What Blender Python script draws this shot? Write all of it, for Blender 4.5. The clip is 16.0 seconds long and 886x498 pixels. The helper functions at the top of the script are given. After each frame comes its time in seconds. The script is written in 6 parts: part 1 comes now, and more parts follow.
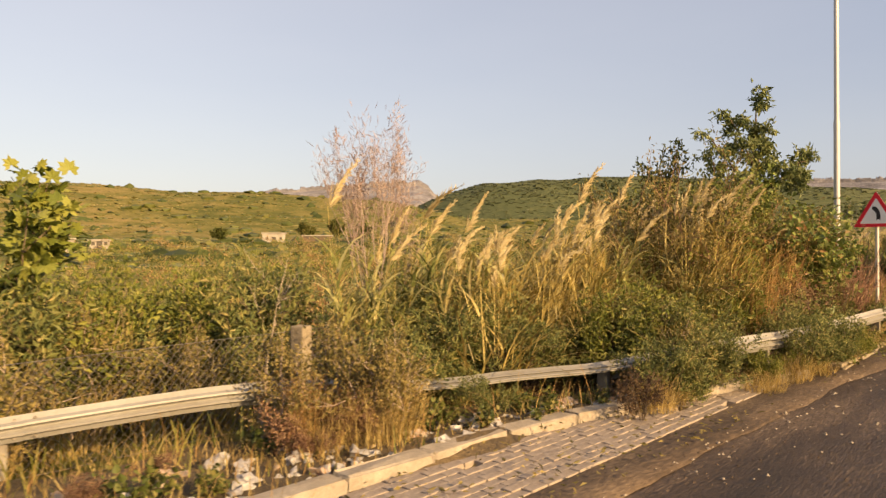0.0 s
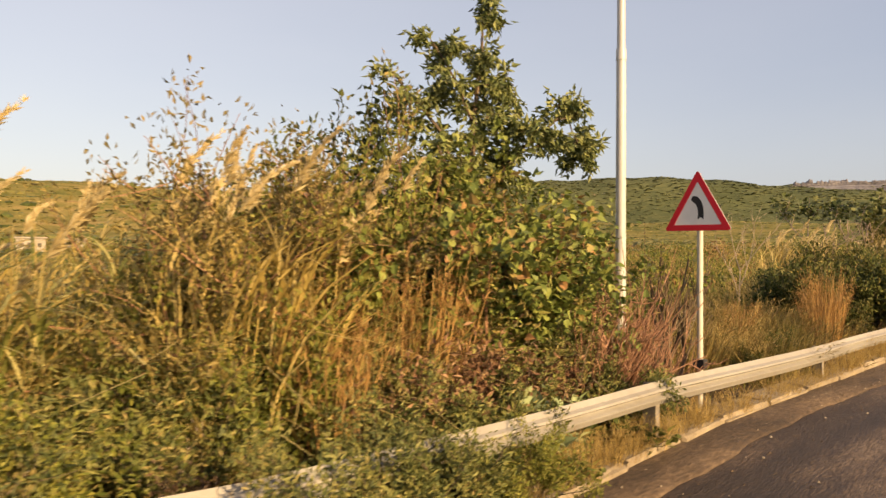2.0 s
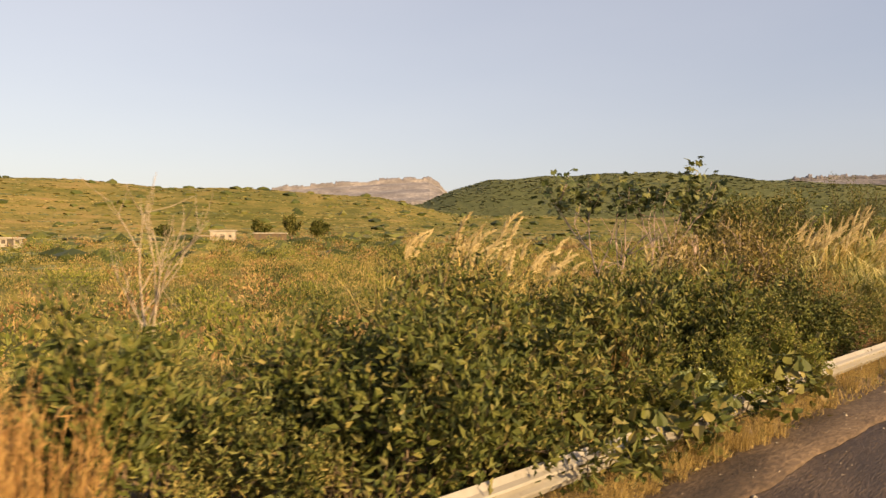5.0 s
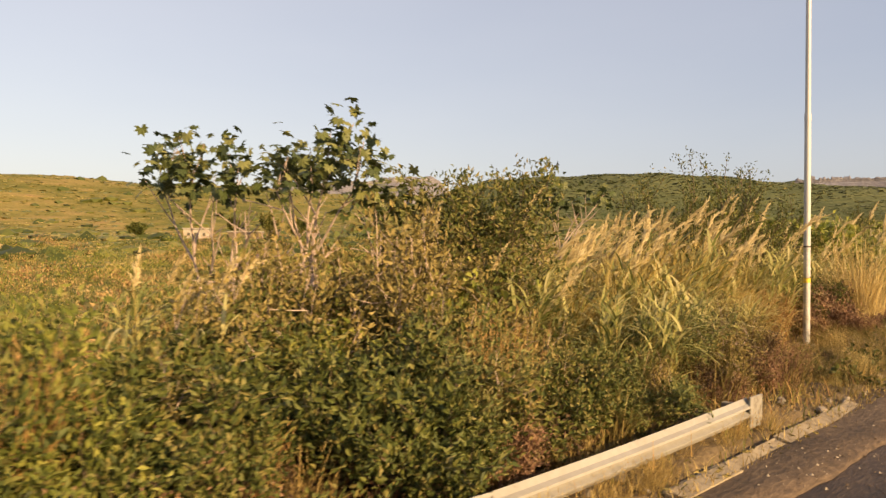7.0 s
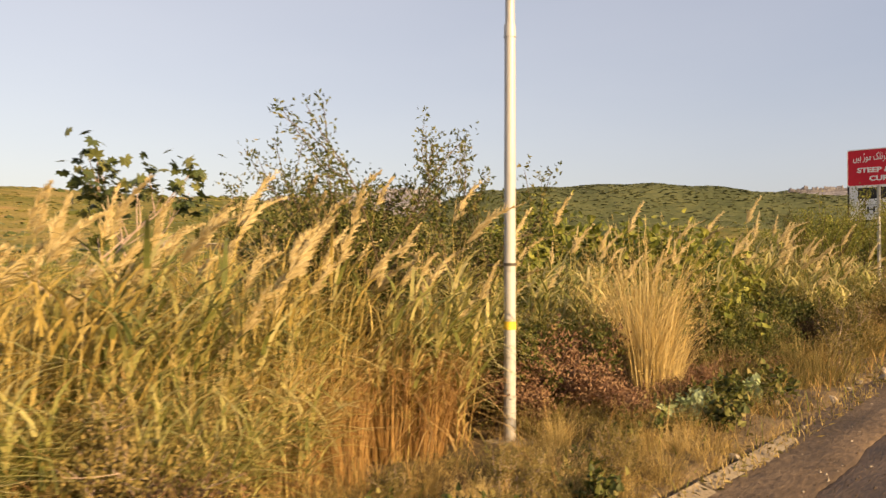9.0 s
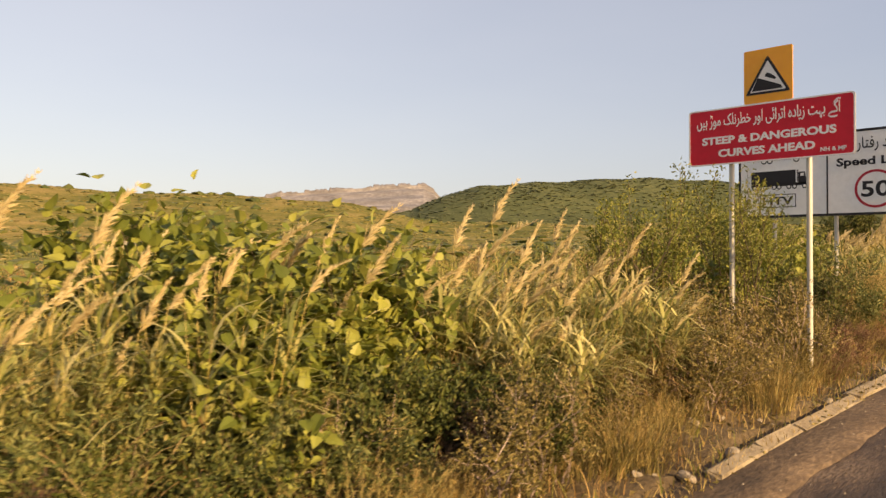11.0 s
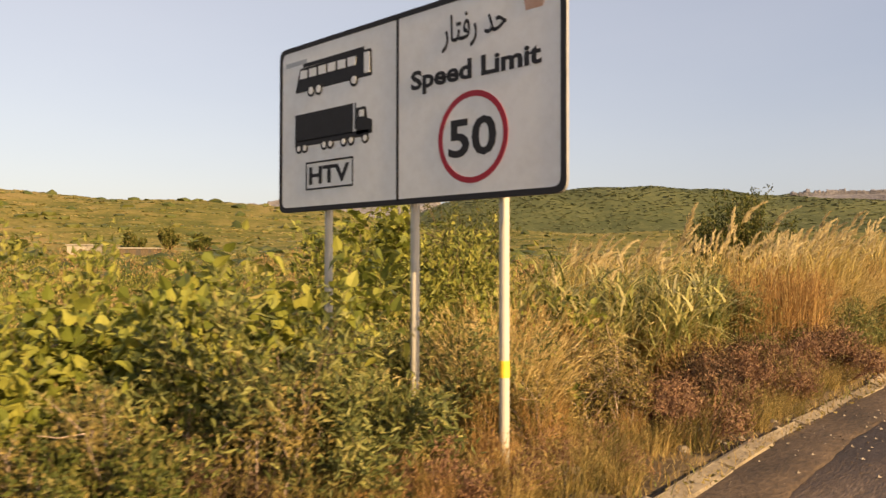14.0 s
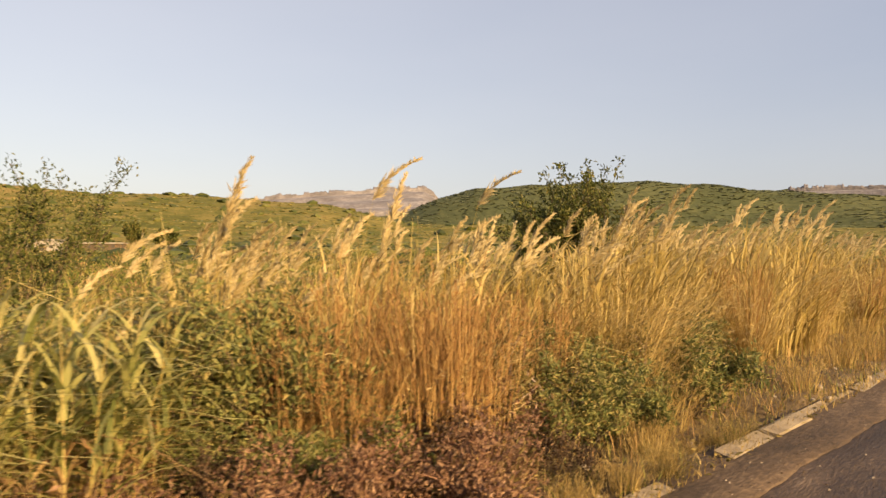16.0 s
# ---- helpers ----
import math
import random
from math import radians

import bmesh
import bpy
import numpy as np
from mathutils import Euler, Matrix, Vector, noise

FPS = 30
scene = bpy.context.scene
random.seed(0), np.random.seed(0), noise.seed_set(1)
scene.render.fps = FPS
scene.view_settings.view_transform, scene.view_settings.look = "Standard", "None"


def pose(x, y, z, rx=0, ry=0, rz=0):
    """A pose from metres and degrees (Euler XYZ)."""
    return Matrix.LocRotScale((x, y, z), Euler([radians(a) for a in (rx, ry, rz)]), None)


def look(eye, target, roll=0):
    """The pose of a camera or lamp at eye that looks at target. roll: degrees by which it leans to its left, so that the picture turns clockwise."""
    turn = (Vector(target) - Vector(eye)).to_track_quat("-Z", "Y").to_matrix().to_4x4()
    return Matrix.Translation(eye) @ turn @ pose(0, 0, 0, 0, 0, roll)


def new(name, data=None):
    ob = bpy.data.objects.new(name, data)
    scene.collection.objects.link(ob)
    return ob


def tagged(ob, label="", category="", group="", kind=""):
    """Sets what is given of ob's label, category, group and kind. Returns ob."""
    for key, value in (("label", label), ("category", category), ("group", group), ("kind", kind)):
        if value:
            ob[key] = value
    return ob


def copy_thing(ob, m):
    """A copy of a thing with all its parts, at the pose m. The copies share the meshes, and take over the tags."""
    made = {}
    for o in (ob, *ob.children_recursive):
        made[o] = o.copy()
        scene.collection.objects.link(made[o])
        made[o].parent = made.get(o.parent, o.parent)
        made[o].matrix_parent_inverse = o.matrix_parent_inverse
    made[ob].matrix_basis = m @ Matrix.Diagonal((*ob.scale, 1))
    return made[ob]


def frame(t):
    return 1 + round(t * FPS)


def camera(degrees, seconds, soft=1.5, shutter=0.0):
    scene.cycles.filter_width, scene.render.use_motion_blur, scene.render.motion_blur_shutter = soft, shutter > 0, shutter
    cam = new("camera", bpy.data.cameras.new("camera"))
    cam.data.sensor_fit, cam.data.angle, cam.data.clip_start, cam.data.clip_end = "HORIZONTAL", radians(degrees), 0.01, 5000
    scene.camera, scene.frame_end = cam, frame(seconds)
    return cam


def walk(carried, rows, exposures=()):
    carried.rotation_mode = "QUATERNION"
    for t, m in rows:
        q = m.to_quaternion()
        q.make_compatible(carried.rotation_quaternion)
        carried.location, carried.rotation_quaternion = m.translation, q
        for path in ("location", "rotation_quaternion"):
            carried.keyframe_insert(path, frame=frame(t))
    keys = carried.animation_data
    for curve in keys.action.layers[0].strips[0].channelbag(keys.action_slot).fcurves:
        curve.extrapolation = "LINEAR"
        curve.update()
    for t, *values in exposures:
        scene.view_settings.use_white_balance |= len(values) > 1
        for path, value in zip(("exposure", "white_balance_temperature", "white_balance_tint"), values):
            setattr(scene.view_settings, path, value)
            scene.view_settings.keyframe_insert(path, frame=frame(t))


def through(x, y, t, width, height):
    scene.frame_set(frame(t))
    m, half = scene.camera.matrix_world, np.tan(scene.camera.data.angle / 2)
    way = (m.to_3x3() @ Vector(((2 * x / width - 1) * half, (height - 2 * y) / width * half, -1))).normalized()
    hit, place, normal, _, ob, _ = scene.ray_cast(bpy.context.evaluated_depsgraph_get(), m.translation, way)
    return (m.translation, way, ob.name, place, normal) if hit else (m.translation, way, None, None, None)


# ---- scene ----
cam = camera(60.0, 16.0, soft=1.4, shutter=0.16)
# the camera rides in a slow vehicle along the road, looking ahead and to the left
PATH = [
    (0, pose(0.000, -0.000, 1.700, 90.10, 0.19, -47.55)),
    (0.5, pose(1.803, -0.025, 1.732, 89.65, 0.04, -47.01)),
    (1, pose(3.563, -0.048, 1.769, 89.95, 0.21, -46.97)),
    (1.5, pose(5.378, -0.071, 1.815, 89.50, 0.11, -46.39)),
    (2, pose(7.275, -0.083, 1.863, 90.14, -0.16, -46.61)),
    (2.5, pose(9.124, -0.085, 1.917, 89.93, 0.03, -46.60)),
    (3, pose(10.914, -0.095, 1.975, 90.73, -0.21, -46.78)),
    (3.5, pose(12.861, -0.115, 2.031, 89.09, -0.86, -46.90)),
    (4, pose(14.637, -0.130, 2.080, 89.58, -0.45, -46.82)),
    (6.5, pose(23.773, -0.158, 2.246, 89.90, 0.32, -46.41)),
    (7, pose(25.629, -0.153, 2.260, 89.85, -0.31, -46.34)),
    (7.5, pose(27.395, -0.144, 2.267, 90.33, -0.27, -46.17)),
    (8, pose(29.341, -0.141, 2.279, 90.83, -0.12, -46.36)),
    (8.5, pose(31.165, -0.139, 2.308, 90.60, -0.43, -46.62)),
    (9, pose(32.847, -0.139, 2.349, 90.68, -0.07, -46.67)),
    (11.5, pose(41.650, -0.139, 2.691, 90.31, 0.14, -46.67)),
    (12, pose(43.405, -0.137, 2.732, 90.59, 0.31, -46.67)),
    (12.5, pose(45.223, -0.137, 2.764, 90.69, 0.16, -46.63)),
    (13, pose(46.988, -0.140, 2.792, 90.54, -0.11, -46.49)),
    (13.5, pose(48.793, -0.135, 2.821, 90.88, 0.06, -46.41)),
    (14, pose(50.637, -0.113, 2.853, 90.94, -0.09, -46.39)),
    (14.5, pose(52.531, -0.083, 2.878, 91.00, 0.18, -46.29)),
    (15, pose(54.387, -0.056, 2.917, 90.96, -0.01, -46.30)),
    (15.5, pose(56.236, -0.032, 2.951, 90.98, 0.08, -46.33)),
    (16, pose(58.039, -0.007, 2.982, 90.58, -0.14, -46.47)),
]

walk(cam, PATH, [(0.0, 0.92, 8400, 16), (7.1, 0.92, 8400, 16), (7.5, 1.1, 8400, 16), (7.9, 0.92, 8400, 16), (16.0, 0.92, 8400, 16)])

# ---------------------------------------------------------------- light
SUN_EL, SUN_AZ = 21.0, 181.0          # degrees; azimuth clockwise from +y
world = bpy.data.worlds.new("world")
scene.world = world
world.use_nodes = True
wn, wl = world.node_tree.nodes, world.node_tree.links
sky = wn.new("ShaderNodeTexSky")
sky.sky_type = "NISHITA"
sky.sun_disc = False
sky.sun_elevation = radians(SUN_EL)
sky.sun_rotation = radians(SUN_AZ)
sky.altitude, sky.air_density, sky.dust_density, sky.ozone_density = 500, 1.0, 3.0, 1.0
wn["Background"].inputs["Strength"].default_value = 0.09
# pale haze over the whole sky
haze = wn.new("ShaderNodeMix")
haze.data_type = "RGBA"
haze.inputs[0].default_value = 0.5
side = wn.new("ShaderNodeVectorMath")
side.operation = "DOT_PRODUCT"
side.inputs[1].default_value = (-0.17, 0.985, 0.0)
wl.new(wn.new("ShaderNodeTexCoord").outputs["Generated"], side.inputs[0])
fall = wn.new("ShaderNodeMapRange")
fall.interpolation_type = "SMOOTHSTEP"
fall.inputs["From Min"].default_value, fall.inputs["From Max"].default_value = -0.45, 1.0
wl.new(side.outputs["Value"], fall.inputs["Value"])
tint = wn.new("ShaderNodeMix")
tint.data_type = "RGBA"
tint.inputs[6].default_value = (2.4, 3.18, 5.1, 1)
tint.inputs[7].default_value = (4.3, 4.93, 6.45, 1)
wisp = wn.new("ShaderNodeTexNoise")
wisp.inputs["Scale"].default_value, wisp.inputs["Detail"].default_value = 2.2, 5
spread = wn.new("ShaderNodeMapping")
spread.inputs["Scale"].default_value = (1, 1, 3.5)
wl.new(wn["Texture Coordinate"].outputs["Generated"], spread.inputs["Vector"])
wl.new(spread.outputs["Vector"], wisp.inputs["Vector"])
drift = wn.new("ShaderNodeMath")
drift.operation = "MULTIPLY_ADD"
drift.inputs[1].default_value, drift.inputs[2].default_value = 0.5, -0.25
wl.new(wisp.outputs["Fac"], drift.inputs[0])
lift = wn.new("ShaderNodeMath")
lift.operation = "ADD"
lift.use_clamp = True
wl.new(fall.outputs[0], lift.inputs[0])
wl.new(drift.outputs[0], lift.inputs[1])
wl.new(lift.outputs[0], tint.inputs[0])
wl.new(tint.outputs[2], haze.inputs[7])
wl.new(sky.outputs["Color"], haze.inputs[6])
wl.new(haze.outputs[2], wn["Background"].inputs["Color"])
sun = new("sun", bpy.data.lights.new("sun", "SUN"))
sun.data.energy, sun.data.angle, sun.data.color = 5.0, radians(0.6), (1.0, 0.765, 0.445)
az, el = radians(SUN_AZ), radians(SUN_EL)
SUN_FROM = Vector((math.sin(az) * math.cos(el), math.cos(az) * math.cos(el), math.sin(el)))
sun.matrix_world = look(SUN_FROM * 50, (0, 0, 0))


# ---------------------------------------------------------------- materials
def node_mat(name):
    m = bpy.data.materials.new(name)
    m.use_nodes = True
    return m, m.node_tree.nodes, m.node_tree.links, m.node_tree.nodes["Principled BSDF"]


def ramp(n, stops):
    r = n.new("ShaderNodeValToRGB")
    e = r.color_ramp.elements
    while len(e) < len(stops):
        e.new(0.5)
    for i, (p, c) in enumerate(stops):
        e[i].position, e[i].color = p, (*c, 1)
    return r


def noise_tex(n, l, scale, detail=4, rough=0.6, coord="Object", stretch=None):
    tc = n.new("ShaderNodeTexCoord")
    t = n.new("ShaderNodeTexNoise")
    t.inputs["Scale"].default_value, t.inputs["Detail"].default_value, t.inputs["Roughness"].default_value = scale, detail, rough
    if stretch:
        mp = n.new("ShaderNodeMapping")
        mp.inputs["Scale"].default_value = stretch
        l.new(tc.outputs[coord], mp.inputs["Vector"])
        l.new(mp.outputs["Vector"], t.inputs["Vector"])
    else:
        l.new(tc.outputs[coord], t.inputs["Vector"])
    return t


def surface_mat(name, stops, scale, rough=0.85, metal=0.0, bump=0.3, fine=12.0, coord="Object", stretch=None, bump_dist=0.02):
    """A mottled surface: broad noise picks the colour, fine noise shades it and gives relief."""
    m, n, l, b = node_mat(name)
    a = noise_tex(n, l, scale, 5, 0.6, coord, stretch)
    f = noise_tex(n, l, scale * fine, 4, 0.65, coord, stretch)
    mixf = n.new("ShaderNodeMix")
    mixf.data_type = "FLOAT"
    mixf.inputs[0].default_value = 0.4
    l.new(a.outputs["Fac"], mixf.inputs[2])
    l.new(f.outputs["Fac"], mixf.inputs[3])
    r = ramp(n, stops)
    l.new(mixf.outputs[0], r.inputs["Fac"])
    l.new(r.outputs["Color"], b.inputs["Base Color"])
    b.inputs["Roughness"].default_value, b.inputs["Metallic"].default_value = rough, metal
    bp = n.new("ShaderNodeBump")
    bp.inputs["Strength"].default_value, bp.inputs["Distance"].default_value = bump, bump_dist
    l.new(f.outputs["Fac"], bp.inputs["Height"])
    l.new(bp.outputs["Normal"], b.inputs["Normal"])
    return m


def leaf_mat(name, stops, through=0.3, rough=0.6):
    """Leaves and blades: every piece takes its own tone; some light shines through."""
    m, n, l, b = node_mat(name)
    g = n.new("ShaderNodeNewGeometry")
    o = n.new("ShaderNodeObjectInfo")
    t = noise_tex(n, l, 1.3, 2, 0.5, "Object")
    add = n.new("ShaderNodeMath")
    add.operation = "MULTIPLY_ADD"
    l.new(g.outputs["Random Per Island"], add.inputs[0])
    add.inputs[1].default_value = 0.72
    m2 = n.new("ShaderNodeMath")
    m2.operation = "MULTIPLY"
    m2.inputs[1].default_value = 0.22
    l.new(o.outputs["Random"], m2.inputs[0])
    l.new(m2.outputs[0], add.inputs[2])
    m3 = n.new("ShaderNodeMath")
    m3.operation = "MULTIPLY_ADD"
    m3.inputs[1].default_value = 0.32
    l.new(t.outputs["Fac"], m3.inputs[0])
    l.new(add.outputs[0], m3.inputs[2])
    r = ramp(n, stops)
    l.new(m3.outputs[0], r.inputs["Fac"])
    l.new(r.outputs["Color"], b.inputs["Base Color"])
    b.inputs["Roughness"].default_value = rough
    b.inputs["Specular IOR Level"].default_value = 0.25
    tr = n.new("ShaderNodeBsdfTranslucent")
    l.new(r.outputs["Color"], tr.inputs["Color"])
    mx = n.new("ShaderNodeMixShader")
    mx.inputs[0].default_value = 0.7 * through
    l.new(b.outputs[0], mx.inputs[1])
    l.new(tr.outputs[0], mx.inputs[2])
    l.new(mx.outputs[0], n["Material Output"].inputs["Surface"])
    return m


M = {}
M["asphalt"] = surface_mat("asphalt", [(0.38, (0.02, 0.012, 0.0075)), (0.48, (0.043, 0.0265, 0.0165)), (0.56, (0.085, 0.055, 0.034)), (0.63, (0.16, 0.112, 0.075))], 1.1, 0.65, 0, 0.9, 26, stretch=(0.4, 1.6, 1))
M["gutter"] = surface_mat("gutter", [(0.36, (0.026, 0.016, 0.01)), (0.48, (0.06, 0.038, 0.023)), (0.58, (0.11, 0.073, 0.045)), (0.66, (0.17, 0.118, 0.075))], 1.2, 0.85, 0, 0.8, 16, stretch=(0.6, 1.4, 1))
M["kerb"] = surface_mat("kerb", [(0.32, (0.0969, 0.0711, 0.0452)), (0.5, (0.2326, 0.1873, 0.1292)), (0.72, (0.3359, 0.2842, 0.2067))], 3.0, 0.9, 0, 0.5, 14)
M["paver"] = surface_mat("paver", [(0.3, (0.17, 0.128, 0.1)), (0.5, (0.29, 0.235, 0.19)), (0.7, (0.38, 0.325, 0.275))], 2.5, 0.85, 0, 0.3, 12)
M["soil"] = surface_mat("soil", [(0.3, (0.038, 0.0251, 0.0137)), (0.5, (0.0988, 0.0669, 0.0334)), (0.7, (0.2128, 0.1482, 0.076))], 0.8, 0.95, 0, 0.8, 18, bump_dist=0.05)
M["rail"] = surface_mat("rail", [(0.3, (0.1, 0.078, 0.055)), (0.4, (0.235, 0.22, 0.195)), (0.7, (0.3, 0.29, 0.27))], 1.6, 0.6, 0.1, 0.1, 10)
M["post"] = surface_mat("post", [(0.3, (0.1292, 0.1034, 0.0775)), (0.6, (0.2713, 0.2455, 0.2067))], 3.0, 0.7, 0.2, 0.2, 10)
M["pole"] = surface_mat("pole", [(0.25, (0.28, 0.26, 0.235)), (0.42, (0.42, 0.41, 0.4)), (0.7, (0.5, 0.495, 0.49))], 2.2, 0.45, 0.1, 0.05, 12, stretch=(1, 1, 0.3))
M["sign_pole"] = surface_mat("sign_pole", [(0.28, (0.2261, 0.1421, 0.0646)), (0.4, (0.4522, 0.4264, 0.3747)), (0.7, (0.5039, 0.4845, 0.4522))], 3.0, 0.5, 0.1, 0.08, 12, stretch=(1, 1, 0.25))
M["white_face"] = surface_mat("white_face", [(0.2, (0.68, 0.66, 0.63)), (0.6, (0.82, 0.81, 0.79))], 1.2, 0.5, 0, 0.02, 8)
M["red_face"] = surface_mat("red_face", [(0.25, (0.54, 0.004, 0.018)), (0.6, (0.66, 0.007, 0.026))], 1.2, 0.62, 0, 0.02, 8)
M["yellow_face"] = surface_mat("yellow_face", [(0.25, (0.8, 0.31, 0.012)), (0.6, (0.86, 0.37, 0.016))], 1.2, 0.35, 0, 0.02, 8)
M["black_print"] = surface_mat("black_print", [(0.3, (0.012, 0.012, 0.014)), (0.7, (0.022, 0.021, 0.026))], 4, 0.8, 0, 0.02, 8)
M["white_print"] = surface_mat("white_print", [(0.3, (0.7, 0.68, 0.66)), (0.7, (0.82, 0.8, 0.78))], 4, 0.4, 0, 0.02, 8)
M["badge"] = surface_mat("badge", [(0.3, (0.42, 0.22, 0.15)), (0.7, (0.55, 0.36, 0.27))], 9, 0.6, 0, 0.05, 8)
M["maroon"] = surface_mat("maroon", [(0.3, (0.3, 0.006, 0.022)), (0.7, (0.42, 0.01, 0.03))], 3, 0.6, 0, 0.03, 8)
M["tape"] = surface_mat("tape", [(0.3, (0.7, 0.48, 0.05)), (0.7, (0.8, 0.58, 0.08))], 9, 0.5, 0, 0.05, 8)
M["wire"] = surface_mat("wire", [(0.3, (0.152, 0.1292, 0.1064)), (0.7, (0.266, 0.2432, 0.2128))], 8, 0.5, 0.6, 0.05, 8)
M["sign_back"] = surface_mat("sign_back", [(0.3, (0.35, 0.35, 0.35)), (0.7, (0.45, 0.45, 0.45))], 2, 0.5, 0.6, 0.05, 8)
M["bark"] = surface_mat("bark", [(0.3, (0.0608, 0.0418, 0.0266)), (0.7, (0.1672, 0.1216, 0.076))], 5, 0.9, 0, 0.6, 8, stretch=(1, 1, 0.3))
M["pale_bark"] = surface_mat("pale_bark", [(0.3, (0.2508, 0.19, 0.1368)), (0.7, (0.418, 0.3496, 0.2736))], 5, 0.85, 0, 0.4, 8, stretch=(1, 1, 0.3))
M["rust_twig"] = surface_mat("rust_twig", [(0.3, (0.1672, 0.0798, 0.0494)), (0.7, (0.3496, 0.1938, 0.1178))], 5, 0.9, 0, 0.4, 8)
M["grey_twig"] = surface_mat("grey_twig", [(0.3, (0.2736, 0.1976, 0.1672)), (0.7, (0.4256, 0.3344, 0.2888))], 5, 0.9, 0, 0.3, 8)
M["stone"] = surface_mat("stone", [(0.3, (0.19, 0.152, 0.114)), (0.7, (0.38, 0.3268, 0.2584))], 6, 0.9, 0, 0.5, 6)
# rock tones cooled and muted so the base colour carries distance haze
M["hazed_rock"] = surface_mat("hazed_rock", [(0.36, (0.095, 0.09, 0.1)), (0.46, (0.145, 0.138, 0.152)), (0.55, (0.2, 0.19, 0.205)), (0.64, (0.31, 0.29, 0.29))], 0.012, 0.95, 0, 0.6, 6, stretch=(1, 1, 3.0), bump_dist=8.0)
M["plaster"] = surface_mat("plaster", [(0.3, (0.228, 0.1976, 0.1596)), (0.7, (0.3952, 0.3648, 0.3192))], 0.7, 0.9, 0, 0.1, 9)
M["dark_opening"] = surface_mat("dark_opening", [(0.3, (0.0456, 0.038, 0.0304)), (0.7, (0.0912, 0.076, 0.0608))], 2, 0.7, 0, 0.1, 9)
M["litter_white"] = surface_mat("litter_white", [(0.3, (0.228, 0.2052, 0.1824)), (0.7, (0.5016, 0.4788, 0.456))], 6, 0.5, 0, 0.2, 6)
M["litter_colour"] = surface_mat("litter_colour", [(0.3, (0.342, 0.076, 0.0456)), (0.5, (0.38, 0.304, 0.228)), (0.7, (0.152, 0.19, 0.228))], 4, 0.5, 0, 0.2, 6, coord="Generated")

L = leaf_mat
M["reed"] = L("reed", [(0.12, (0.065, 0.086, 0.025)), (0.4, (0.19, 0.205, 0.06)), (0.72, (0.4, 0.37, 0.14)), (0.98, (0.58, 0.5, 0.25))], 0.42)
M["cane_dry"] = L("cane_dry", [(0.12, (0.1, 0.052, 0.024)), (0.5, (0.27, 0.16, 0.07)), (0.95, (0.48, 0.34, 0.16))], 0.3)
M["tree_leaf"] = L("tree_leaf", [(0.1, (0.034, 0.052, 0.021)), (0.5, (0.1, 0.13, 0.048)), (0.9, (0.23, 0.25, 0.1))], 0.3, 0.5)
M["creeper"] = L("creeper", [(0.1, (0.042, 0.064, 0.018)), (0.45, (0.12, 0.16, 0.04)), (0.85, (0.25, 0.28, 0.08)), (1.0, (0.34, 0.19, 0.09))], 0.34, 0.5)
M["fern"] = L("fern", [(0.1, (0.036, 0.05, 0.02)), (0.5, (0.115, 0.135, 0.045)), (0.85, (0.24, 0.235, 0.08)), (1.0, (0.34, 0.27, 0.11))], 0.32)
M["milky_leaf"] = L("milky_leaf", [(0.1, (0.1, 0.14, 0.07)), (0.5, (0.2, 0.26, 0.13)), (0.9, (0.34, 0.4, 0.22))], 0.25, 0.55)
M["coral_twig"] = surface_mat("coral_twig", [(0.3, (0.13, 0.058, 0.036)), (0.5, (0.26, 0.135, 0.085)), (0.7, (0.38, 0.225, 0.145))], 5, 0.85, 0, 0.4, 8, stretch=(1, 1, 0.3))
M["dust"] = surface_mat("dust", [(0.34, (0.2, 0.165, 0.125)), (0.5, (0.32, 0.28, 0.23)), (0.66, (0.42, 0.38, 0.33))], 1.8, 0.95, 0, 0.4, 14)
M["reed_dry"] = L("reed_dry", [(0.12, (0.1216, 0.0874, 0.0266)), (0.5, (0.38, 0.285, 0.0912)), (0.95, (0.5928, 0.4712, 0.1976))], 0.42)
M["pale_gold"] = L("pale_gold", [(0.12, (0.228, 0.152, 0.057)), (0.5, (0.4864, 0.3572, 0.1444)), (0.95, (0.6384, 0.5092, 0.2584))], 0.3)
M["plume"] = L("plume", [(0.1, (0.34, 0.25, 0.115)), (0.5, (0.47, 0.375, 0.195)), (0.9, (0.57, 0.48, 0.29))], 0.4)
M["straw"] = L("straw", [(0.12, (0.0988, 0.0646, 0.0228)), (0.5, (0.3192, 0.2204, 0.0798)), (0.95, (0.532, 0.4028, 0.1748))], 0.38)
M["orange_straw"] = L("orange_straw", [(0.1, (0.155, 0.0775, 0.0289)), (0.5, (0.3101, 0.1733, 0.0684)), (0.9, (0.456, 0.2918, 0.1186))], 0.3)
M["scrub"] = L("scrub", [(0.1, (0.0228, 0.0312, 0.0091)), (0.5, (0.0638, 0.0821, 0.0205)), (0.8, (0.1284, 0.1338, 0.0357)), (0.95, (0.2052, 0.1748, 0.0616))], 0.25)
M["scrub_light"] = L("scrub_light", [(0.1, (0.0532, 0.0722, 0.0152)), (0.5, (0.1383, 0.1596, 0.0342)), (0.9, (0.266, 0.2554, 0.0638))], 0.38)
M["olive"] = L("olive", [(0.1, (0.0608, 0.0532, 0.019)), (0.5, (0.1376, 0.1155, 0.0395)), (0.9, (0.2751, 0.209, 0.0775))], 0.25)
M["rust"] = L("rust", [(0.1, (0.058, 0.029, 0.02)), (0.5, (0.155, 0.08, 0.05)), (0.9, (0.3, 0.185, 0.11))], 0.2)
M["broad"] = L("broad", [(0.1, (0.055, 0.074, 0.015)), (0.5, (0.15, 0.176, 0.034)), (0.9, (0.3, 0.3, 0.07))], 0.42, 0.5)
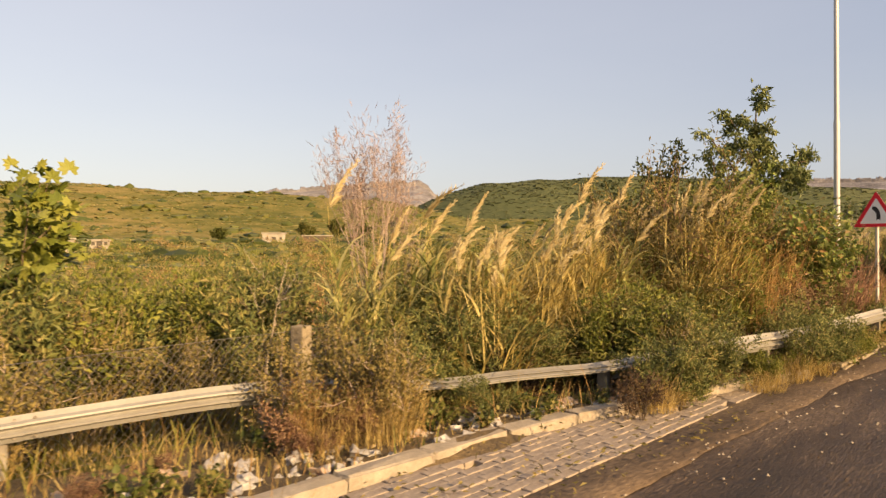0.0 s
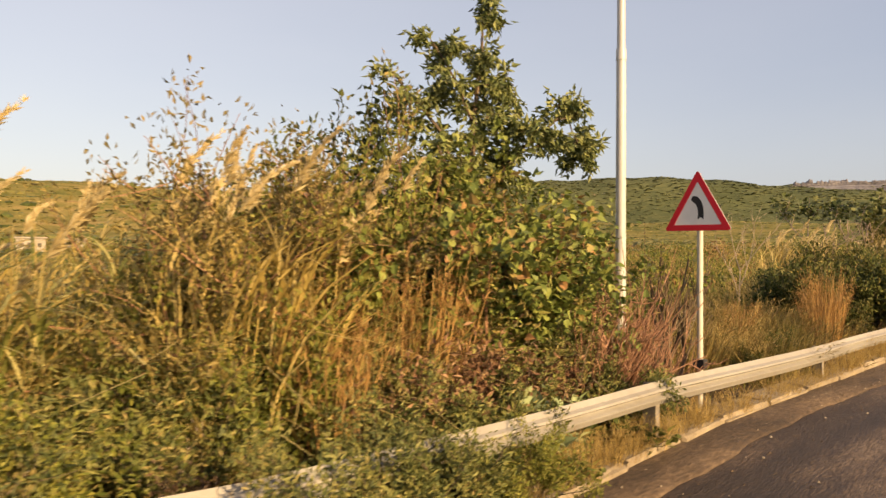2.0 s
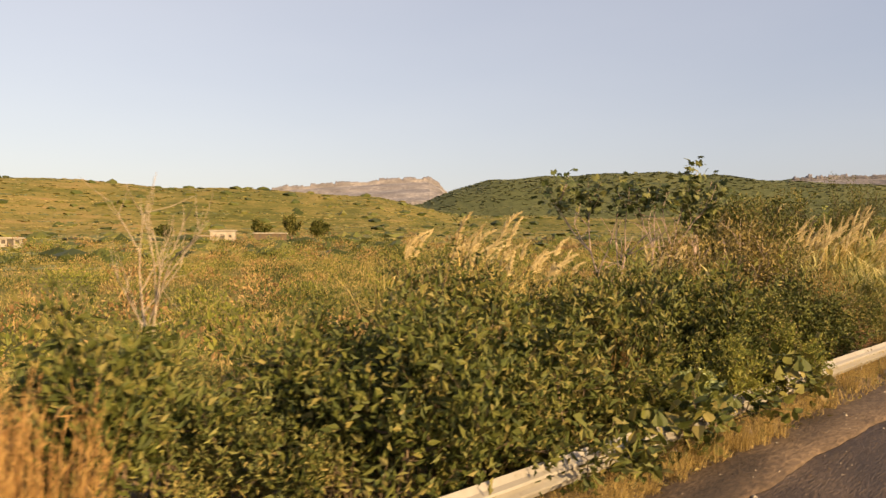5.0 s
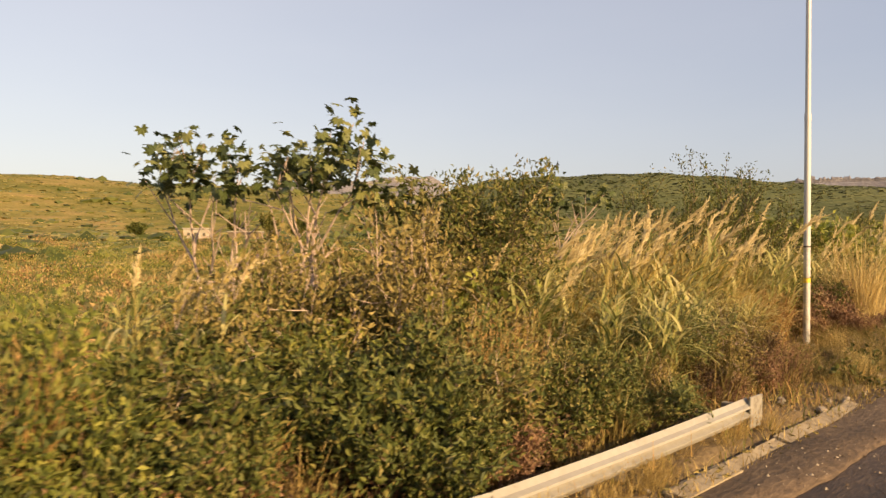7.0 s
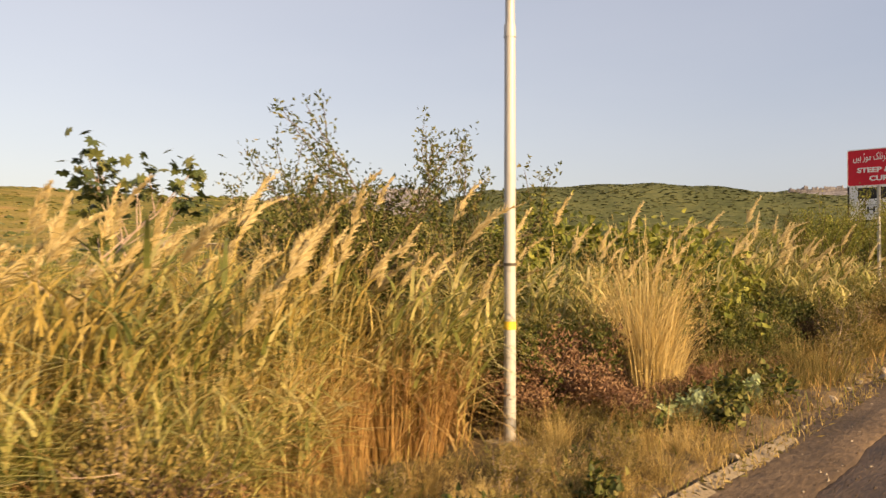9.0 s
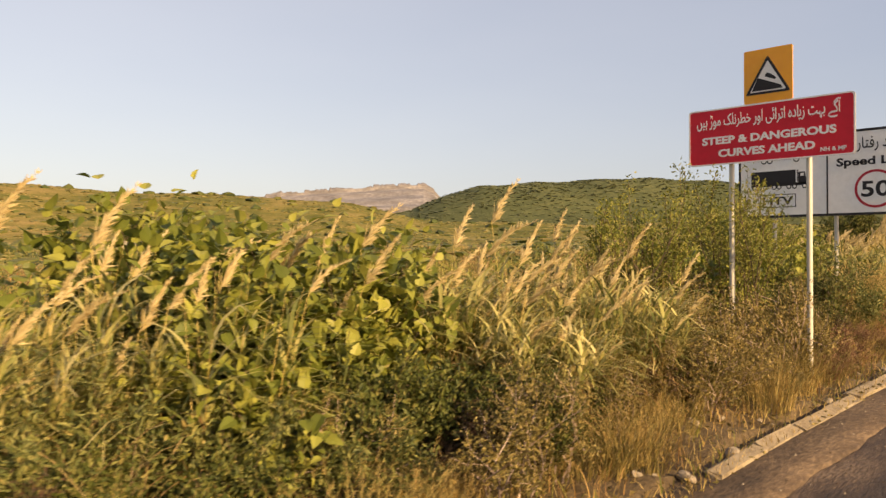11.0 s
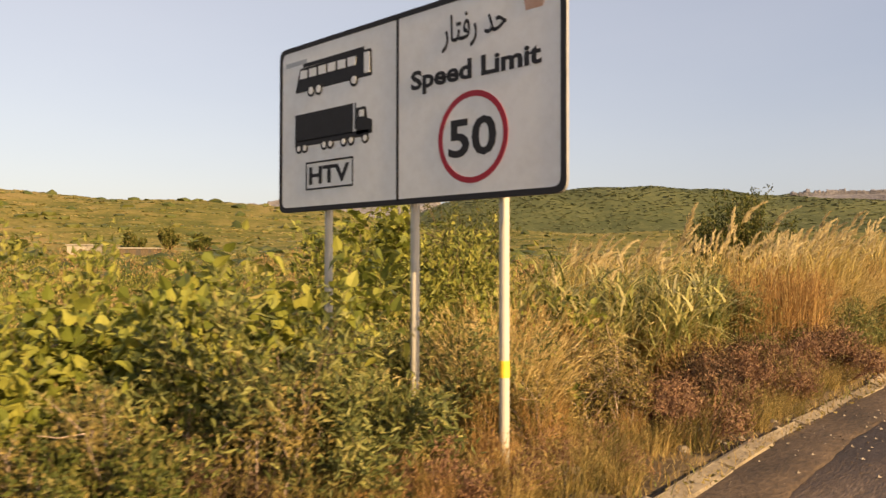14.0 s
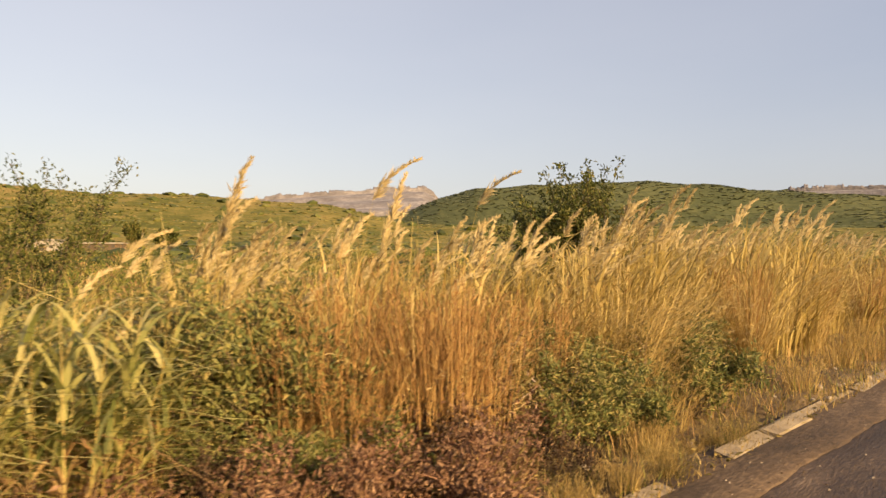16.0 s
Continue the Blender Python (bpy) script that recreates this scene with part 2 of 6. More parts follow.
M["broad_dark"] = L("broad_dark", [(0.1, (0.0266, 0.0418, 0.0167)), (0.5, (0.076, 0.0988, 0.035)), (0.9, (0.1748, 0.1786, 0.0646))], 0.25, 0.45)
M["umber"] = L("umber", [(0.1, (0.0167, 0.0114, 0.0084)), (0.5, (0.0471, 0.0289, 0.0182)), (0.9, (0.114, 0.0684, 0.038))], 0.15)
M["twiglet"] = L("twiglet", [(0.1, (0.228, 0.1444, 0.114)), (0.5, (0.3344, 0.2356, 0.1976)), (0.9, (0.4256, 0.3268, 0.2888))], 0.2)
# greyed, paled green: the distance haze is put into the leaf colour
M["hazed_hill_green"] = L("hazed_hill_green", [(0.1, (0.066, 0.086, 0.046)), (0.5, (0.106, 0.126, 0.064)), (0.9, (0.165, 0.178, 0.09))], 0.2)
M["field"] = L("field", [(0.1, (0.0456, 0.057, 0.0152)), (0.5, (0.152, 0.152, 0.038)), (0.9, (0.3192, 0.266, 0.0912))], 0.25)


def terrain_mat():
    m, n, l, b = node_mat("terrain")
    big = noise_tex(n, l, 0.012, 6, 0.6)
    mid = noise_tex(n, l, 0.09, 6, 0.65)
    fin = noise_tex(n, l, 1.5, 5, 0.7)
    r = ramp(n, [(0.34, (0.066, 0.078, 0.02)), (0.45, (0.13, 0.127, 0.034)), (0.54, (0.22, 0.18, 0.058)), (0.62, (0.3, 0.215, 0.085)), (0.68, (0.27, 0.16, 0.085))])
    a = n.new("ShaderNodeMix")
    a.data_type = "FLOAT"
    a.inputs[0].default_value = 0.5
    l.new(big.outputs["Fac"], a.inputs[2])
    l.new(mid.outputs["Fac"], a.inputs[3])
    l.new(a.outputs[0], r.inputs["Fac"])
    d = ramp(n, [(0.35, (0.45, 0.45, 0.45)), (0.6, (1.1, 1.1, 1.1))])
    l.new(fin.outputs["Fac"], d.inputs["Fac"])
    mul = n.new("ShaderNodeMix")
    mul.data_type, mul.blend_type = "RGBA", "MULTIPLY"
    mul.inputs[0].default_value = 0.8
    l.new(r.outputs["Color"], mul.inputs[6])
    l.new(d.outputs["Color"], mul.inputs[7])
    # woods and scrub close up on the far hills, greens paled as distance haze
    tc = n.new("ShaderNodeTexCoord")
    ln = n.new("ShaderNodeVectorMath")
    ln.operation = "LENGTH"
    l.new(tc.outputs["Object"], ln.inputs[0])
    mr = n.new("ShaderNodeMapRange")
    mr.inputs["From Min"].default_value, mr.inputs["From Max"].default_value = 500, 820
    l.new(ln.outputs["Value"], mr.inputs["Value"])
    g = ramp(n, [(0.38, (0.05, 0.062, 0.03)), (0.5, (0.078, 0.09, 0.042)), (0.64, (0.13, 0.135, 0.06))])
    l.new(a.outputs[0], g.inputs["Fac"])
    hill = n.new("ShaderNodeMix")
    hill.data_type = "RGBA"
    l.new(mr.outputs[0], hill.inputs[0])
    l.new(mul.outputs[2], hill.inputs[6])
    l.new(g.outputs["Color"], hill.inputs[7])
    l.new(hill.outputs[2], b.inputs["Base Color"])
    b.inputs["Roughness"].default_value = 1.0
    b.inputs["Specular IOR Level"].default_value = 0.1
    bp = n.new("ShaderNodeBump")
    bp.inputs["Strength"].default_value, bp.inputs["Distance"].default_value = 0.9, 1.2
    l.new(mid.outputs["Fac"], bp.inputs["Height"])
    l.new(bp.outputs["Normal"], b.inputs["Normal"])
    return m


M["terrain"] = terrain_mat()


# ---------------------------------------------------------------- mesh helpers
def mesh_of(name, verts, faces, mat, smooth=False):
    me = bpy.data.meshes.new(name)
    me.from_pydata([tuple(v) for v in verts] if not isinstance(verts, np.ndarray) else verts.tolist(), [], faces if isinstance(faces, list) else faces.tolist())
    for x in (mat if isinstance(mat, (list, tuple)) else (mat,)):
        me.materials.append(x)
    if smooth:
        me.polygons.foreach_set("use_smooth", [True] * len(me.polygons))
    me.update()
    return me


def np_part(name, vf, mat, parent=None, label="", smooth=False):
    ob = new(name, mesh_of(name, vf[0], vf[1], mat, smooth))
    ob.parent = parent
    if label:
        ob["label"] = label
    return ob


def part(name, bm, mat, parent=None, label="", smooth=False):
    me = bpy.data.meshes.new(name)
    bm.to_mesh(me)
    bm.free()
    me.materials.append(mat)
    if smooth:
        me.polygons.foreach_set("use_smooth", [True] * len(me.polygons))
    ob = new(name, me)
    ob.parent = parent
    if label:
        ob["label"] = label
    return ob


def thing(name, m, label, category, group="", kind=""):
    ob = new(name)
    ob.matrix_basis = m
    return tagged(ob, label, category, group, kind)


def join(*parts):
    """Several (verts, faces) of quads or triangles as one."""
    vs, fs, k = [], [], 0
    for v, f in parts:
        v = np.asarray(v, float).reshape(-1, 3)
        vs.append(v)
        fs += [[i + k for i in q] for q in (f if isinstance(f, list) else f.tolist())]
        k += len(v)
    return np.concatenate(vs), fs


def bm_box(bm, lo, hi, bevel=0.0):
    r = bmesh.ops.create_cube(bm, size=1.0)
    vs = r["verts"]
    for v in vs:
        v.co = Vector([lo[i] + (v.co[i] + 0.5) * (hi[i] - lo[i]) for i in range(3)])
    if bevel:
        es = list({e for v in vs for e in v.link_edges})
        bmesh.ops.bevel(bm, geom=es, offset=bevel, segments=2, affect="EDGES", profile=0.6)


def box_bm(lo, hi, bevel=0.0):
    bm = bmesh.new()
    bm_box(bm, lo, hi, bevel)
    return bm


def plate_bm(outline, z0, z1, bevel=0.0):
    """A flat plate of a given outline (counter-clockwise in x, y), from z0 to z1."""
    bm = bmesh.new()
    a = [bm.verts.new((x, y, z0)) for x, y in outline]
    b = [bm.verts.new((x, y, z1)) for x, y in outline]
    bm.faces.new(b)
    bm.faces.new(a[::-1])
    for i in range(len(a)):
        j = (i + 1) % len(a)
        bm.faces.new((a[i], a[j], b[j], b[i]))
    return bm


def ring_bm(outer, inner, z0, z1):
    """A flat ring between two outlines of equally many points."""
    bm = bmesh.new()
    rows = [[bm.verts.new((x, y, z)) for x, y in o] for o, z in ((outer, z0), (outer, z1), (inner, z1), (inner, z0))]
    n = len(outer)
    for a, b in ((0, 1), (1, 2), (2, 3), (3, 0)):
        for i in range(n):
            j = (i + 1) % n
            bm.faces.new((rows[a][i], rows[a][j], rows[b][j], rows[b][i]))
    bmesh.ops.recalc_face_normals(bm, faces=bm.faces)
    return bm


def rounded_poly(points, r, seg=5):
    """The corners of a convex outline rounded off."""
    out, n = [], len(points)
    for i in range(n):
        p, a, b = Vector(points[i]), Vector(points[i - 1]), Vector(points[(i + 1) % n])
        u, w = (a - p).normalized(), (b - p).normalized()
        half = u.angle(w) / 2
        k = r / math.tan(half)
        s, e = p + u * k, p + w * k
        for j in range(seg + 1):
            t = j / seg
            q = s * (1 - t) ** 2 + p * 2 * t * (1 - t) + e * t * t
            out.append((q.x, q.y))
    return out


def cyl_bm(r0, r1, z0, z1, n=16, x=0.0, y=0.0):
    bm = bmesh.new()
    a = [bm.verts.new((x + r0 * math.cos(i * 2 * math.pi / n), y + r0 * math.sin(i * 2 * math.pi / n), z0)) for i in range(n)]
    b = [bm.verts.new((x + r1 * math.cos(i * 2 * math.pi / n), y + r1 * math.sin(i * 2 * math.pi / n), z1)) for i in range(n)]
    for i in range(n):
        j = (i + 1) % n
        bm.faces.new((a[i], a[j], b[j], b[i]))
    # caps on vertices of their own keep the shaft's shading even
    bm.faces.new([bm.verts.new(v.co) for v in b])
    bm.faces.new([bm.verts.new(v.co) for v in a[::-1]])
    return bm


def text_part(body, size, x, y, z, mat, parent, name="lettering", width=None, bold=0.0, depth=0.002, gap=0.22):
    """Lettering as a thin mesh, centred on x, y; width: stretched to that width."""
    c = bpy.data.curves.new("type", "FONT")
    c.body, c.size, c.align_x, c.align_y, c.extrude, c.offset = body, size, "CENTER", "CENTER", depth, bold
    c.resolution_u = 3
    tmp = new("type", c)
    dg = bpy.context.evaluated_depsgraph_get()
    me = bpy.data.meshes.new_from_object(tmp.evaluated_get(dg))
    bpy.data.objects.remove(tmp)
    bpy.data.curves.remove(c)
    co = np.empty(len(me.vertices) * 3)
    me.vertices.foreach_get("co", co)
    co = co.reshape(-1, 3)
    if width:
        co[:, 0] *= width / (co[:, 0].max() - co[:, 0].min())
    co[:, 0] += x - (co[:, 0].max() + co[:, 0].min()) / 2
    co[:, 1] += y - (co[:, 1].max() + co[:, 1].min()) / 2
    co[:, 2] += z
    me.vertices.foreach_set("co", co.ravel())
    me.materials.clear()
    me.materials.append(mat)
    me.update()
    # islands of faces are gathered into words wherever a wide gap opens
    spans = sorted((min(co[i, 0] for i in p.vertices), max(co[i, 0] for i in p.vertices)) for p in me.polygons)
    cuts, reach = [], spans[0][1]
    for lo, hi in spans:
        if lo - reach > size * gap:
            cuts.append((lo + reach) / 2)
        reach = max(reach, hi)
    for k in range(len(cuts) + 1):
        lo = cuts[k - 1] if k else -1e9
        hi = cuts[k] if k < len(cuts) else 1e9
        bm = bmesh.new()
        bm.from_mesh(me)
        bmesh.ops.delete(bm, geom=[q for q in bm.verts if not lo < q.co.x < hi], context="VERTS")
        part(name, bm, mat, parent)
    bpy.data.meshes.remove(me)


# ---------------------------------------------------------------- lie of the land
def lerp(x, pts):
    return np.interp(x, [p[0] for p in pts], [p[1] for p in pts])


def road_z(x):
    return -0.08 + 0.0222 * np.clip(x, -150, 220)


KERB_Y = [(-40, 2.75), (5, 2.72), (10, 2.75), (14, 2.95), (17, 2.8), (21, 2.52), (26, 2.25), (30, 2.08), (36, 1.98), (39, 2.0), (43, 2.14), (46.5, 2.25), (50, 2.22), (53.8, 2.2), (55.7, 2.31), (57.6, 2.44), (61, 2.46), (64.3, 2.48), (68, 2.52), (120, 2.6)]


def kerb_y(x):
    return lerp(x, KERB_Y)


def smooth01(t):
    t = np.clip(t, 0, 1)
    return t * t * (3 - 2 * t)


# skylines: bearing clockwise from +y, and the rise over the run from the middle of the road
RIDGES = [
    (480, 240, [(-60, 0.07), (12, 0.082), (17, 0.079), (21, 0.079), (24.5, 0.077), (26, 0.074), (31, 0.071), (36, 0.068), (41.5, 0.060), (47, 0.042), (60, 0.035), (80, 0.03), (110, 0.02)]),
    (1300, 420, [(-60, 0.03), (40, 0.045), (45, 0.058), (47.5, 0.076), (50, 0.086), (54, 0.092), (59, 0.093), (62, 0.093), (66, 0.089), (68.5, 0.082), (70.5, 0.076), (75, 0.07), (82, 0.06), (110, 0.04)]),
    (2300, 400, [(-60, 0.0), (60, 0.05), (69, 0.074), (71, 0.0815), (76, 0.079), (80, 0.079), (90, 0.07), (120, 0.05)]),
]


def land_z(x, y):
    x, y = np.asarray(x, float), np.asarray(y, float)
    d = np.hypot(x - 20, y)
    b = np.degrees(np.arctan2(x - 20, y))
    near = road_z(x) - 0.25 - 1.3 * smooth01((y - 5) / 14)
    z = near * (1 - smooth01((d - 60) / 120)) + (-0.6 + 5.5 * smooth01((d - 30) / 220)) * smooth01((d - 60) / 120)
    for dist, wide, prof in RIDGES:
        top = np.interp(b, [p[0] for p in prof], [p[1] for p in prof]) * dist + 2
        s = np.where(d < dist, smooth01(1 - (dist - d) / wide), np.clip(1 - (d - dist) / (dist * 0.9), 0.3, 1))
        z = np.where(y > -50, np.maximum(z, z * (1 - s) + top * s), z)
    bump = np.sin(x * 0.021 + 1.3) * np.cos(y * 0.017) + 0.5 * np.sin(x * 0.053 - y * 0.047)
    return z + bump * np.clip((d - 60) / 300, 0, 2.2)


# ---------------------------------------------------------------- the setting
def make_ground():
    bear = np.concatenate([np.arange(8, 86, 0.22), np.arange(86, 368.1, 4.0)])
    rad = np.concatenate([[0.0], np.geomspace(4, 4800, 200)])
    B, R = np.meshgrid(np.radians(bear[:-1]), rad[1:])
    X, Y = 20 + R * np.sin(B), R * np.cos(B)
    Z = land_z(X, Y)
    Z = np.where(Y < 4.0, np.minimum(Z, road_z(X) - 0.45), Z)
    v = np.concatenate([[[20, 0, road_z(20) - 0.45]], np.stack([X, Y, Z], -1).reshape(-1, 3)])
    n = len(bear) - 1
    i, j = np.meshgrid(np.arange(len(rad) - 2), np.arange(n), indexing="ij")
    k = (j + 1) % n
    q = np.stack([1 + i * n + j, 1 + (i + 1) * n + j, 1 + (i + 1) * n + k, 1 + i * n + k], -1).reshape(-1, 4)
    faces = q.tolist() + [[0, 1 + a, 1 + (a + 1) % n] for a in range(n)]
    ob = new("ground", mesh_of("ground", v, faces, M["terrain"], True))
    tagged(ob, "dry olive and gold scrubland rolling up to low hills", "ground", kind="structure")


def strip(name, xs, cols, mat, label, category):
    """A long strip: cols are functions x -> (y, z) from one side to the other."""
    v = np.array([[(x, *c(x)) for c in cols] for x in xs])
    n, m = v.shape[:2]
    i, j = np.meshgrid(np.arange(n - 1), np.arange(m - 1), indexing="ij")
    q = np.stack([i * m + j, (i + 1) * m + j, (i + 1) * m + j + 1, i * m + j + 1], -1).reshape(-1, 4)
    ob = new(name, mesh_of(name, v.reshape(-1, 3), q, mat, True))
    return tagged(ob, label, category, kind="structure")


def make_road():
    xs = np.arange(-60, 141, 1.0)
    strip("road", xs, [lambda x, o=o: (o, road_z(x) - 0.0006 * o * o) for o in (-9, -6, -3, -1, 0.5)]
          + [lambda x: (kerb_y(x) - 0.75, road_z(x) - 0.004), lambda x: (kerb_y(x) + 0.12, road_z(x) - 0.012)],
          M["asphalt"], "dark worn asphalt road with dusty patches", "road")
    # beside the pavers the bare brown strip lies further in
    def inner(x):
        k = float(smooth01((11.5 - x) / 2.0))
        return (kerb_y(x) - 0.42) * (1 - k) + 2.6 * k + 0.03 * math.sin(x * 1.3) + 0.014 * math.sin(x * 4.1 + 1) + 0.006 * math.sin(x * 9.7) + 0.004 * math.sin(x * 23.3 + 2 * math.sin(x * 3.1))

    def outer(x):
        k = float(smooth01((11.5 - x) / 2.0))
        return (kerb_y(x) + 0.4) * (1 - k) + 3.14 * k
    xg = np.concatenate([np.arange(-60, 0, 0.5), np.arange(0, 75, 0.04), np.arange(75, 141, 0.5)])
    strip("gutter", xg, [lambda x: (inner(x), road_z(x) - 0.003), lambda x: (inner(x) + 0.02, road_z(x) + 0.022), lambda x: (inner(x) + 0.27, road_z(x) + 0.03),
                         lambda x: (outer(x), road_z(x) + 0.016)], M["gutter"], "muddy brown dirt strip along the road edge", "gutter")


def PAVED_TO(x):
    return lerp(x, [(3.2, 4.1), (5.5, 4.0), (8.5, 3.35), (9.6, 2.95), (10.5, 2.7)])


def make_verge():
    rng = np.random.default_rng(3)
    xs = np.arange(-20, 100, 0.25)
    offs = np.array([0.13, 0.24, 0.42, 0.7, 1.0, 1.4, 1.8, 2.3, 2.9, 3.6, 4.5, 5.5, 7.0, 9.0, 11.0])
    X = np.repeat(xs[:, None], len(offs), 1)
    Y = kerb_y(X) + offs
    # the broad kerb of the first stretch pushes the soil back
    back = 0.17 * smooth01(21.3 - xs) * smooth01(xs - 10) + 0.11 * smooth01(xs - 30)
    Y[:, 0] += back
    Y[:, 1] += 0.8 * back
    drop = smooth01((Y - 4.2) / 9)
    Z = road_z(X) + 0.05 + 0.06 * np.sin(X * 0.9) * np.sin(Y * 1.3) + 0.03 * np.sin(X * 3.7 + Y * 2.1) - 0.9 * drop
    Z += rng.normal(0, 0.015, Z.shape)
    Z -= 0.2 * smooth01((X - 2.4) / 1.0) * smooth01((10.2 - X) / 0.8) * smooth01((PAVED_TO(X) - Y) / 0.15 + 0.5)
    Z[:, 0] = road_z(xs) - 0.04
    Z[:, -1] -= 1.0
    n, m = X.shape
    i, j = np.meshgrid(np.arange(n - 1), np.arange(m - 1), indexing="ij")
    q = np.stack([i * m + j, (i + 1) * m + j, (i + 1) * m + j + 1, i * m + j + 1], -1).reshape(-1, 4)
    ob = new("verge", mesh_of("verge", np.stack([X, Y, Z], -1).reshape(-1, 3), q, (M["soil"], M["terrain"]), True))
    # beyond the roadside plants the field grass takes over
    ob.data.polygons.foreach_set("material_index", (j.reshape(-1) >= 9).astype(np.int32))
    tagged(ob, "brown soil road verge under weeds and dry grass", "ground", kind="structure")


def verge_z(x, y):
    y = np.asarray(y, float)
    far = land_z(x, y)
    near = road_z(x) + 0.04 + 0.06 * np.sin(x * 0.9) * np.sin(y * 1.3) - 0.9 * smooth01((y - 4.2) / 9)
    return np.where(y < kerb_y(x) + 8.5, near, far)


make_ground()
make_road()
make_verge()


# ---------------------------------------------------------------- crash barrier
RAIL_PLAN = [(-6, 6.3), (2.0, 6.25), (3.6, 6.05), (4.6, 5.75), (5.4, 5.35), (6.2, 4.9), (6.9, 4.4), (7.6, 3.88), (8.3, 3.48), (9.2, 3.22), (13, 2.95), (19, 2.82), (23, 2.72), (28, 2.62), (32.6, 2.53)]
RAIL_TOP = [(-6, 0.54), (4, 0.5), (5.5, 0.36), (7, 0.42), (8, 0.56), (9, 0.6), (13, 0.6), (16, 0.5), (19, 0.43), (23, 0.37), (28, 0.34), (32.6, 0.33)]
W_BEAM = [(0.0, 0.0), (0.016, -0.01), (0.04, -0.026), (0.056, -0.062), (0.072, -0.066), (0.088, -0.03), (0.1, -0.012), (0.112, -0.03), (0.128, -0.066), (0.144, -0.062), (0.16, -0.026), (0.184, -0.01), (0.2, 0.0)]


def rail_y(x):
    return float(np.interp(x, [p[0] for p in RAIL_PLAN], [p[1] for p in RAIL_PLAN]))


def rail_top(x):
    return float(road_z(x) + lerp(x, RAIL_TOP))


def make_rail():
    th = thing("crash_barrier", Matrix(), "weathered off-white steel W-beam crash barrier along the verge", "barrier")
    ends = [-6, -2, 2.0, 4.1, 5.8, 7.2, 9.2, 13.1, 17.0, 20.9, 24.8, 28.7, 32.15]
    rng = random.Random(5)
    for k in range(len(ends) - 1):
        a, b = ends[k], ends[k + 1]
        bent = k in (3, 4)          # two lengths knocked flat
        v, f = [], []
        steps = 8
        sag = rng.uniform(-0.02, 0.02)
        for s in range(steps + 1):
            x = a + (b - a + 0.12) * s / steps
            y, zt = rail_y(x), rail_top(x) + sag * math.sin(math.pi * s / steps)
            lean = -0.6 if bent else 0.05 * math.sin(x * 1.1)
            flat = 0.45 if bent else 1.0
            for layer in (0, 0.004):
                for dz, dy in W_BEAM:
                    v.append((x, y + dy + layer - 0.004 * (k % 2) + lean * dz, zt - dz * flat))
        n = len(W_BEAM)
        for s in range(steps):
            o, p = s * 2 * n, (s + 1) * 2 * n
            for i in range(n - 1):
                f.append((o + i, p + i, p + i + 1, o + i + 1))
                f.append((o + n + i, o + n + i + 1, p + n + i + 1, p + n + i))
            f.append((o, o + n, p + n, p))
            f.append((o + n - 1, p + n - 1, p + 2 * n - 1, o + 2 * n - 1))
        for o in (0, steps * 2 * n):
            for i in range(n - 1):
                f.append((o + i, o + i + 1, o + n + i + 1, o + n + i))
        beam = np_part("beam", (np.array(v), f), M["rail"], th, smooth=False)
        for bx in () if bent else (0.06, 0.2):
            for dz in (0.03, 0.17):
                bm = bmesh.new()
                bmesh.ops.create_icosphere(bm, subdivisions=1, radius=0.014, matrix=Matrix.Translation((a + bx, rail_y(a + bx) - 0.024, rail_top(a + bx) - dz)))
                part("bolt", bm, M["post"], beam)
    for x in ends[:4] + ends[5:]:
        y, zt = rail_y(x) + 0.03, rail_top(x)
        part("barrier_post", box_bm((x - 0.035, y, road_z(x) - 0.5), (x + 0.035, y + 0.12, zt - 0.035), 0.006), M["post"], th)
    # flat flared end of the beam
    x = 32.2
    y, zt = rail_y(x), rail_top(x)
    part("beam_end", box_bm((x, y - 0.072, zt - 0.25), (x + 0.26, y - 0.05, zt + 0.02), 0.01), M["rail"], th, "flat flared off-white beam end")


make_rail()


# ---------------------------------------------------------------- lamp posts and signs
def make_lamp_post(x, y, group, taped=False):
    z = float(verge_z(x, y)) - 0.1
    th = thing("lamp_post", pose(x, y, z), "tall tapered off-white steel lamp post in the grass", "lamp post", group)
    part("base_plate", box_bm((-0.16, -0.16, 0.0), (0.16, 0.16, 0.12), 0.015), M["stone"], th)
    part("lower_shaft", cyl_bm(0.052, 0.047, 0.1, 3.6, 20), M["pole"], th, smooth=True)
    part("collar", cyl_bm(0.052, 0.048, 3.55, 3.66, 20), M["pole"], th, smooth=True)
    part("upper_shaft", cyl_bm(0.041, 0.032, 3.6, 9.5, 20), M["pole"], th, smooth=True)
    arm = part("arm", cyl_bm(0.03, 0.025, 0.0, 1.8, 12), M["pole"], th, smooth=True)
    arm.matrix_basis = pose(0, 0, 9.4, 78, 0, 0)
    head = part("lamp_head", box_bm((-0.12, -0.3, -0.06), (0.12, 0.3, 0.06), 0.03), M["post"], th)
    head.matrix_basis = pose(0, -2.0, 9.8, -8, 0, 0)
    if taped:
        part("tape_band", cyl_bm(0.0525, 0.0522, 1.06, 1.13, 20), M["tape"], th, "faded yellow tape band", smooth=True)
        strap = part("strap", cyl_bm(0.056, 0.056, 1.6, 1.625, 20), M["dark_opening"], th, "thin black strap with a loose end", smooth=True)
        part("strap_end", box_bm((-0.075, 0.045, 1.598), (-0.055, 0.19, 1.612), 0.003), M["dark_opening"], strap)


make_lamp_post(13.89, 3.79, "lamp posts")
make_lamp_post(37.99, 3.93, "lamp posts", True)


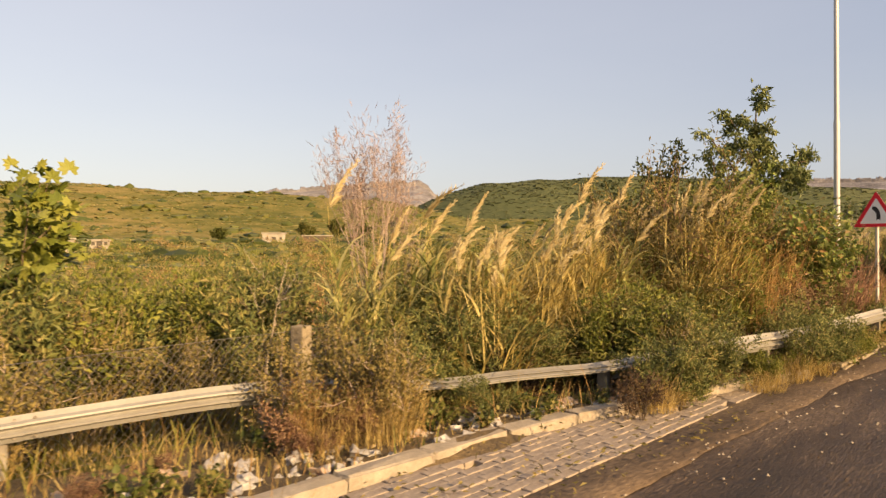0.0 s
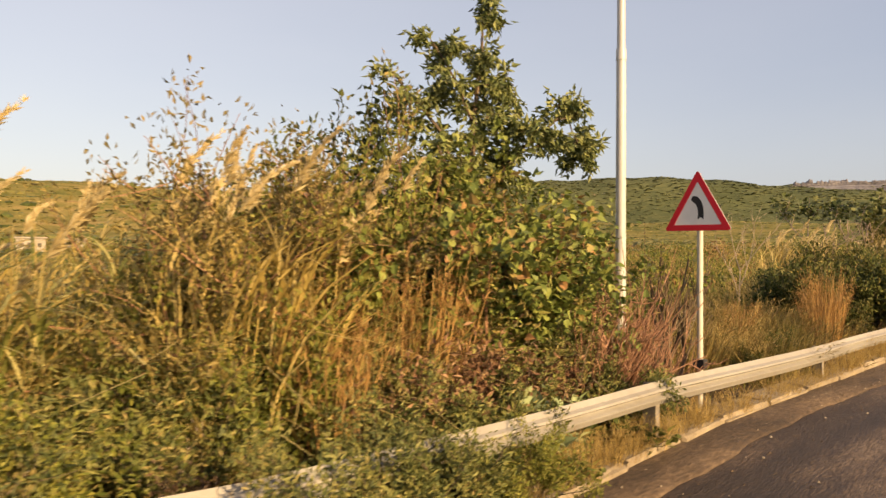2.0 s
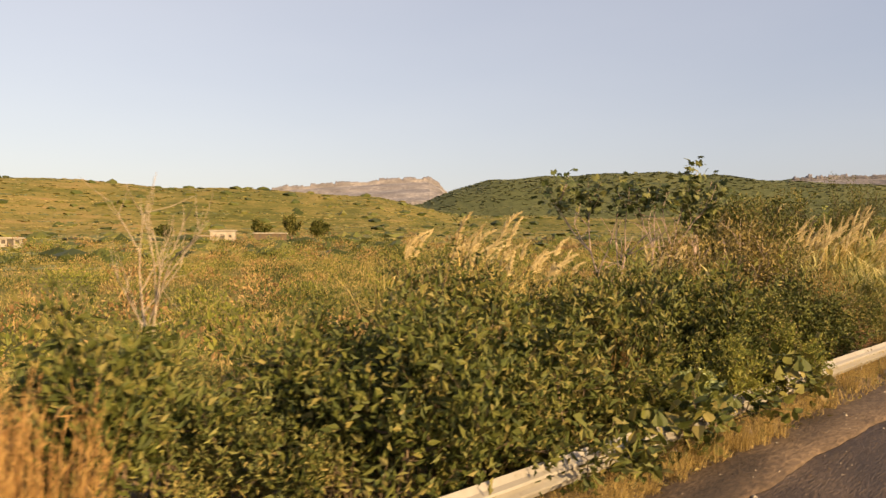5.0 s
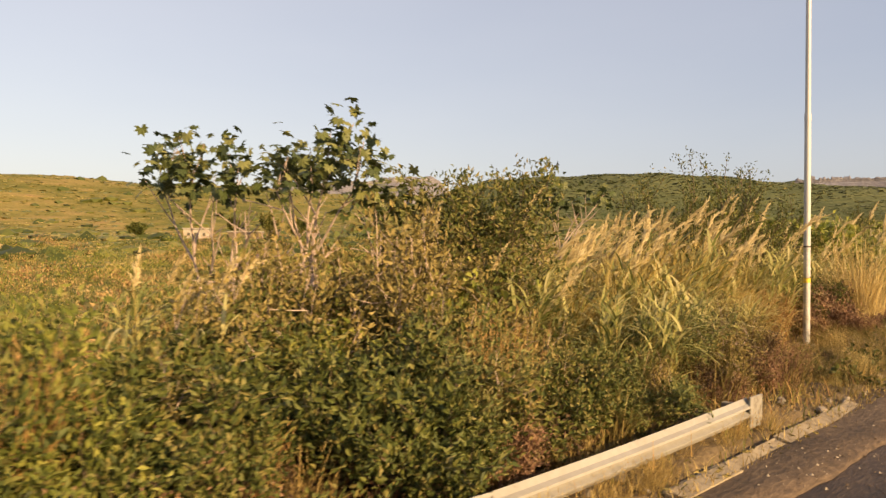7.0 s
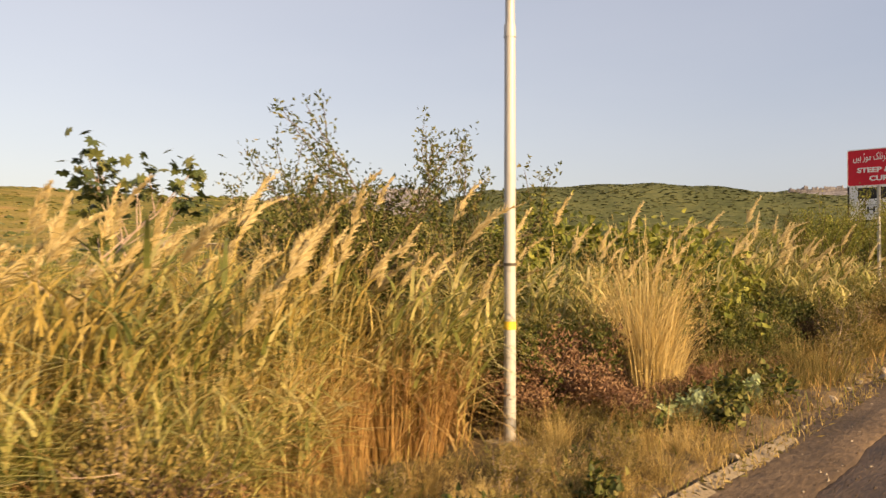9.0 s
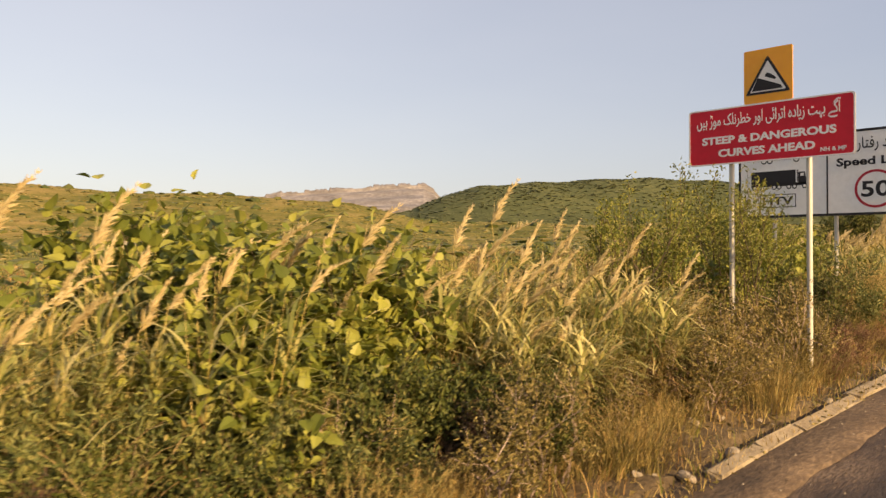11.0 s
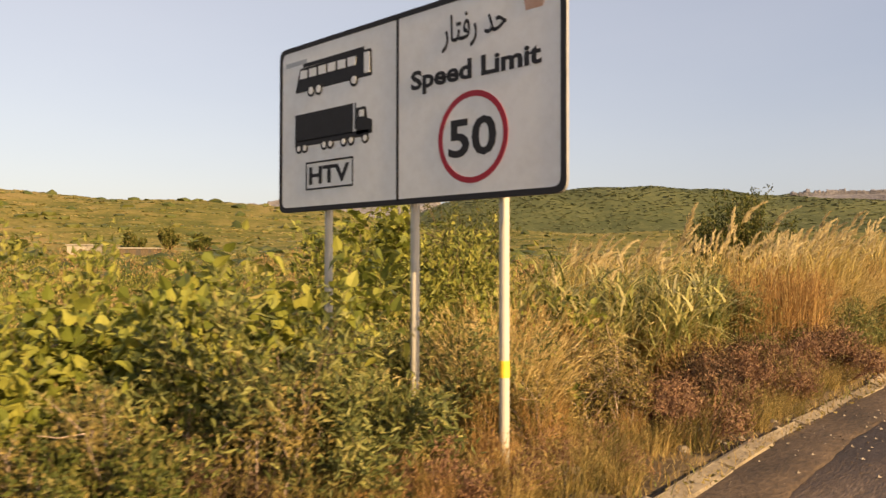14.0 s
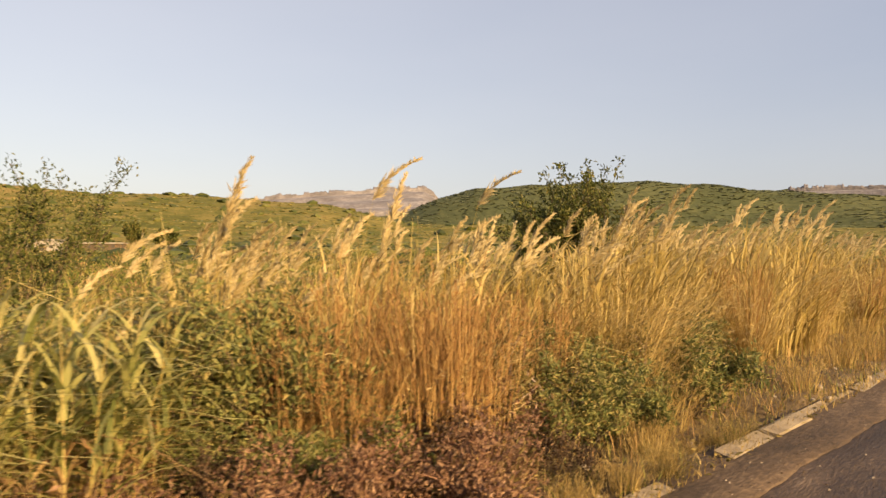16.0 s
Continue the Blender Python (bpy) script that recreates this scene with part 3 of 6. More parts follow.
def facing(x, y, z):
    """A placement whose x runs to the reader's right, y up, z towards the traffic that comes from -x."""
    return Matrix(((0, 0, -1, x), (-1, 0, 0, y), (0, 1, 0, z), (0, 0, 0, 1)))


def sign_post(parent, x, top, length, r=0.038, label=""):
    ob = part("post", cyl_bm(r, r, -length, 0, 16), M["sign_pole"], parent, label, smooth=True)
    ob.matrix_basis = pose(x, top, -r - 0.03, -90, 0, 0)
    return ob


def offset_tri(c, s):
    return [(c[0] - s / 2, c[1]), (c[0] + s / 2, c[1]), (c[0], c[1] + s * 0.866)]


def make_curve_sign():
    x, y, z = 14.73, 3.40, 2.075
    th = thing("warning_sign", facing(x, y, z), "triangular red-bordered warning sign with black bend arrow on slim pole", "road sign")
    outer = rounded_poly(offset_tri((0, 0), 0.72), 0.025)
    part("plate", plate_bm(outer, -0.012, 0.0), M["sign_back"], th)
    part("face", plate_bm(rounded_poly(offset_tri((0, 0.004), 0.71), 0.024), 0.0, 0.003), M["white_face"], th, "dusty white reflective face")
    inner = rounded_poly(offset_tri((0, 0.06), 0.51), 0.012)
    part("border", ring_bm(rounded_poly(offset_tri((0, 0.002), 0.714), 0.024), inner, 0.003, 0.006), M["red_face"], th, "red border")
    path = [Vector((0.034, 0.115)), Vector((0.037, 0.18)), Vector((0.032, 0.235)), Vector((0.01, 0.288)), Vector((-0.02, 0.318)), Vector((-0.058, 0.336))]
    wide = [0.031, 0.03, 0.031, 0.033, 0.036, 0.024]
    left, right = [], []
    for i, p in enumerate(path):
        d = (path[min(i + 1, len(path) - 1)] - path[max(i - 1, 0)]).normalized()
        nrm = Vector((-d.y, d.x))
        left.append(tuple(p + nrm * wide[i]))
        right.append(tuple(p - nrm * wide[i]))
    part("arrow", plate_bm(right + left[::-1] + [(0.035, 0.14)], 0.003, 0.006), M["black_print"], th, "black bend arrow")
    sign_post(th, 0.0, 0.3, 2.6, 0.03, "pale painted steel pole")
    part("bracket", box_bm((-0.05, 0.06, -0.03), (0.05, 0.1, -0.012), 0.003), M["post"], th)
    part("pole_clamp", box_bm((-0.06, -1.41, -0.11), (0.06, -1.31, -0.02), 0.008), M["black_print"], th, "dark clamp at the pole's foot")


def frame_rect(w, h, r):
    return rounded_poly([(-w / 2, -h / 2), (w / 2, -h / 2), (w / 2, h / 2), (-w / 2, h / 2)], r)


URDU_CURVES = "\u06ba\uFBFF\uFBA8 \u0691\uFEEE\uFEE3 \uFB8F\uFE8E\uFEE7\uFEAE\uFEC4\uFEA7 \u0631\u0648\u0627 \uFBFD\uFE8B\u0627\uFEAE\uFE97\u0627 \uFBA6\u062f\u0627\uFBFE\u0632 \uFE96\uFBA9\uFE91 \uFBAF\uFB94\u0622"
URDU_LIMIT = "\u0631\uFE8E\uFE98\uFED3\u0631 \uFEAA\uFEA3"


def make_curves_board():
    yc, zc, w, h = 3.52, 4.16, 2.05, 0.74
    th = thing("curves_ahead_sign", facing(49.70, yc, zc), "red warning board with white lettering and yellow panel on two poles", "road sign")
    part("board", plate_bm(frame_rect(w, h, 0.05), -0.02, 0.0), M["sign_back"], th)
    part("face", plate_bm(frame_rect(w - 0.004, h - 0.004, 0.05), 0.0, 0.003), M["red_face"], th, "red reflective face")
    part("rim", ring_bm(frame_rect(w, h, 0.05), frame_rect(w - 0.035, h - 0.035, 0.04), 0.003, 0.006), M["white_print"], th, "thin white rim")
    text_part(URDU_CURVES, 0.2, -0.02, 0.2, 0.005, M["white_print"], th, "urdu_line", width=1.78, bold=0.002)
    text_part("STEEP & DANGEROUS", 0.132, -0.01, -0.05, 0.005, M["white_print"], th, "word", width=1.66, bold=0.005)
    text_part("CURVES AHEAD", 0.132, -0.02, -0.22, 0.005, M["white_print"], th, "word", width=1.2, bold=0.005)
    text_part("NH & MP", 0.07, 0.785, -0.285, 0.005, M["white_print"], th, "small_line", width=0.29, bold=0.002)
    for x in (-0.47, 0.49):
        sign_post(th, x, 0.3, 3.9, 0.034, "white painted steel pole")
    panel = part("descent_panel", plate_bm(rounded_poly([(-0.28, 0.375), (0.32, 0.375), (0.32, 1.05), (-0.28, 1.05)], 0.02), -0.016, 0.0), M["yellow_face"], th, "orange-yellow square panel")
    t0 = offset_tri((0.02, 0.48), 0.56)
    part("triangle_border", ring_bm(rounded_poly(t0, 0.02), rounded_poly(offset_tri((0.02, 0.51), 0.45), 0.012), 0.0, 0.004), M["black_print"], panel)
    part("triangle_face", plate_bm(rounded_poly(offset_tri((0.02, 0.5), 0.5), 0.015), 0.0, 0.002), M["white_print"], panel)
    part("slope_shape", plate_bm([(-0.18, 0.525), (0.2, 0.525), (0.18, 0.57), (-0.1, 0.69)], 0.002, 0.005), M["black_print"], panel)
    part("car_shape", plate_bm([(-0.02, 0.7), (0.11, 0.645), (0.125, 0.665), (0.1, 0.69), (0.05, 0.73), (0.01, 0.745)], 0.002, 0.005), M["black_print"], panel)
    for x in (-0.15, 0.19):
        part("panel_strut", box_bm((x - 0.02, 0.1, -0.05), (x + 0.02, 1.0, -0.016), 0.004), M["post"], th)


def disc(cx, cy, r, n=28):
    return [(cx + r * math.cos(2 * math.pi * i / n), cy + r * math.sin(2 * math.pi * i / n)) for i in range(n)]


def make_speed_board():
    yc, zc, w, h = 4.337, 4.06, 3.22, 1.52
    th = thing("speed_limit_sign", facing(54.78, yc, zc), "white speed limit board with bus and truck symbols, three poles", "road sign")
    part("board", plate_bm(frame_rect(w, h, 0.09), -0.025, 0.0), M["sign_back"], th)
    part("face", plate_bm(frame_rect(w - 0.004, h - 0.004, 0.09), 0.0, 0.003), M["white_face"], th, "dusty white reflective face")
    part("rim", ring_bm(frame_rect(w, h, 0.09), frame_rect(w - 0.09, h - 0.09, 0.07), 0.003, 0.006), M["black_print"], th, "black rim")
    dv = yc - 4.33
    part("divider", box_bm((dv - 0.014, -h / 2 + 0.03, 0.003), (dv + 0.014, h / 2 - 0.03, 0.006)), M["black_print"], th, "black dividing line")
    K, W = M["black_print"], M["white_face"]

    def u(y):
        return yc - y

    # bus
    bx0, bx1, b0, b1 = u(5.70), u(4.635), 0.325, 0.55
    bus = part("bus_symbol", plate_bm(rounded_poly([(bx0, b0), (bx1, b0), (bx1 - 0.01, b1), (bx0 + 0.07, b1 - 0.01)], 0.02), 0.003, 0.006), K, th, "black bus pictogram")
    part("roof_bar", box_bm((bx0 + 0.12, b1 - 0.005, 0.003), (bx1 - 0.1, b1 + 0.03, 0.006)), K, bus)
    for i in range(6):
        x = bx0 + 0.075 + i * 0.135
        part("window", box_bm((x, 0.445, 0.006), (x + 0.105, 0.52, 0.008)), W, bus)
    part("door", box_bm((bx1 - 0.1, 0.355, 0.006), (bx1 - 0.03, 0.528, 0.008)), W, bus)
    for x in (bx0 + 0.24, bx0 + 0.35, bx1 - 0.23):
        wh = part("wheel", plate_bm(disc(x, b0 - 0.005, 0.055), 0.006, 0.008), K, bus)
        part("hub", plate_bm(disc(x, b0 - 0.005, 0.034), 0.008, 0.010), W, wh)
    # truck
    tx0, tx1 = u(5.70), u(4.635)
    tr = part("truck_symbol", box_bm((tx0, -0.125, 0.003), (tx0 + 0.82, 0.125, 0.006)), K, th, "black truck pictogram")
    part("chassis", box_bm((tx0, -0.17, 0.003), (tx1 - 0.04, -0.115, 0.006)), K, tr)
    part("cab", plate_bm([(tx1 - 0.2, -0.15), (tx1, -0.15), (tx1, -0.04), (tx1 - 0.06, -0.02), (tx1 - 0.08, 0.08), (tx1 - 0.2, 0.08)], 0.003, 0.006), K, tr)
    part("exhaust", box_bm((tx1 - 0.22, -0.1, 0.003), (tx1 - 0.205, 0.125, 0.006)), K, tr)
    part("cab_window", box_bm((tx1 - 0.16, 0.0, 0.006), (tx1 - 0.1, 0.055, 0.008)), W, tr)
    for x in (0.06, 0.15, 0.43, 0.52, 0.70, 0.80, 0.98):
        wh = part("wheel", plate_bm(disc(tx0 + x, -0.185, 0.046), 0.006, 0.008), K, tr)
        part("hub", plate_bm(disc(tx0 + x, -0.185, 0.026), 0.008, 0.010), W, wh)
    # lettering
    cx = u(5.205)
    box = ring_bm([(cx - 0.33, -0.57), (cx + 0.33, -0.57), (cx + 0.33, -0.32), (cx - 0.33, -0.32)], [(cx - 0.315, -0.555), (cx + 0.315, -0.555), (cx + 0.315, -0.335), (cx - 0.315, -0.335)], 0.003, 0.006)
    part("label_frame", box, K, th)
    text_part("HTV", 0.21, cx, -0.445, 0.005, K, th, "class_letters", width=0.56, bold=0.006)
    text_part(URDU_LIMIT, 0.28, u(3.535), 0.485, 0.005, K, th, "urdu_line", width=0.62, bold=0.002)
    text_part("Speed Limit", 0.195, u(3.55), 0.172, 0.005, K, th, "word", width=1.25, bold=0.006)
    part("limit_ring", ring_bm(disc(u(3.545), -0.305, 0.335, 48), disc(u(3.545), -0.305, 0.292, 48), 0.003, 0.006), M["maroon"], th, "dark red ring")
    text_part("50", 0.38, u(3.545), -0.305, 0.005, K, th, "limit_digit", width=0.46, bold=0.008, gap=0.004)
    part("maker_mark", box_bm((-w / 2 + 0.1, 0.58, 0.003), (-w / 2 + 0.42, 0.62, 0.005)), M["sign_back"], th)
    part("corner_badge", plate_bm([(1.28, 0.5), (1.42, 0.5), (1.46, 0.6), (1.35, 0.68), (1.26, 0.6)], 0.003, 0.005), M["badge"], th, "faded brown corner badge")
    for y, lab in ((5.29, "white painted pole"), (4.20, "rust-streaked pole"), (3.30, "white painted pole with yellow band")):
        p = sign_post(th, u(y), 0.6, 4.2, 0.036, lab)
        if y < 4:
            part("tape_band", cyl_bm(0.0375, 0.0375, -2.62, -2.5, 16), M["tape"], p, "yellow tape band")
    for z in (-0.5, 0.5):
        part("back_rail", box_bm((-w / 2 + 0.1, z - 0.025, -0.035), (w / 2 - 0.1, z + 0.025, -0.025)), M["post"], th)


make_curve_sign()
make_curves_board()
make_speed_board()


# ---------------------------------------------------------------- plant builders
def grid_faces(n, rows, cols, start=0):
    """Quads of n separate grids of rows x cols vertices."""
    i, j = np.meshgrid(np.arange(rows - 1), np.arange(cols - 1), indexing="ij")
    q = np.stack([i * cols + j, (i + 1) * cols + j, (i + 1) * cols + j + 1, i * cols + j + 1], -1).reshape(-1, 4)
    return (q[None] + (np.arange(n) * rows * cols)[:, None, None] + start).reshape(-1, 4)


def blades(rng, base, az, h, lean, droop, w, seg=4, twist=0.6):
    """Arched blades of grass: flat tapering strips."""
    n = len(base)
    s = np.linspace(0, 1, seg + 1)[None]
    out = lean[:, None] * s + droop[:, None] * s ** 2.4
    up = s - 0.55 * np.abs(droop[:, None]) * s ** 3
    c = np.stack([base[:, 0, None] + np.cos(az)[:, None] * out * h[:, None], base[:, 1, None] + np.sin(az)[:, None] * out * h[:, None], base[:, 2, None] + up * h[:, None]], -1)
    side = az + math.pi / 2 + rng.normal(0, twist, n)
    half = w[:, None] * np.clip(1.15 - s, 0.06, 1) ** 0.8 * 0.5
    o = np.stack([np.cos(side)[:, None] * half, np.sin(side)[:, None] * half, 0 * half], -1)
    v = np.stack([c - o, c + o], 2)
    return v.reshape(-1, 3), grid_faces(n, seg + 1, 2)


def leaves(rng, at, way, length, width, fold=0.25):
    """Small leaves of two folded triangles each, from at along way."""
    n = len(at)
    way = way / np.linalg.norm(way, axis=1, keepdims=True)
    r = rng.normal(0, 1, (n, 3))
    side = np.cross(way, r)
    side /= np.linalg.norm(side, axis=1, keepdims=True)
    nrm = np.cross(side, way)
    mid = at + way * (length * 0.45)[:, None]
    l = mid + side * (width * 0.5)[:, None] + nrm * (width * fold)[:, None]
    q = mid - side * (width * 0.5)[:, None] + nrm * (width * fold)[:, None]
    tip = at + way * length[:, None] - nrm * (length * 0.12)[:, None]
    v = np.stack([at, l, tip, q], 1).reshape(-1, 3)
    k = np.arange(n)[:, None] * 4
    return v, np.concatenate([k + [0, 1, 2], k + [0, 2, 3]])


def palmate(rng, at, way, size, lobes=7):
    """Broad hand-shaped leaves, cupped towards the middle."""
    n = len(at)
    way = way / np.linalg.norm(way, axis=1, keepdims=True)
    side = np.cross(way, np.array([0, 0, 1.0]) + rng.normal(0, 0.25, (n, 3)))
    side /= np.linalg.norm(side, axis=1, keepdims=True)
    nrm = np.cross(side, way)
    m = lobes * 2 + 1
    ang = np.linspace(-2.5, 2.5, m)
    rad = np.where(np.arange(m) % 2 == 0, 0.66, 1.0) * (1.0 - 0.13 * np.abs(ang))
    rr = rad[None] * (1 + rng.normal(0, 0.08, (n, m)))
    c = at + way * (size * 0.3)[:, None]
    p = c[:, None] + size[:, None, None] * 0.62 * rr[..., None] * (np.cos(ang)[None, :, None] * way[:, None] + np.sin(ang)[None, :, None] * side[:, None]) - nrm[:, None] * (size[:, None] * 0.16 * rr ** 2)[..., None]
    v = np.concatenate([c[:, None], p], 1)
    k = np.arange(n)[:, None, None] * (m + 1)
    t = np.stack([np.zeros(m - 1, int), np.arange(1, m), np.arange(2, m + 1)], -1)
    return v.reshape(-1, 3), (k + t[None]).reshape(-1, 3)


def ovate(rng, at, way, size):
    """Broad heart-shaped leaves with a midrib fold."""
    n = len(at)
    way = way / np.linalg.norm(way, axis=1, keepdims=True)
    side = np.cross(way, np.array([0, 0, 1.0]) + rng.normal(0, 0.35, (n, 3)))
    side /= np.linalg.norm(side, axis=1, keepdims=True)
    nrm = np.cross(side, way)
    prof = [(0.0, 0.0, 0), (0.08, 0.32, 1), (0.38, 0.38, 1), (0.74, 0.18, 1), (1.0, 0.0, -1)]
    mid = np.stack([at + way * (size * a)[:, None] - nrm * (size * 0.18 * a * a)[:, None] for a, _, _ in prof], 1)
    hw = np.array([b for _, b, _ in prof])
    off = side[:, None] * (size[:, None] * hw)[..., None] + nrm[:, None] * (size[:, None] * hw * 0.25)[..., None]
    off2 = -side[:, None] * (size[:, None] * hw)[..., None] + nrm[:, None] * (size[:, None] * hw * 0.25)[..., None]
    v = np.stack([mid + off, mid, mid + off2], 2)
    return v.reshape(-1, 3), grid_faces(n, 5, 3)


def tubes(paths, sides=4):
    """Tapering stems: every path is a list of (point, radius)."""
    vs, fs, k = [], [], 0
    ang = np.arange(sides) * 2 * math.pi / sides
    for path in paths:
        if len(path) == 5 and path[0][1] < 0.008:
            path = path[::2]
        p = np.array([q[0] for q in path], float)
        r = np.array([q[1] for q in path], float)
        d = np.gradient(p, axis=0)
        d /= np.linalg.norm(d, axis=1, keepdims=True) + 1e-9
        ref = np.where(np.abs(d[:, 2:3]) < 0.9, [[0, 0, 1.0]], [[1.0, 0, 0]])
        a = np.cross(d, ref)
        a /= np.linalg.norm(a, axis=1, keepdims=True) + 1e-9
        b = np.cross(d, a)
        v = p[:, None] + r[:, None, None] * (np.cos(ang)[None, :, None] * a[:, None] + np.sin(ang)[None, :, None] * b[:, None])
        vs.append(v.reshape(-1, 3))
        m = len(p)
        for i in range(m - 1):
            for j in range(sides):
                j2 = (j + 1) % sides
                fs.append([k + i * sides + j, k + i * sides + j2, k + (i + 1) * sides + j2, k + (i + 1) * sides + j])
        k += m * sides
    return (np.concatenate(vs) if vs else np.zeros((0, 3))), fs


def grow(rng, start, way, length, radius, depth, split=3, spread=0.6, curve=0.15, up=0.15, keep=None, shrink=0.68):
    """Branches that fork: returns stems, and twig points with their directions."""
    stems, tips = [], []

    def go(p, d, ln, r, k):
        n = 4
        pts = [(p.copy(), r)]
        for i in range(n):
            d = d + rng.normal(0, curve, 3) + np.array([0, 0, up * 0.3])
            d /= np.linalg.norm(d)
            p = p + d * ln / n
            pts.append((p.copy(), max(r * (1 - 0.5 * (i + 1) / n), 0.0015)))
            if k <= 1 and i >= 0:
                tips.append((p.copy(), d.copy()))
            if k > 0 and i >= 1 and rng.random() < 0.75:
                e = d + rng.normal(0, spread, 3) + np.array([0, 0, up])
                go(p.copy(), e / np.linalg.norm(e), ln * shrink * rng.uniform(0.7, 1.1), r * 0.55, k - 1)
        stems.append(pts)
        if k > 0:
            for _ in range(split - 1):
                e = d + rng.normal(0, spread, 3) + np.array([0, 0, up])
                go(p.copy(), e / np.linalg.norm(e), ln * shrink * rng.uniform(0.7, 1.1), r * 0.5, k - 1)

    go(np.array(start, float), np.array(way, float) / np.linalg.norm(way), length, radius, depth)
    return stems, tips


def scatter_leaves(rng, tips, per, length, width, spread, sun=0.3, kind="leaf", lobes=7):
    p = np.array([t[0] for t in tips])
    d = np.array([t[1] for t in tips])
    p, d = np.repeat(p, per, 0), np.repeat(d, per, 0)
    n = len(p)
    at = p + rng.normal(0, spread, (n, 3))
    way = d * 0.5 + rng.normal(0, 0.7, (n, 3)) + np.array([0, 0, sun])
    ln = length * rng.uniform(0.6, 1.25, n)
    if kind == "palmate":
        return palmate(rng, at, way, ln, lobes)
    if kind == "ovate":
        return ovate(rng, at, way, ln)
    return leaves(rng, at, way, ln, width * rng.uniform(0.7, 1.2, n))


class Kind:
    """A kind of plant: a few patterns with parts, laid out as copies of them."""

    def __init__(self, name, label, category, group, makers, swing=180):
        self.name, self.label, self.category, self.group = name, label, category, group
        self.makers, self.made, self.n, self.swing = makers, {}, 0, swing

    def put(self, x, y, scale=1.0, turn=None, sink=0.04, tall=1.0, which=None, label=None, z=None):
        rng = random.Random(hash((round(x * 100), round(y * 100), len(self.name))) & 0xFFFF)
        k = self.n % len(self.makers) if which is None else which
        self.n += 1
        zz = float(verge_z(x, y)) if z is None else z
        turn = rng.uniform(-self.swing, self.swing) if turn is None else turn
        m = pose(x, y, zz - sink, rng.uniform(-4, 4), rng.uniform(-4, 4), turn) @ Matrix.Diagonal((scale, scale, scale * tall, 1))
        if k not in self.made:
            ob = thing(self.name, m, label or self.label, self.category, self.group)
            for nm, vf, mat, lab in self.makers[k]():
                pc = np_part(nm, vf, mat, ob, lab)
                if nm not in ("plume",):
                    pc["kind"] = "stuff"
            self.made[k] = ob
        else:
            ob = copy_thing(self.made[k], Matrix())
            ob.matrix_basis = m
            if label:
                ob["label"] = label
        return ob


def disc_base(rng, n, r):
    a, q = rng.uniform(0, 2 * math.pi, n), r * np.sqrt(rng.uniform(0, 1, n))
    return np.stack([q * np.cos(a), q * np.sin(a), np.zeros(n)], -1), a


def plume(rng, p, d, ln, strips=96):
    """A feathery seed head: many fine strands along a rachis that nods a little to one side."""
    s = rng.uniform(0, 1, strips)
    side = np.array([d[0], d[1], 0]) + np.array([0.1, -0.06, 0])
    side = side / (np.linalg.norm(side) + 1e-6)
    bend = side * 0.5 + np.array([0, 0, -0.25])
    at = p + d * (s * ln)[:, None] + bend * (s ** 2.0 * ln)[:, None] * rng.uniform(0.2, 1.25)
    w = d * 1.0 + rng.normal(0, 0.22, (strips, 3)) + side * 0.5 * rng.uniform(0, 1.6, (strips, 1)) + np.array([0, 0, -0.3])
    return leaves(rng, at, w, ln * 0.29 * (1.15 - 0.8 * s) * rng.uniform(0.7, 1.2, strips), np.full(strips, 0.014), 0.05)


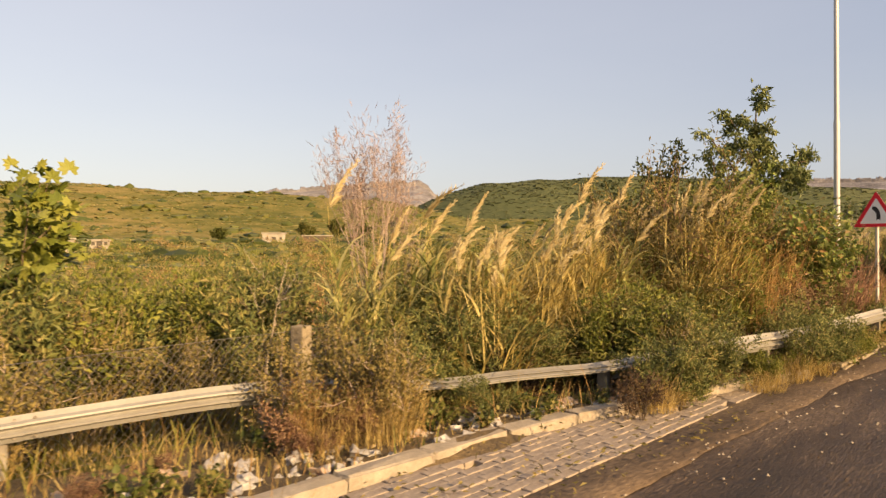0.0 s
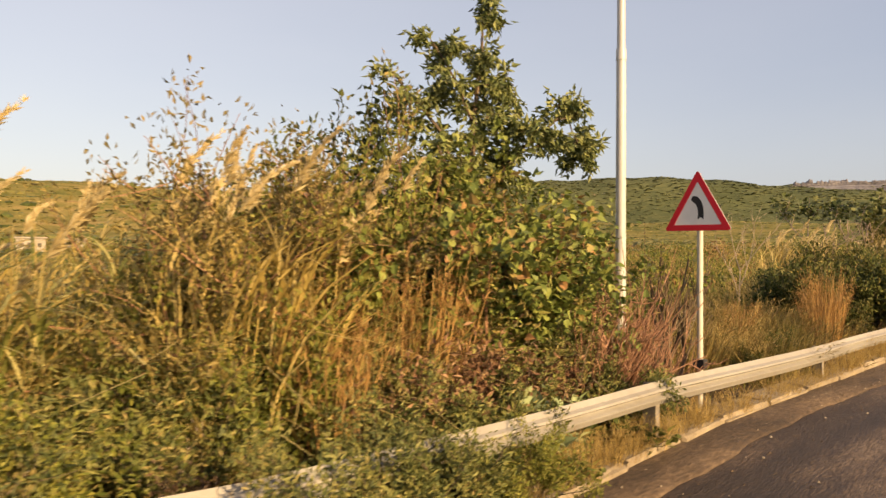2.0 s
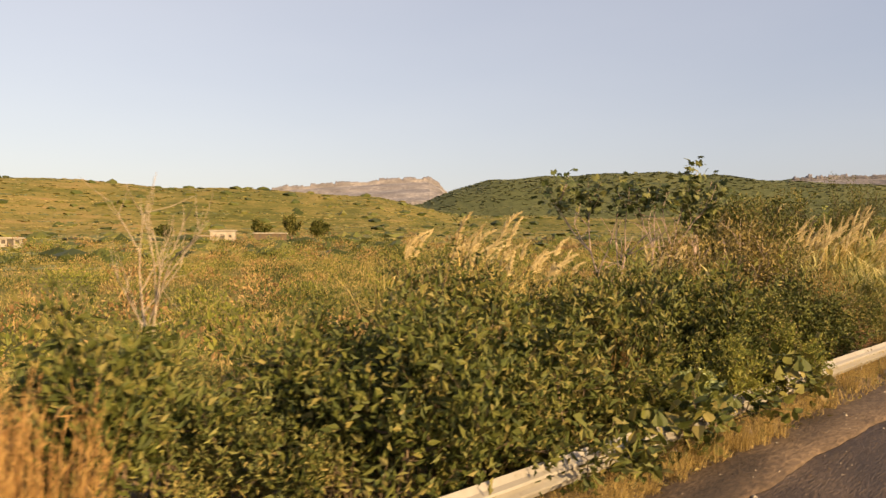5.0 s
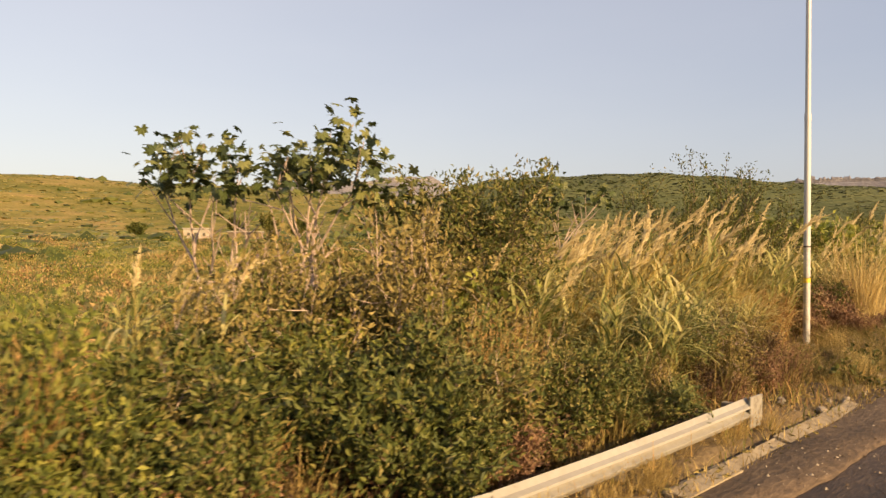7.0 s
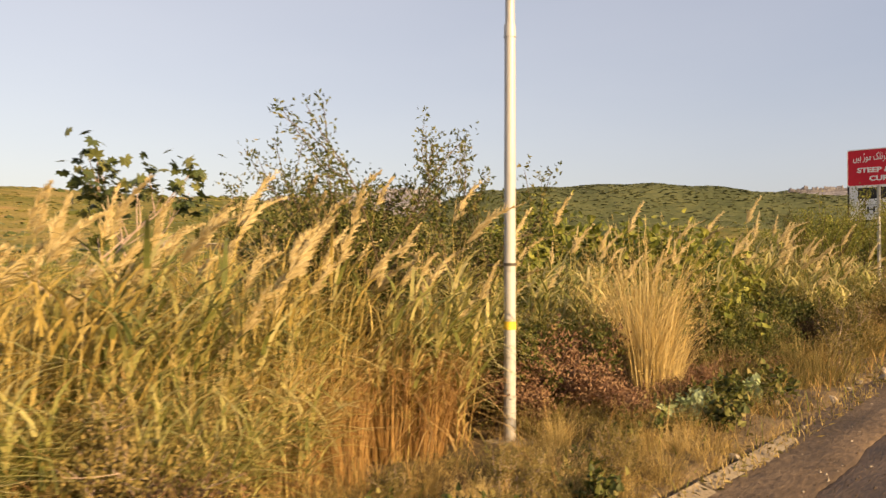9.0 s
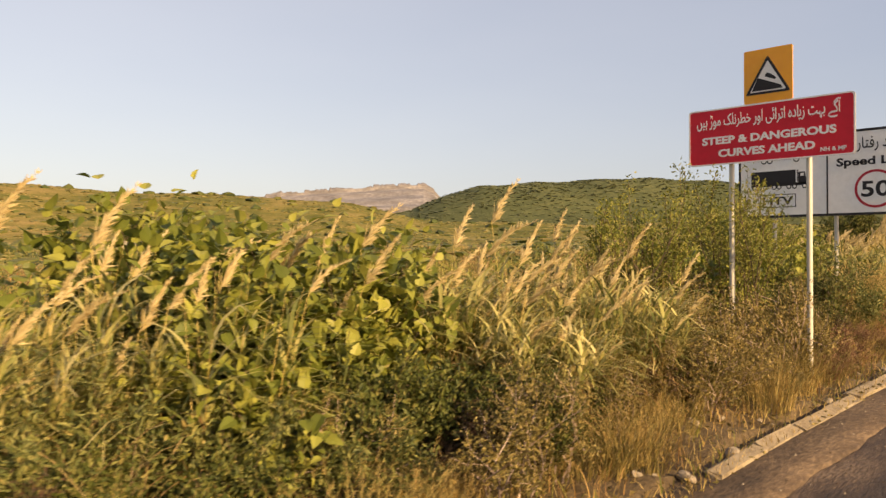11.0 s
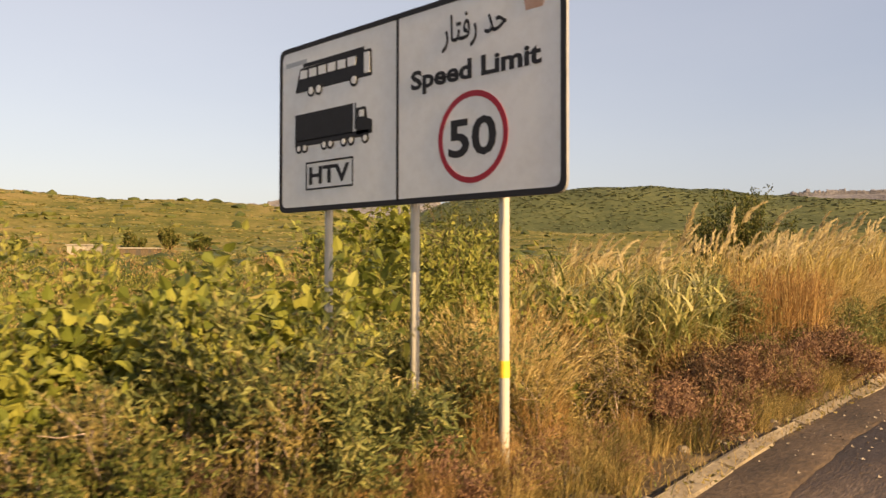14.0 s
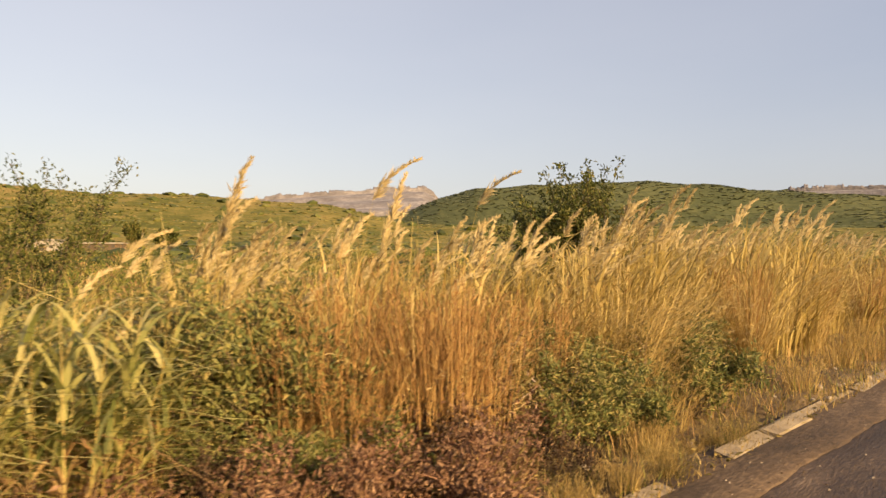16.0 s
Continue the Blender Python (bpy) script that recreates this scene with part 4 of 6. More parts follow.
def reed_maker(seed, n_blades, height, n_heads, mat, spread=0.35, wind=0.4, head_len=0.34, wide=1.0):
    def make():
        rng = np.random.default_rng(seed)
        b, a = disc_base(rng, n_blades, spread)
        az = a + rng.normal(0, 0.7, n_blades)
        h = height * rng.uniform(0.45, 1.0, n_blades)
        bl = blades(rng, b, az, h, rng.uniform(0.02, 0.22, n_blades), rng.uniform(0.15, 0.95, n_blades), wide * rng.uniform(0.012, 0.028, n_blades), 5)
        # leaves that leave the culms higher up and arch over
        k = int(n_blades * 0.9)
        c, _ = disc_base(rng, k, spread * 0.95)
        c[:, 2] = height * rng.uniform(0.15, 0.72, k)
        lf = blades(rng, c, wind + rng.normal(0, 1.1, k), rng.uniform(0.4, 0.75, k), rng.uniform(0.15, 0.55, k), rng.uniform(0.35, 1.15, k), wide * rng.uniform(0.012, 0.026, k), 5)
        cu, ca = disc_base(rng, 26, spread * 0.9)
        cs = blades(rng, cu, ca, height * rng.uniform(0.7, 0.95, 26), rng.uniform(0, 0.1, 26), rng.uniform(0, 0.1, 26), np.full(26, 0.012), 3)
        out = [("blade_tuft", bl, mat, ""), ("leaf_spray", lf, mat, "broad arching leaf blades"), ("culm_sheaf", cs, M["reed_dry"], "straw-coloured culms")]
        if n_heads:
            b2, a2 = disc_base(rng, n_heads, spread * 0.8)
            hh = height * rng.uniform(0.78, 1.05, n_heads)
            az2 = wind + rng.normal(0, 0.45, n_heads)
            lean, dr = rng.uniform(0.0, 0.12, n_heads), rng.uniform(0.0, 0.1, n_heads)
            st = blades(rng, b2, az2, hh, lean, dr, np.full(n_heads, 0.010), 4)
            st2 = blades(rng, b2, az2, hh, lean, dr, np.full(n_heads, 0.010), 4, 0.0)
            tops = st[0].reshape(n_heads, 5, 2, 3).mean(2)
            ways = tops[:, 4] - tops[:, 3]
            out.append(("stalk_sheaf", join(st, st2), M["reed_dry"], "straw-coloured stalks"))
            for i in range(n_heads):
                d = ways[i] / np.linalg.norm(ways[i])
                out.append(("plume", plume(rng, tops[i, 4] - d * 0.06, d + np.array([math.cos(wind), math.sin(wind), 0]) * rng.uniform(0.0, 0.22), head_len * rng.uniform(0.6, 1.2)), M["plume"], "pale feathery plume"))
        return out
    return make


def cane_maker(seed, n_culms, height, n_heads, spread=0.4, wind=-0.4, head_len=0.4):
    """Cane-like reed: upright culms with broad leaves set one above another, withered towards the foot."""
    def make():
        rng = np.random.default_rng(seed)
        b, a = disc_base(rng, n_culms, spread)
        h = height * rng.uniform(0.55, 1.0, n_culms)
        tilt = np.stack([0.1 * np.cos(a), 0.1 * np.sin(a)], -1) + rng.normal(0, 0.07, (n_culms, 2)) + [0.05 * math.cos(wind), 0.05 * math.sin(wind)]

        def along(i, s):
            return np.stack([b[i, 0] + h[i] * tilt[i, 0] * s ** 1.5, b[i, 1] + h[i] * tilt[i, 1] * s ** 1.5, h[i] * s], -1)

        culms = tubes([[(along(i, q), 0.006 * (1.2 - q)) for q in np.linspace(0, 1, 4)] for i in range(n_culms)], 3)
        k = n_culms * 10
        i = rng.integers(0, n_culms, k)
        s = rng.uniform(0.33, 0.8, k)
        az = wind + rng.normal(0, 1.5, k)
        lf = blades(rng, along(i, s), az, rng.uniform(0.28, 0.56, k), rng.uniform(0.3, 0.7, k), rng.uniform(0.45, 1.4, k), rng.uniform(0.018, 0.042, k), 5, 0.35)
        k = n_culms * 9
        i = rng.integers(0, n_culms, k)
        s = rng.uniform(0.05, 0.48, k)
        dr = blades(rng, along(i, s), rng.uniform(0, 2 * math.pi, k), rng.uniform(0.22, 0.45, k), rng.uniform(0.1, 0.5, k), rng.uniform(0.9, 2.2, k), rng.uniform(0.01, 0.024, k), 4)
        out = [("culm_sheaf", culms, M["reed_dry"], "straw-coloured culms"), ("leaf_spray", lf, M["reed"], "broad arching yellow-green leaves"), ("withered_leaves", dr, M["cane_dry"], "withered tan lower leaves")]
        for q in range(n_heads):
            top = along(q, 1.0)
            d = np.array([tilt[q, 0] * 1.5, tilt[q, 1] * 1.5, 1.0])
            d /= np.linalg.norm(d)
            up = height * rng.uniform(-0.1, 0.1)
            st = tubes([[(top - d * 0.1, 0.004), (top + d * up, 0.003)]], 3)
            out.append(("stalk_sheaf", st, M["reed_dry"], "straw-coloured stalk"))
            out.append(("plume", plume(rng, top + d * (up - 0.05), d + np.array([0.55 * math.cos(wind), 0.55 * math.sin(wind), 0]) * rng.uniform(0.2, 1.0), head_len * rng.uniform(0.7, 1.2)), M["plume"], "pale feathery plume"))
        return out
    return make


def fan_maker(seed, n, height, wide, mat):
    """Leafless bush of many thin shoots that fan out from one foot and curve upwards."""
    def make():
        rng = np.random.default_rng(seed)
        paths, fine = [], []
        for i in range(n):
            a = rng.uniform(0, 2 * math.pi)
            t = wide * rng.uniform(0.1, 1.0)
            ln = height * rng.uniform(0.5, 1.0)
            f = rng.uniform(0, 0.14)
            p = np.array([f * math.cos(a), f * math.sin(a), 0.0])
            d = np.array([t * math.cos(a), t * math.sin(a), 0.6])
            r = rng.uniform(0.005, 0.011)
            pts = [(p.copy(), r)]
            for q in range(6):
                d = d / np.linalg.norm(d) + rng.normal(0, 0.2, 3) + np.array([0, 0, 0.12])
                d /= np.linalg.norm(d)
                p = p + d * ln / 6
                pts.append((p.copy(), r * (1 - 0.11 * (q + 1))))
                if q >= 1 and rng.random() < 0.6:
                    e = d + rng.normal(0, 0.5, 3)
                    e /= np.linalg.norm(e)
                    m = ln * rng.uniform(0.12, 0.3)
                    fine.append([(p.copy(), r * 0.6), (p + e * m * 0.5 + rng.normal(0, 0.02, 3), r * 0.45), (p + (e + np.array([0, 0, 0.25])) * m, 0.002)])
            paths.append(pts)
        return [("shoot_fan", tubes(paths, 4), mat, ""), ("twig_spray", tubes(fine, 3), mat, "")]
    return make


def straw_maker(seed, n, height, mat, spread=0.3, seeds=True, fan=0.3):
    def make():
        rng = np.random.default_rng(seed)
        b, a = disc_base(rng, n, spread)
        az = a + rng.normal(0, 0.5, n)
        h = height * rng.uniform(0.5, 1.05, n)
        bl = blades(rng, b, az, h, rng.uniform(0.02, fan, n), rng.uniform(0.0, fan * 1.2, n), rng.uniform(0.005, 0.011, n), 3)
        out = []
        if seeds:
            c = bl[0].reshape(n, 4, 2, 3).mean(2)
            k = rng.permutation(n)[: n // 2]
            p, d = np.repeat(c[k, 3], 5, 0), np.repeat(c[k, 3] - c[k, 2], 5, 0)
            p = p - d * rng.uniform(0, 0.8, len(p))[:, None]
            d = d / np.linalg.norm(d, axis=1, keepdims=True)
            out.append(("seed_spray", leaves(rng, p, d + rng.normal(0, 0.35, p.shape), rng.uniform(0.04, 0.09, len(p)), np.full(len(p), 0.008), 0.05), mat, ""))
        return [("straw_sheaf", bl, mat, "")] + out
    return make


def shrub_maker(seed, height, width, leaf, mat, stem_mat, stems=7, per=7, depth=2, lw=0.45, kind="leaf", radius=0.012, spread=0.05, sun=0.25):
    def make():
        rng = np.random.default_rng(seed)
        st, tips = [], []
        for i in range(stems):
            a = rng.uniform(0, 2 * math.pi)
            tilt = rng.uniform(0.1, 0.9) * width / height
            s, t = grow(rng, (0.1 * math.cos(a), 0.1 * math.sin(a), 0), (tilt * math.cos(a), tilt * math.sin(a), 1), height * rng.uniform(0.42, 0.62), radius, depth, 2, 0.6, 0.16, 0.2)
            st += s
            tips += t
        out = [("branchwork", tubes(st, 3), stem_mat, "")]
        if per:
            out.append(("foliage", scatter_leaves(rng, tips, per, leaf, leaf * lw, spread, sun, kind), mat, ""))
        return out
    return make


reed_green = Kind("reed_clump", "tall yellow-green reed grass clump with feathery plumes", "reed grass", "roadside reeds",
                  [cane_maker(11 + i, 24, 1.75, h, 0.42, w) for i, (h, w) in enumerate(((4, -0.5), (2, -0.2), (6, -0.8), (0, 0.2)))], 30)
reed_gold = Kind("golden_reed_clump", "sunlit golden dry reed grass clump with pale plumes", "reed grass", "golden reeds",
                 [reed_maker(31 + i, 120, 1.6, h, M["reed_dry"], 0.42, w) for i, (h, w) in enumerate(((7, -0.5), (5, -0.2), (8, -0.8), (3, -0.4)))], 30)
tall_plume = Kind("plume_grass", "few tall dry stalks with large feathery plumes", "reed grass", "tall plume stalks",
                  [reed_maker(231 + i, 12, 2.3, 3, M["reed_dry"], 0.25, w, 0.5) for i, w in enumerate((-0.5, -0.2))], 30)
straw_tuft = Kind("straw_tuft", "dry straw-yellow grass tuft on the verge", "grass", "straw tufts",
                  [straw_maker(51 + i, 170, h, M["straw"], 0.3) for i, h in enumerate((0.75, 0.9, 0.6))])
orange_tuft = Kind("orange_grass_tuft", "tall stand of rust-orange dried grass", "grass", "orange grass stands",
                   [straw_maker(61 + i, 230, h, M["orange_straw"], 0.22, True, 0.14) for i, h in enumerate((1.3, 1.1))])
scrub = Kind("shrub", "dull green feathery-leaved roadside shrub", "shrub", "green shrubs",
             [shrub_maker(71 + i, h, w, 0.075, M["fern"], M["bark"], 8, 8, 2, 0.3, spread=0.045, sun=0.1) for i, (h, w) in enumerate(((1.0, 0.9), (1.1, 0.7), (0.9, 1.1)))])
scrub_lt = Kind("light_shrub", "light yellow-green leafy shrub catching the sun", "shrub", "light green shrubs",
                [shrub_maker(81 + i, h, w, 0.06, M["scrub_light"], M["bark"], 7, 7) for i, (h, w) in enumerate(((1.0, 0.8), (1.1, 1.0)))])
scrub_dk = Kind("dark_shrub", "dense dark green leafy roadside shrub", "shrub", "dark shrubs",
                [shrub_maker(91 + i, h, w, 0.07, M["scrub"], M["bark"], 8, 8) for i, (h, w) in enumerate(((1.0, 0.9), (1.1, 0.8)))])
olive_bush = Kind("olive_bush", "half-dry olive-brown bush with thin grey twigs", "shrub", "half-dry bushes",
                  [shrub_maker(101 + i, h, w, 0.05, M["olive"], M["grey_twig"], 7, 6) for i, (h, w) in enumerate(((1.0, 0.9), (1.0, 0.7)))])
rust_weed = Kind("rust_weed", "low rust-brown dried weed on the verge", "weed", "rust-brown weeds",
                 [shrub_maker(111 + i, h, w, 0.04, M["rust"], M["rust_twig"], 8, 5) for i, (h, w) in enumerate(((0.6, 0.8), (0.55, 0.7)))])
# near-black brown leaves that deepen the gaps as shade would
umber_weed = Kind("umber_weed", "dark umber withered weed filling undergrowth gaps as painted shade", "weed", "umber weeds",
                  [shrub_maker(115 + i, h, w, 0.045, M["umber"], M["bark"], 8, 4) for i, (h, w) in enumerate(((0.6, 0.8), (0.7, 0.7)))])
broad_plant = Kind("broadleaf_plant", "bright green broad-leaved plant in the scrub", "plant", "broad-leaved plants",
                   [shrub_maker(121 + i, h, w, 0.105, M["broad"], M["bark"], 8, 4, 2, 1, "ovate", 0.012, 0.08, -0.3) for i, (h, w) in enumerate(((1.3, 1.0), (1.1, 1.1)))])
low_green = Kind("low_green_plant", "low pale green leafy plant beside the kerb", "plant", "low kerb plants",
                 [shrub_maker(131 + i, 0.35, 0.5, 0.06, M["scrub"], M["bark"], 6, 3, 1, 1, "ovate", 0.006, 0.03) for i in range(2)])


olive_tuft = Kind("olive_grass_tuft", "dull olive-brown rough grass tuft", "grass", "olive grass tufts",
                  [straw_maker(181 + i, 200, h, M["olive"], 0.34, True, 0.45) for i, h in enumerate((0.8, 0.65))])
golden_tuft = Kind("golden_grass_tuft", "tall pale golden grass tuft fanning out", "grass", "golden tufts",
                   [straw_maker(151 + i, 380, 1.5, M["pale_gold"], 0.18, True, 0.42) for i in range(2)])
mound_olive = Kind("creeper_mound", "half-dry brown and olive creeper thicket", "thicket", "creeper thickets",
                   [shrub_maker(161 + i, 1.75, 1.5, 0.042, M[m], M["rust_twig"], 15, 9) for i, m in enumerate(("olive", "scrub_light"))])
mound_green = Kind("green_thicket", "sunlit green creeper thicket with drooping oval leaves", "thicket", "green thickets",
                   [shrub_maker(171 + i, 1.75, 1.4, lf, M["creeper"], M["bark"], 15, p, 2, 0.45, "ovate", sun=-0.5) for i, (lf, p) in enumerate(((0.072, 9), (0.06, 11)))])
milkweed = Kind("milkweed_bush", "pale grey-green bush with large rounded leaves", "plant", "pale broad-leaved bushes",
                [shrub_maker(191 + i, 0.6, 0.5, 0.12, M["milky_leaf"], M["pale_bark"], 6, 3, 1, 1, "ovate", 0.01, 0.04, 0.3) for i in range(2)])


def zone(kind, x0, x1, y0, y1, n, s0, s1, tall=1.0, seed=0, which=None):
    rng = random.Random(seed * 7919 + int(x0 * 13) + n)
    for i in range(n):
        x = x0 + (x1 - x0) * (i + rng.random()) / n
        y = rng.uniform(y0, y1)
        kind.put(x, max(y, float(kerb_y(x)) + 0.35 * s0), rng.uniform(s0, s1), tall=tall * rng.uniform(0.85, 1.15), which=which)


# --- stretch with the rubbish and the bent barrier
zone(scrub, -3, 6, 7.2, 11, 14, 1.2, 1.8)
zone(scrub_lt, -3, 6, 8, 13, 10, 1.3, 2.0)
zone(olive_bush, -2, 6, 6.8, 8.5, 8, 0.9, 1.3)
zone(straw_tuft, -3, 5, 6.5, 7.5, 9, 0.7, 1.1)
zone(rust_weed, -1, 5, 4.6, 5.8, 5, 0.35, 0.5)
zone(low_green, 0.5, 4.5, 4.5, 5.6, 7, 0.6, 1.0)
zone(broad_plant, 1.5, 4.4, 7.4, 9.5, 5, 0.9, 1.2)
zone(scrub_lt, 2.2, 5.2, 7.2, 9.0, 8, 1.1, 1.5)
zone(olive_bush, 3.9, 4.7, 4.9, 5.6, 3, 0.75, 0.95)
zone(rust_weed, 4.0, 4.8, 4.6, 5.2, 3, 0.8, 1.0)
zone(scrub, 5.6, 7.6, 5.5, 6.2, 9, 0.8, 1.05)
zone(scrub, 6.2, 7.6, 4.9, 5.4, 4, 0.7, 0.9)
zone(reed_green, 5.6, 9.2, 5.9, 7.0, 8, 1.0, 1.2)
zone(reed_gold, 6.6, 8.8, 5.3, 6.2, 6, 1.0, 1.25)
zone(scrub, 7.7, 11.5, 4.1, 4.9, 10, 0.75, 1.05)
zone(scrub_lt, 7.5, 11.5, 4.0, 4.8, 6, 0.8, 1.1)
zone(olive_bush, 7.6, 11.5, 4.0, 4.3, 7, 0.6, 0.85)
zone(straw_tuft, 7.5, 12.5, 3.6, 4.0, 7, 0.4, 0.6)
zone(reed_green, 8.8, 11.0, 5.0, 6.5, 5, 1.0, 1.3)
zone(scrub, 9.6, 10.8, 2.98, 3.15, 5, 0.6, 0.8)
zone(scrub, 7.1, 8.0, 3.5, 3.75, 4, 0.6, 0.8)
zone(scrub, 5.6, 5.9, 4.5, 4.7, 1, 0.38, 0.42)
zone(low_green, 4.9, 6.8, 4.0, 4.9, 5, 0.6, 0.9)
zone(scrub_lt, 10.75, 11.35, 2.85, 2.95, 2, 0.45, 0.55)
zone(straw_tuft, 9.3, 13.5, 2.9, 3.2, 10, 0.3, 0.45)
zone(scrub, 7.6, 9.0, 3.5, 3.8, 4, 0.55, 0.7)
zone(scrub_lt, 9.0, 10.2, 3.1, 3.3, 4, 0.4, 0.5)
zone(olive_bush, 9.2, 10.4, 3.0, 3.2, 3, 0.35, 0.45)
zone(straw_tuft, 6.9, 8.6, 3.5, 3.8, 12, 0.4, 0.6)
zone(straw_tuft, 8.5, 11.5, 3.0, 3.3, 26, 0.35, 0.55)
zone(scrub_lt, 7.8, 11.0, 4.0, 4.8, 7, 0.8, 1.05)
zone(scrub, 5.2, 7.4, 5.5, 6.0, 6, 0.7, 0.95)
zone(straw_tuft, 4.0, 4.9, 4.7, 5.2, 5, 0.6, 0.8)
zone(orange_tuft, 4.0, 4.8, 4.8, 5.3, 3, 0.5, 0.6)
zone(straw_tuft, 11.0, 20.5, 2.8, 2.9, 40, 0.28, 0.46)
zone(straw_tuft, 21, 32.5, 2.36, 2.6, 46, 0.22, 0.38)
reed_green.put(28.1, 5.0, 0.95)
reed_gold.put(28.3, 5.3, 0.95)
# --- mound of creeper under the tree
zone(mound_olive, 10.2, 12.8, 4.6, 5.6, 6, 1.2, 1.5)
zone(mound_green, 12.1, 13.5, 4.2, 5.2, 6, 1.05, 1.35)
zone(orange_tuft, 10.3, 12.0, 3.9, 4.4, 7, 1.1, 1.4)
zone(rust_weed, 11.0, 12.6, 3.8, 4.2, 5, 1.4, 1.8)
zone(reed_gold, 9.6, 12.2, 5.2, 6.4, 5, 1.2, 1.4)
zone(orange_tuft, 10.5, 12.5, 4.1, 4.5, 3, 1.0, 1.2)
zone(reed_gold, 9.9, 11.5, 4.3, 4.9, 5, 1.15, 1.35)
zone(rust_weed, 11.5, 13.5, 3.7, 4.1, 5, 1.0, 1.4)
zone(scrub, 10.5, 13.2, 3.3, 3.9, 6, 0.7, 0.95)
zone(low_green, 10.5, 13.6, 3.05, 3.35, 5, 1.0, 1.5)
# --- low grass by the triangular sign
zone(straw_tuft, 15.6, 19.5, 3.3, 4.6, 9, 0.7, 1.0)
zone(olive_tuft, 15.9, 20, 3.3, 6.0, 24, 0.8, 1.2)
golden_tuft.put(16.6, 3.75, 0.55)
golden_tuft.put(16.95, 3.95, 0.5)
zone(straw_tuft, 15, 20, 5, 8, 6, 0.8, 1.1)
zone(olive_tuft, 17, 22, 5.5, 9, 12, 1.0, 1.4)
zone(olive_bush, 16.0, 20, 4.2, 7.0, 9, 0.55, 0.85)
zone(scrub, 19, 24, 6.5, 11, 9, 0.8, 1.2)
zone(straw_tuft, 14.5, 19, 7.5, 10, 7, 0.5, 0.8)
zone(scrub_dk, 16.0, 18.5, 3.2, 3.8, 3, 0.4, 0.55)
zone(orange_tuft, 18.7, 19.6, 3.3, 3.7, 3, 0.9, 1.05)
zone(orange_tuft, 17.0, 18.2, 3.8, 4.4, 2, 0.6, 0.8)
# --- thicket after it
zone(scrub, 19.8, 21.5, 3.6, 4.8, 4, 0.7, 0.95)
zone(scrub_dk, 21.3, 24.5, 3.5, 5.0, 7, 1.0, 1.4)
zone(scrub_dk, 20.2, 24.5, 3.3, 4.2, 7, 0.9, 1.3)
zone(scrub_lt, 22.5, 27, 3.4, 4.2, 5, 0.6, 0.9)
zone(low_green, 22.5, 27.5, 2.65, 3.2, 10, 1.4, 2.2)
zone(scrub_lt, 23.5, 27, 2.75, 3.1, 5, 0.5, 0.7)
zone(reed_gold, 23.8, 27, 5.2, 6.8, 6, 1.1, 1.3)
zone(scrub_dk, 24.5, 30, 3.4, 5.4, 9, 0.9, 1.3)
zone(olive_bush, 28.8, 31.8, 4.4, 5.6, 8, 1.2, 1.6)
zone(scrub, 29.0, 32.0, 3.3, 4.2, 7, 0.6, 0.9)
zone(scrub_dk, 25, 30, 3.2, 4.4, 8, 0.8, 1.15)
zone(olive_bush, 29.5, 31.5, 3.6, 5.0, 4, 0.9, 1.2)
zone(scrub_dk, 25.5, 30, 3.4, 5.0, 9, 0.9, 1.3)
zone(rust_weed, 25, 31, 3.1, 3.6, 6, 0.7, 1.0)
zone(orange_tuft, 23.5, 30.5, 3.3, 4.2, 5, 0.7, 0.95)
zone(straw_tuft, 22, 31, 2.9, 3.6, 9, 0.5, 0.8)
zone(scrub_lt, 24, 30.5, 3.6, 4.6, 5, 0.9, 1.2)
zone(olive_bush, 22, 30, 3.3, 4.6, 6, 0.9, 1.25)
zone(broad_plant, 29.6, 31.6, 4.4, 5.4, 6, 0.8, 1.1)
zone(straw_tuft, 24, 31, 6.5, 9, 10, 0.8, 1.1)
# --- reeds before and round the second lamp post
zone(reed_green, 31.2, 37.5, 4.2, 5.2, 13, 0.88, 1.06)
zone(reed_gold, 31.5, 38, 4.9, 6.6, 14, 0.98, 1.2)
zone(reed_gold, 32.4, 37.5, 4.4, 5.2, 8, 0.95, 1.12)
zone(scrub, 31.0, 34.0, 3.1, 3.8, 4, 0.55, 0.8)
zone(olive_bush, 31.5, 34.6, 3.0, 3.8, 6, 0.55, 0.8)
zone(olive_bush, 35.0, 38.0, 2.6, 3.6, 7, 0.26, 0.4)
zone(low_green, 34.8, 38.4, 2.5, 3.3, 10, 0.6, 1.0)
zone(straw_tuft, 32.6, 34.6, 2.8, 3.7, 8, 0.5, 0.8)
zone(straw_tuft, 34.6, 39.0, 2.3, 3.7, 44, 0.24, 0.42)
zone(golden_tuft, 35.2, 38.6, 2.4, 3.6, 9, 0.2, 0.28)
zone(golden_tuft, 33, 37, 3.9, 4.5, 4, 0.7, 0.9)
zone(orange_tuft, 35.0, 37.6, 4.0, 4.5, 8, 0.65, 0.85)
zone(reed_gold, 37.5, 41, 5.4, 6.8, 5, 0.95, 1.15)
zone(reed_green, 38.0, 42, 4.8, 6.0, 8, 0.85, 1.0)
zone(rust_weed, 38.4, 39.4, 4.0, 4.4, 4, 1.0, 1.3)
zone(scrub_dk, 38.7, 39.8, 3.9, 4.5, 4, 0.55, 0.75)
zone(rust_weed, 38.9, 42.5, 3.3, 4.0, 8, 0.5, 0.8)
zone(milkweed, 39.2, 40.0, 2.95, 3.3, 2, 0.5, 0.6)
zone(scrub_dk, 40.5, 43.0, 3.9, 4.8, 5, 0.55, 0.8)
golden_tuft.put(39.85, 3.65, 0.85, tall=1.5)
golden_tuft.put(40.1, 3.85, 0.8, tall=1.35)
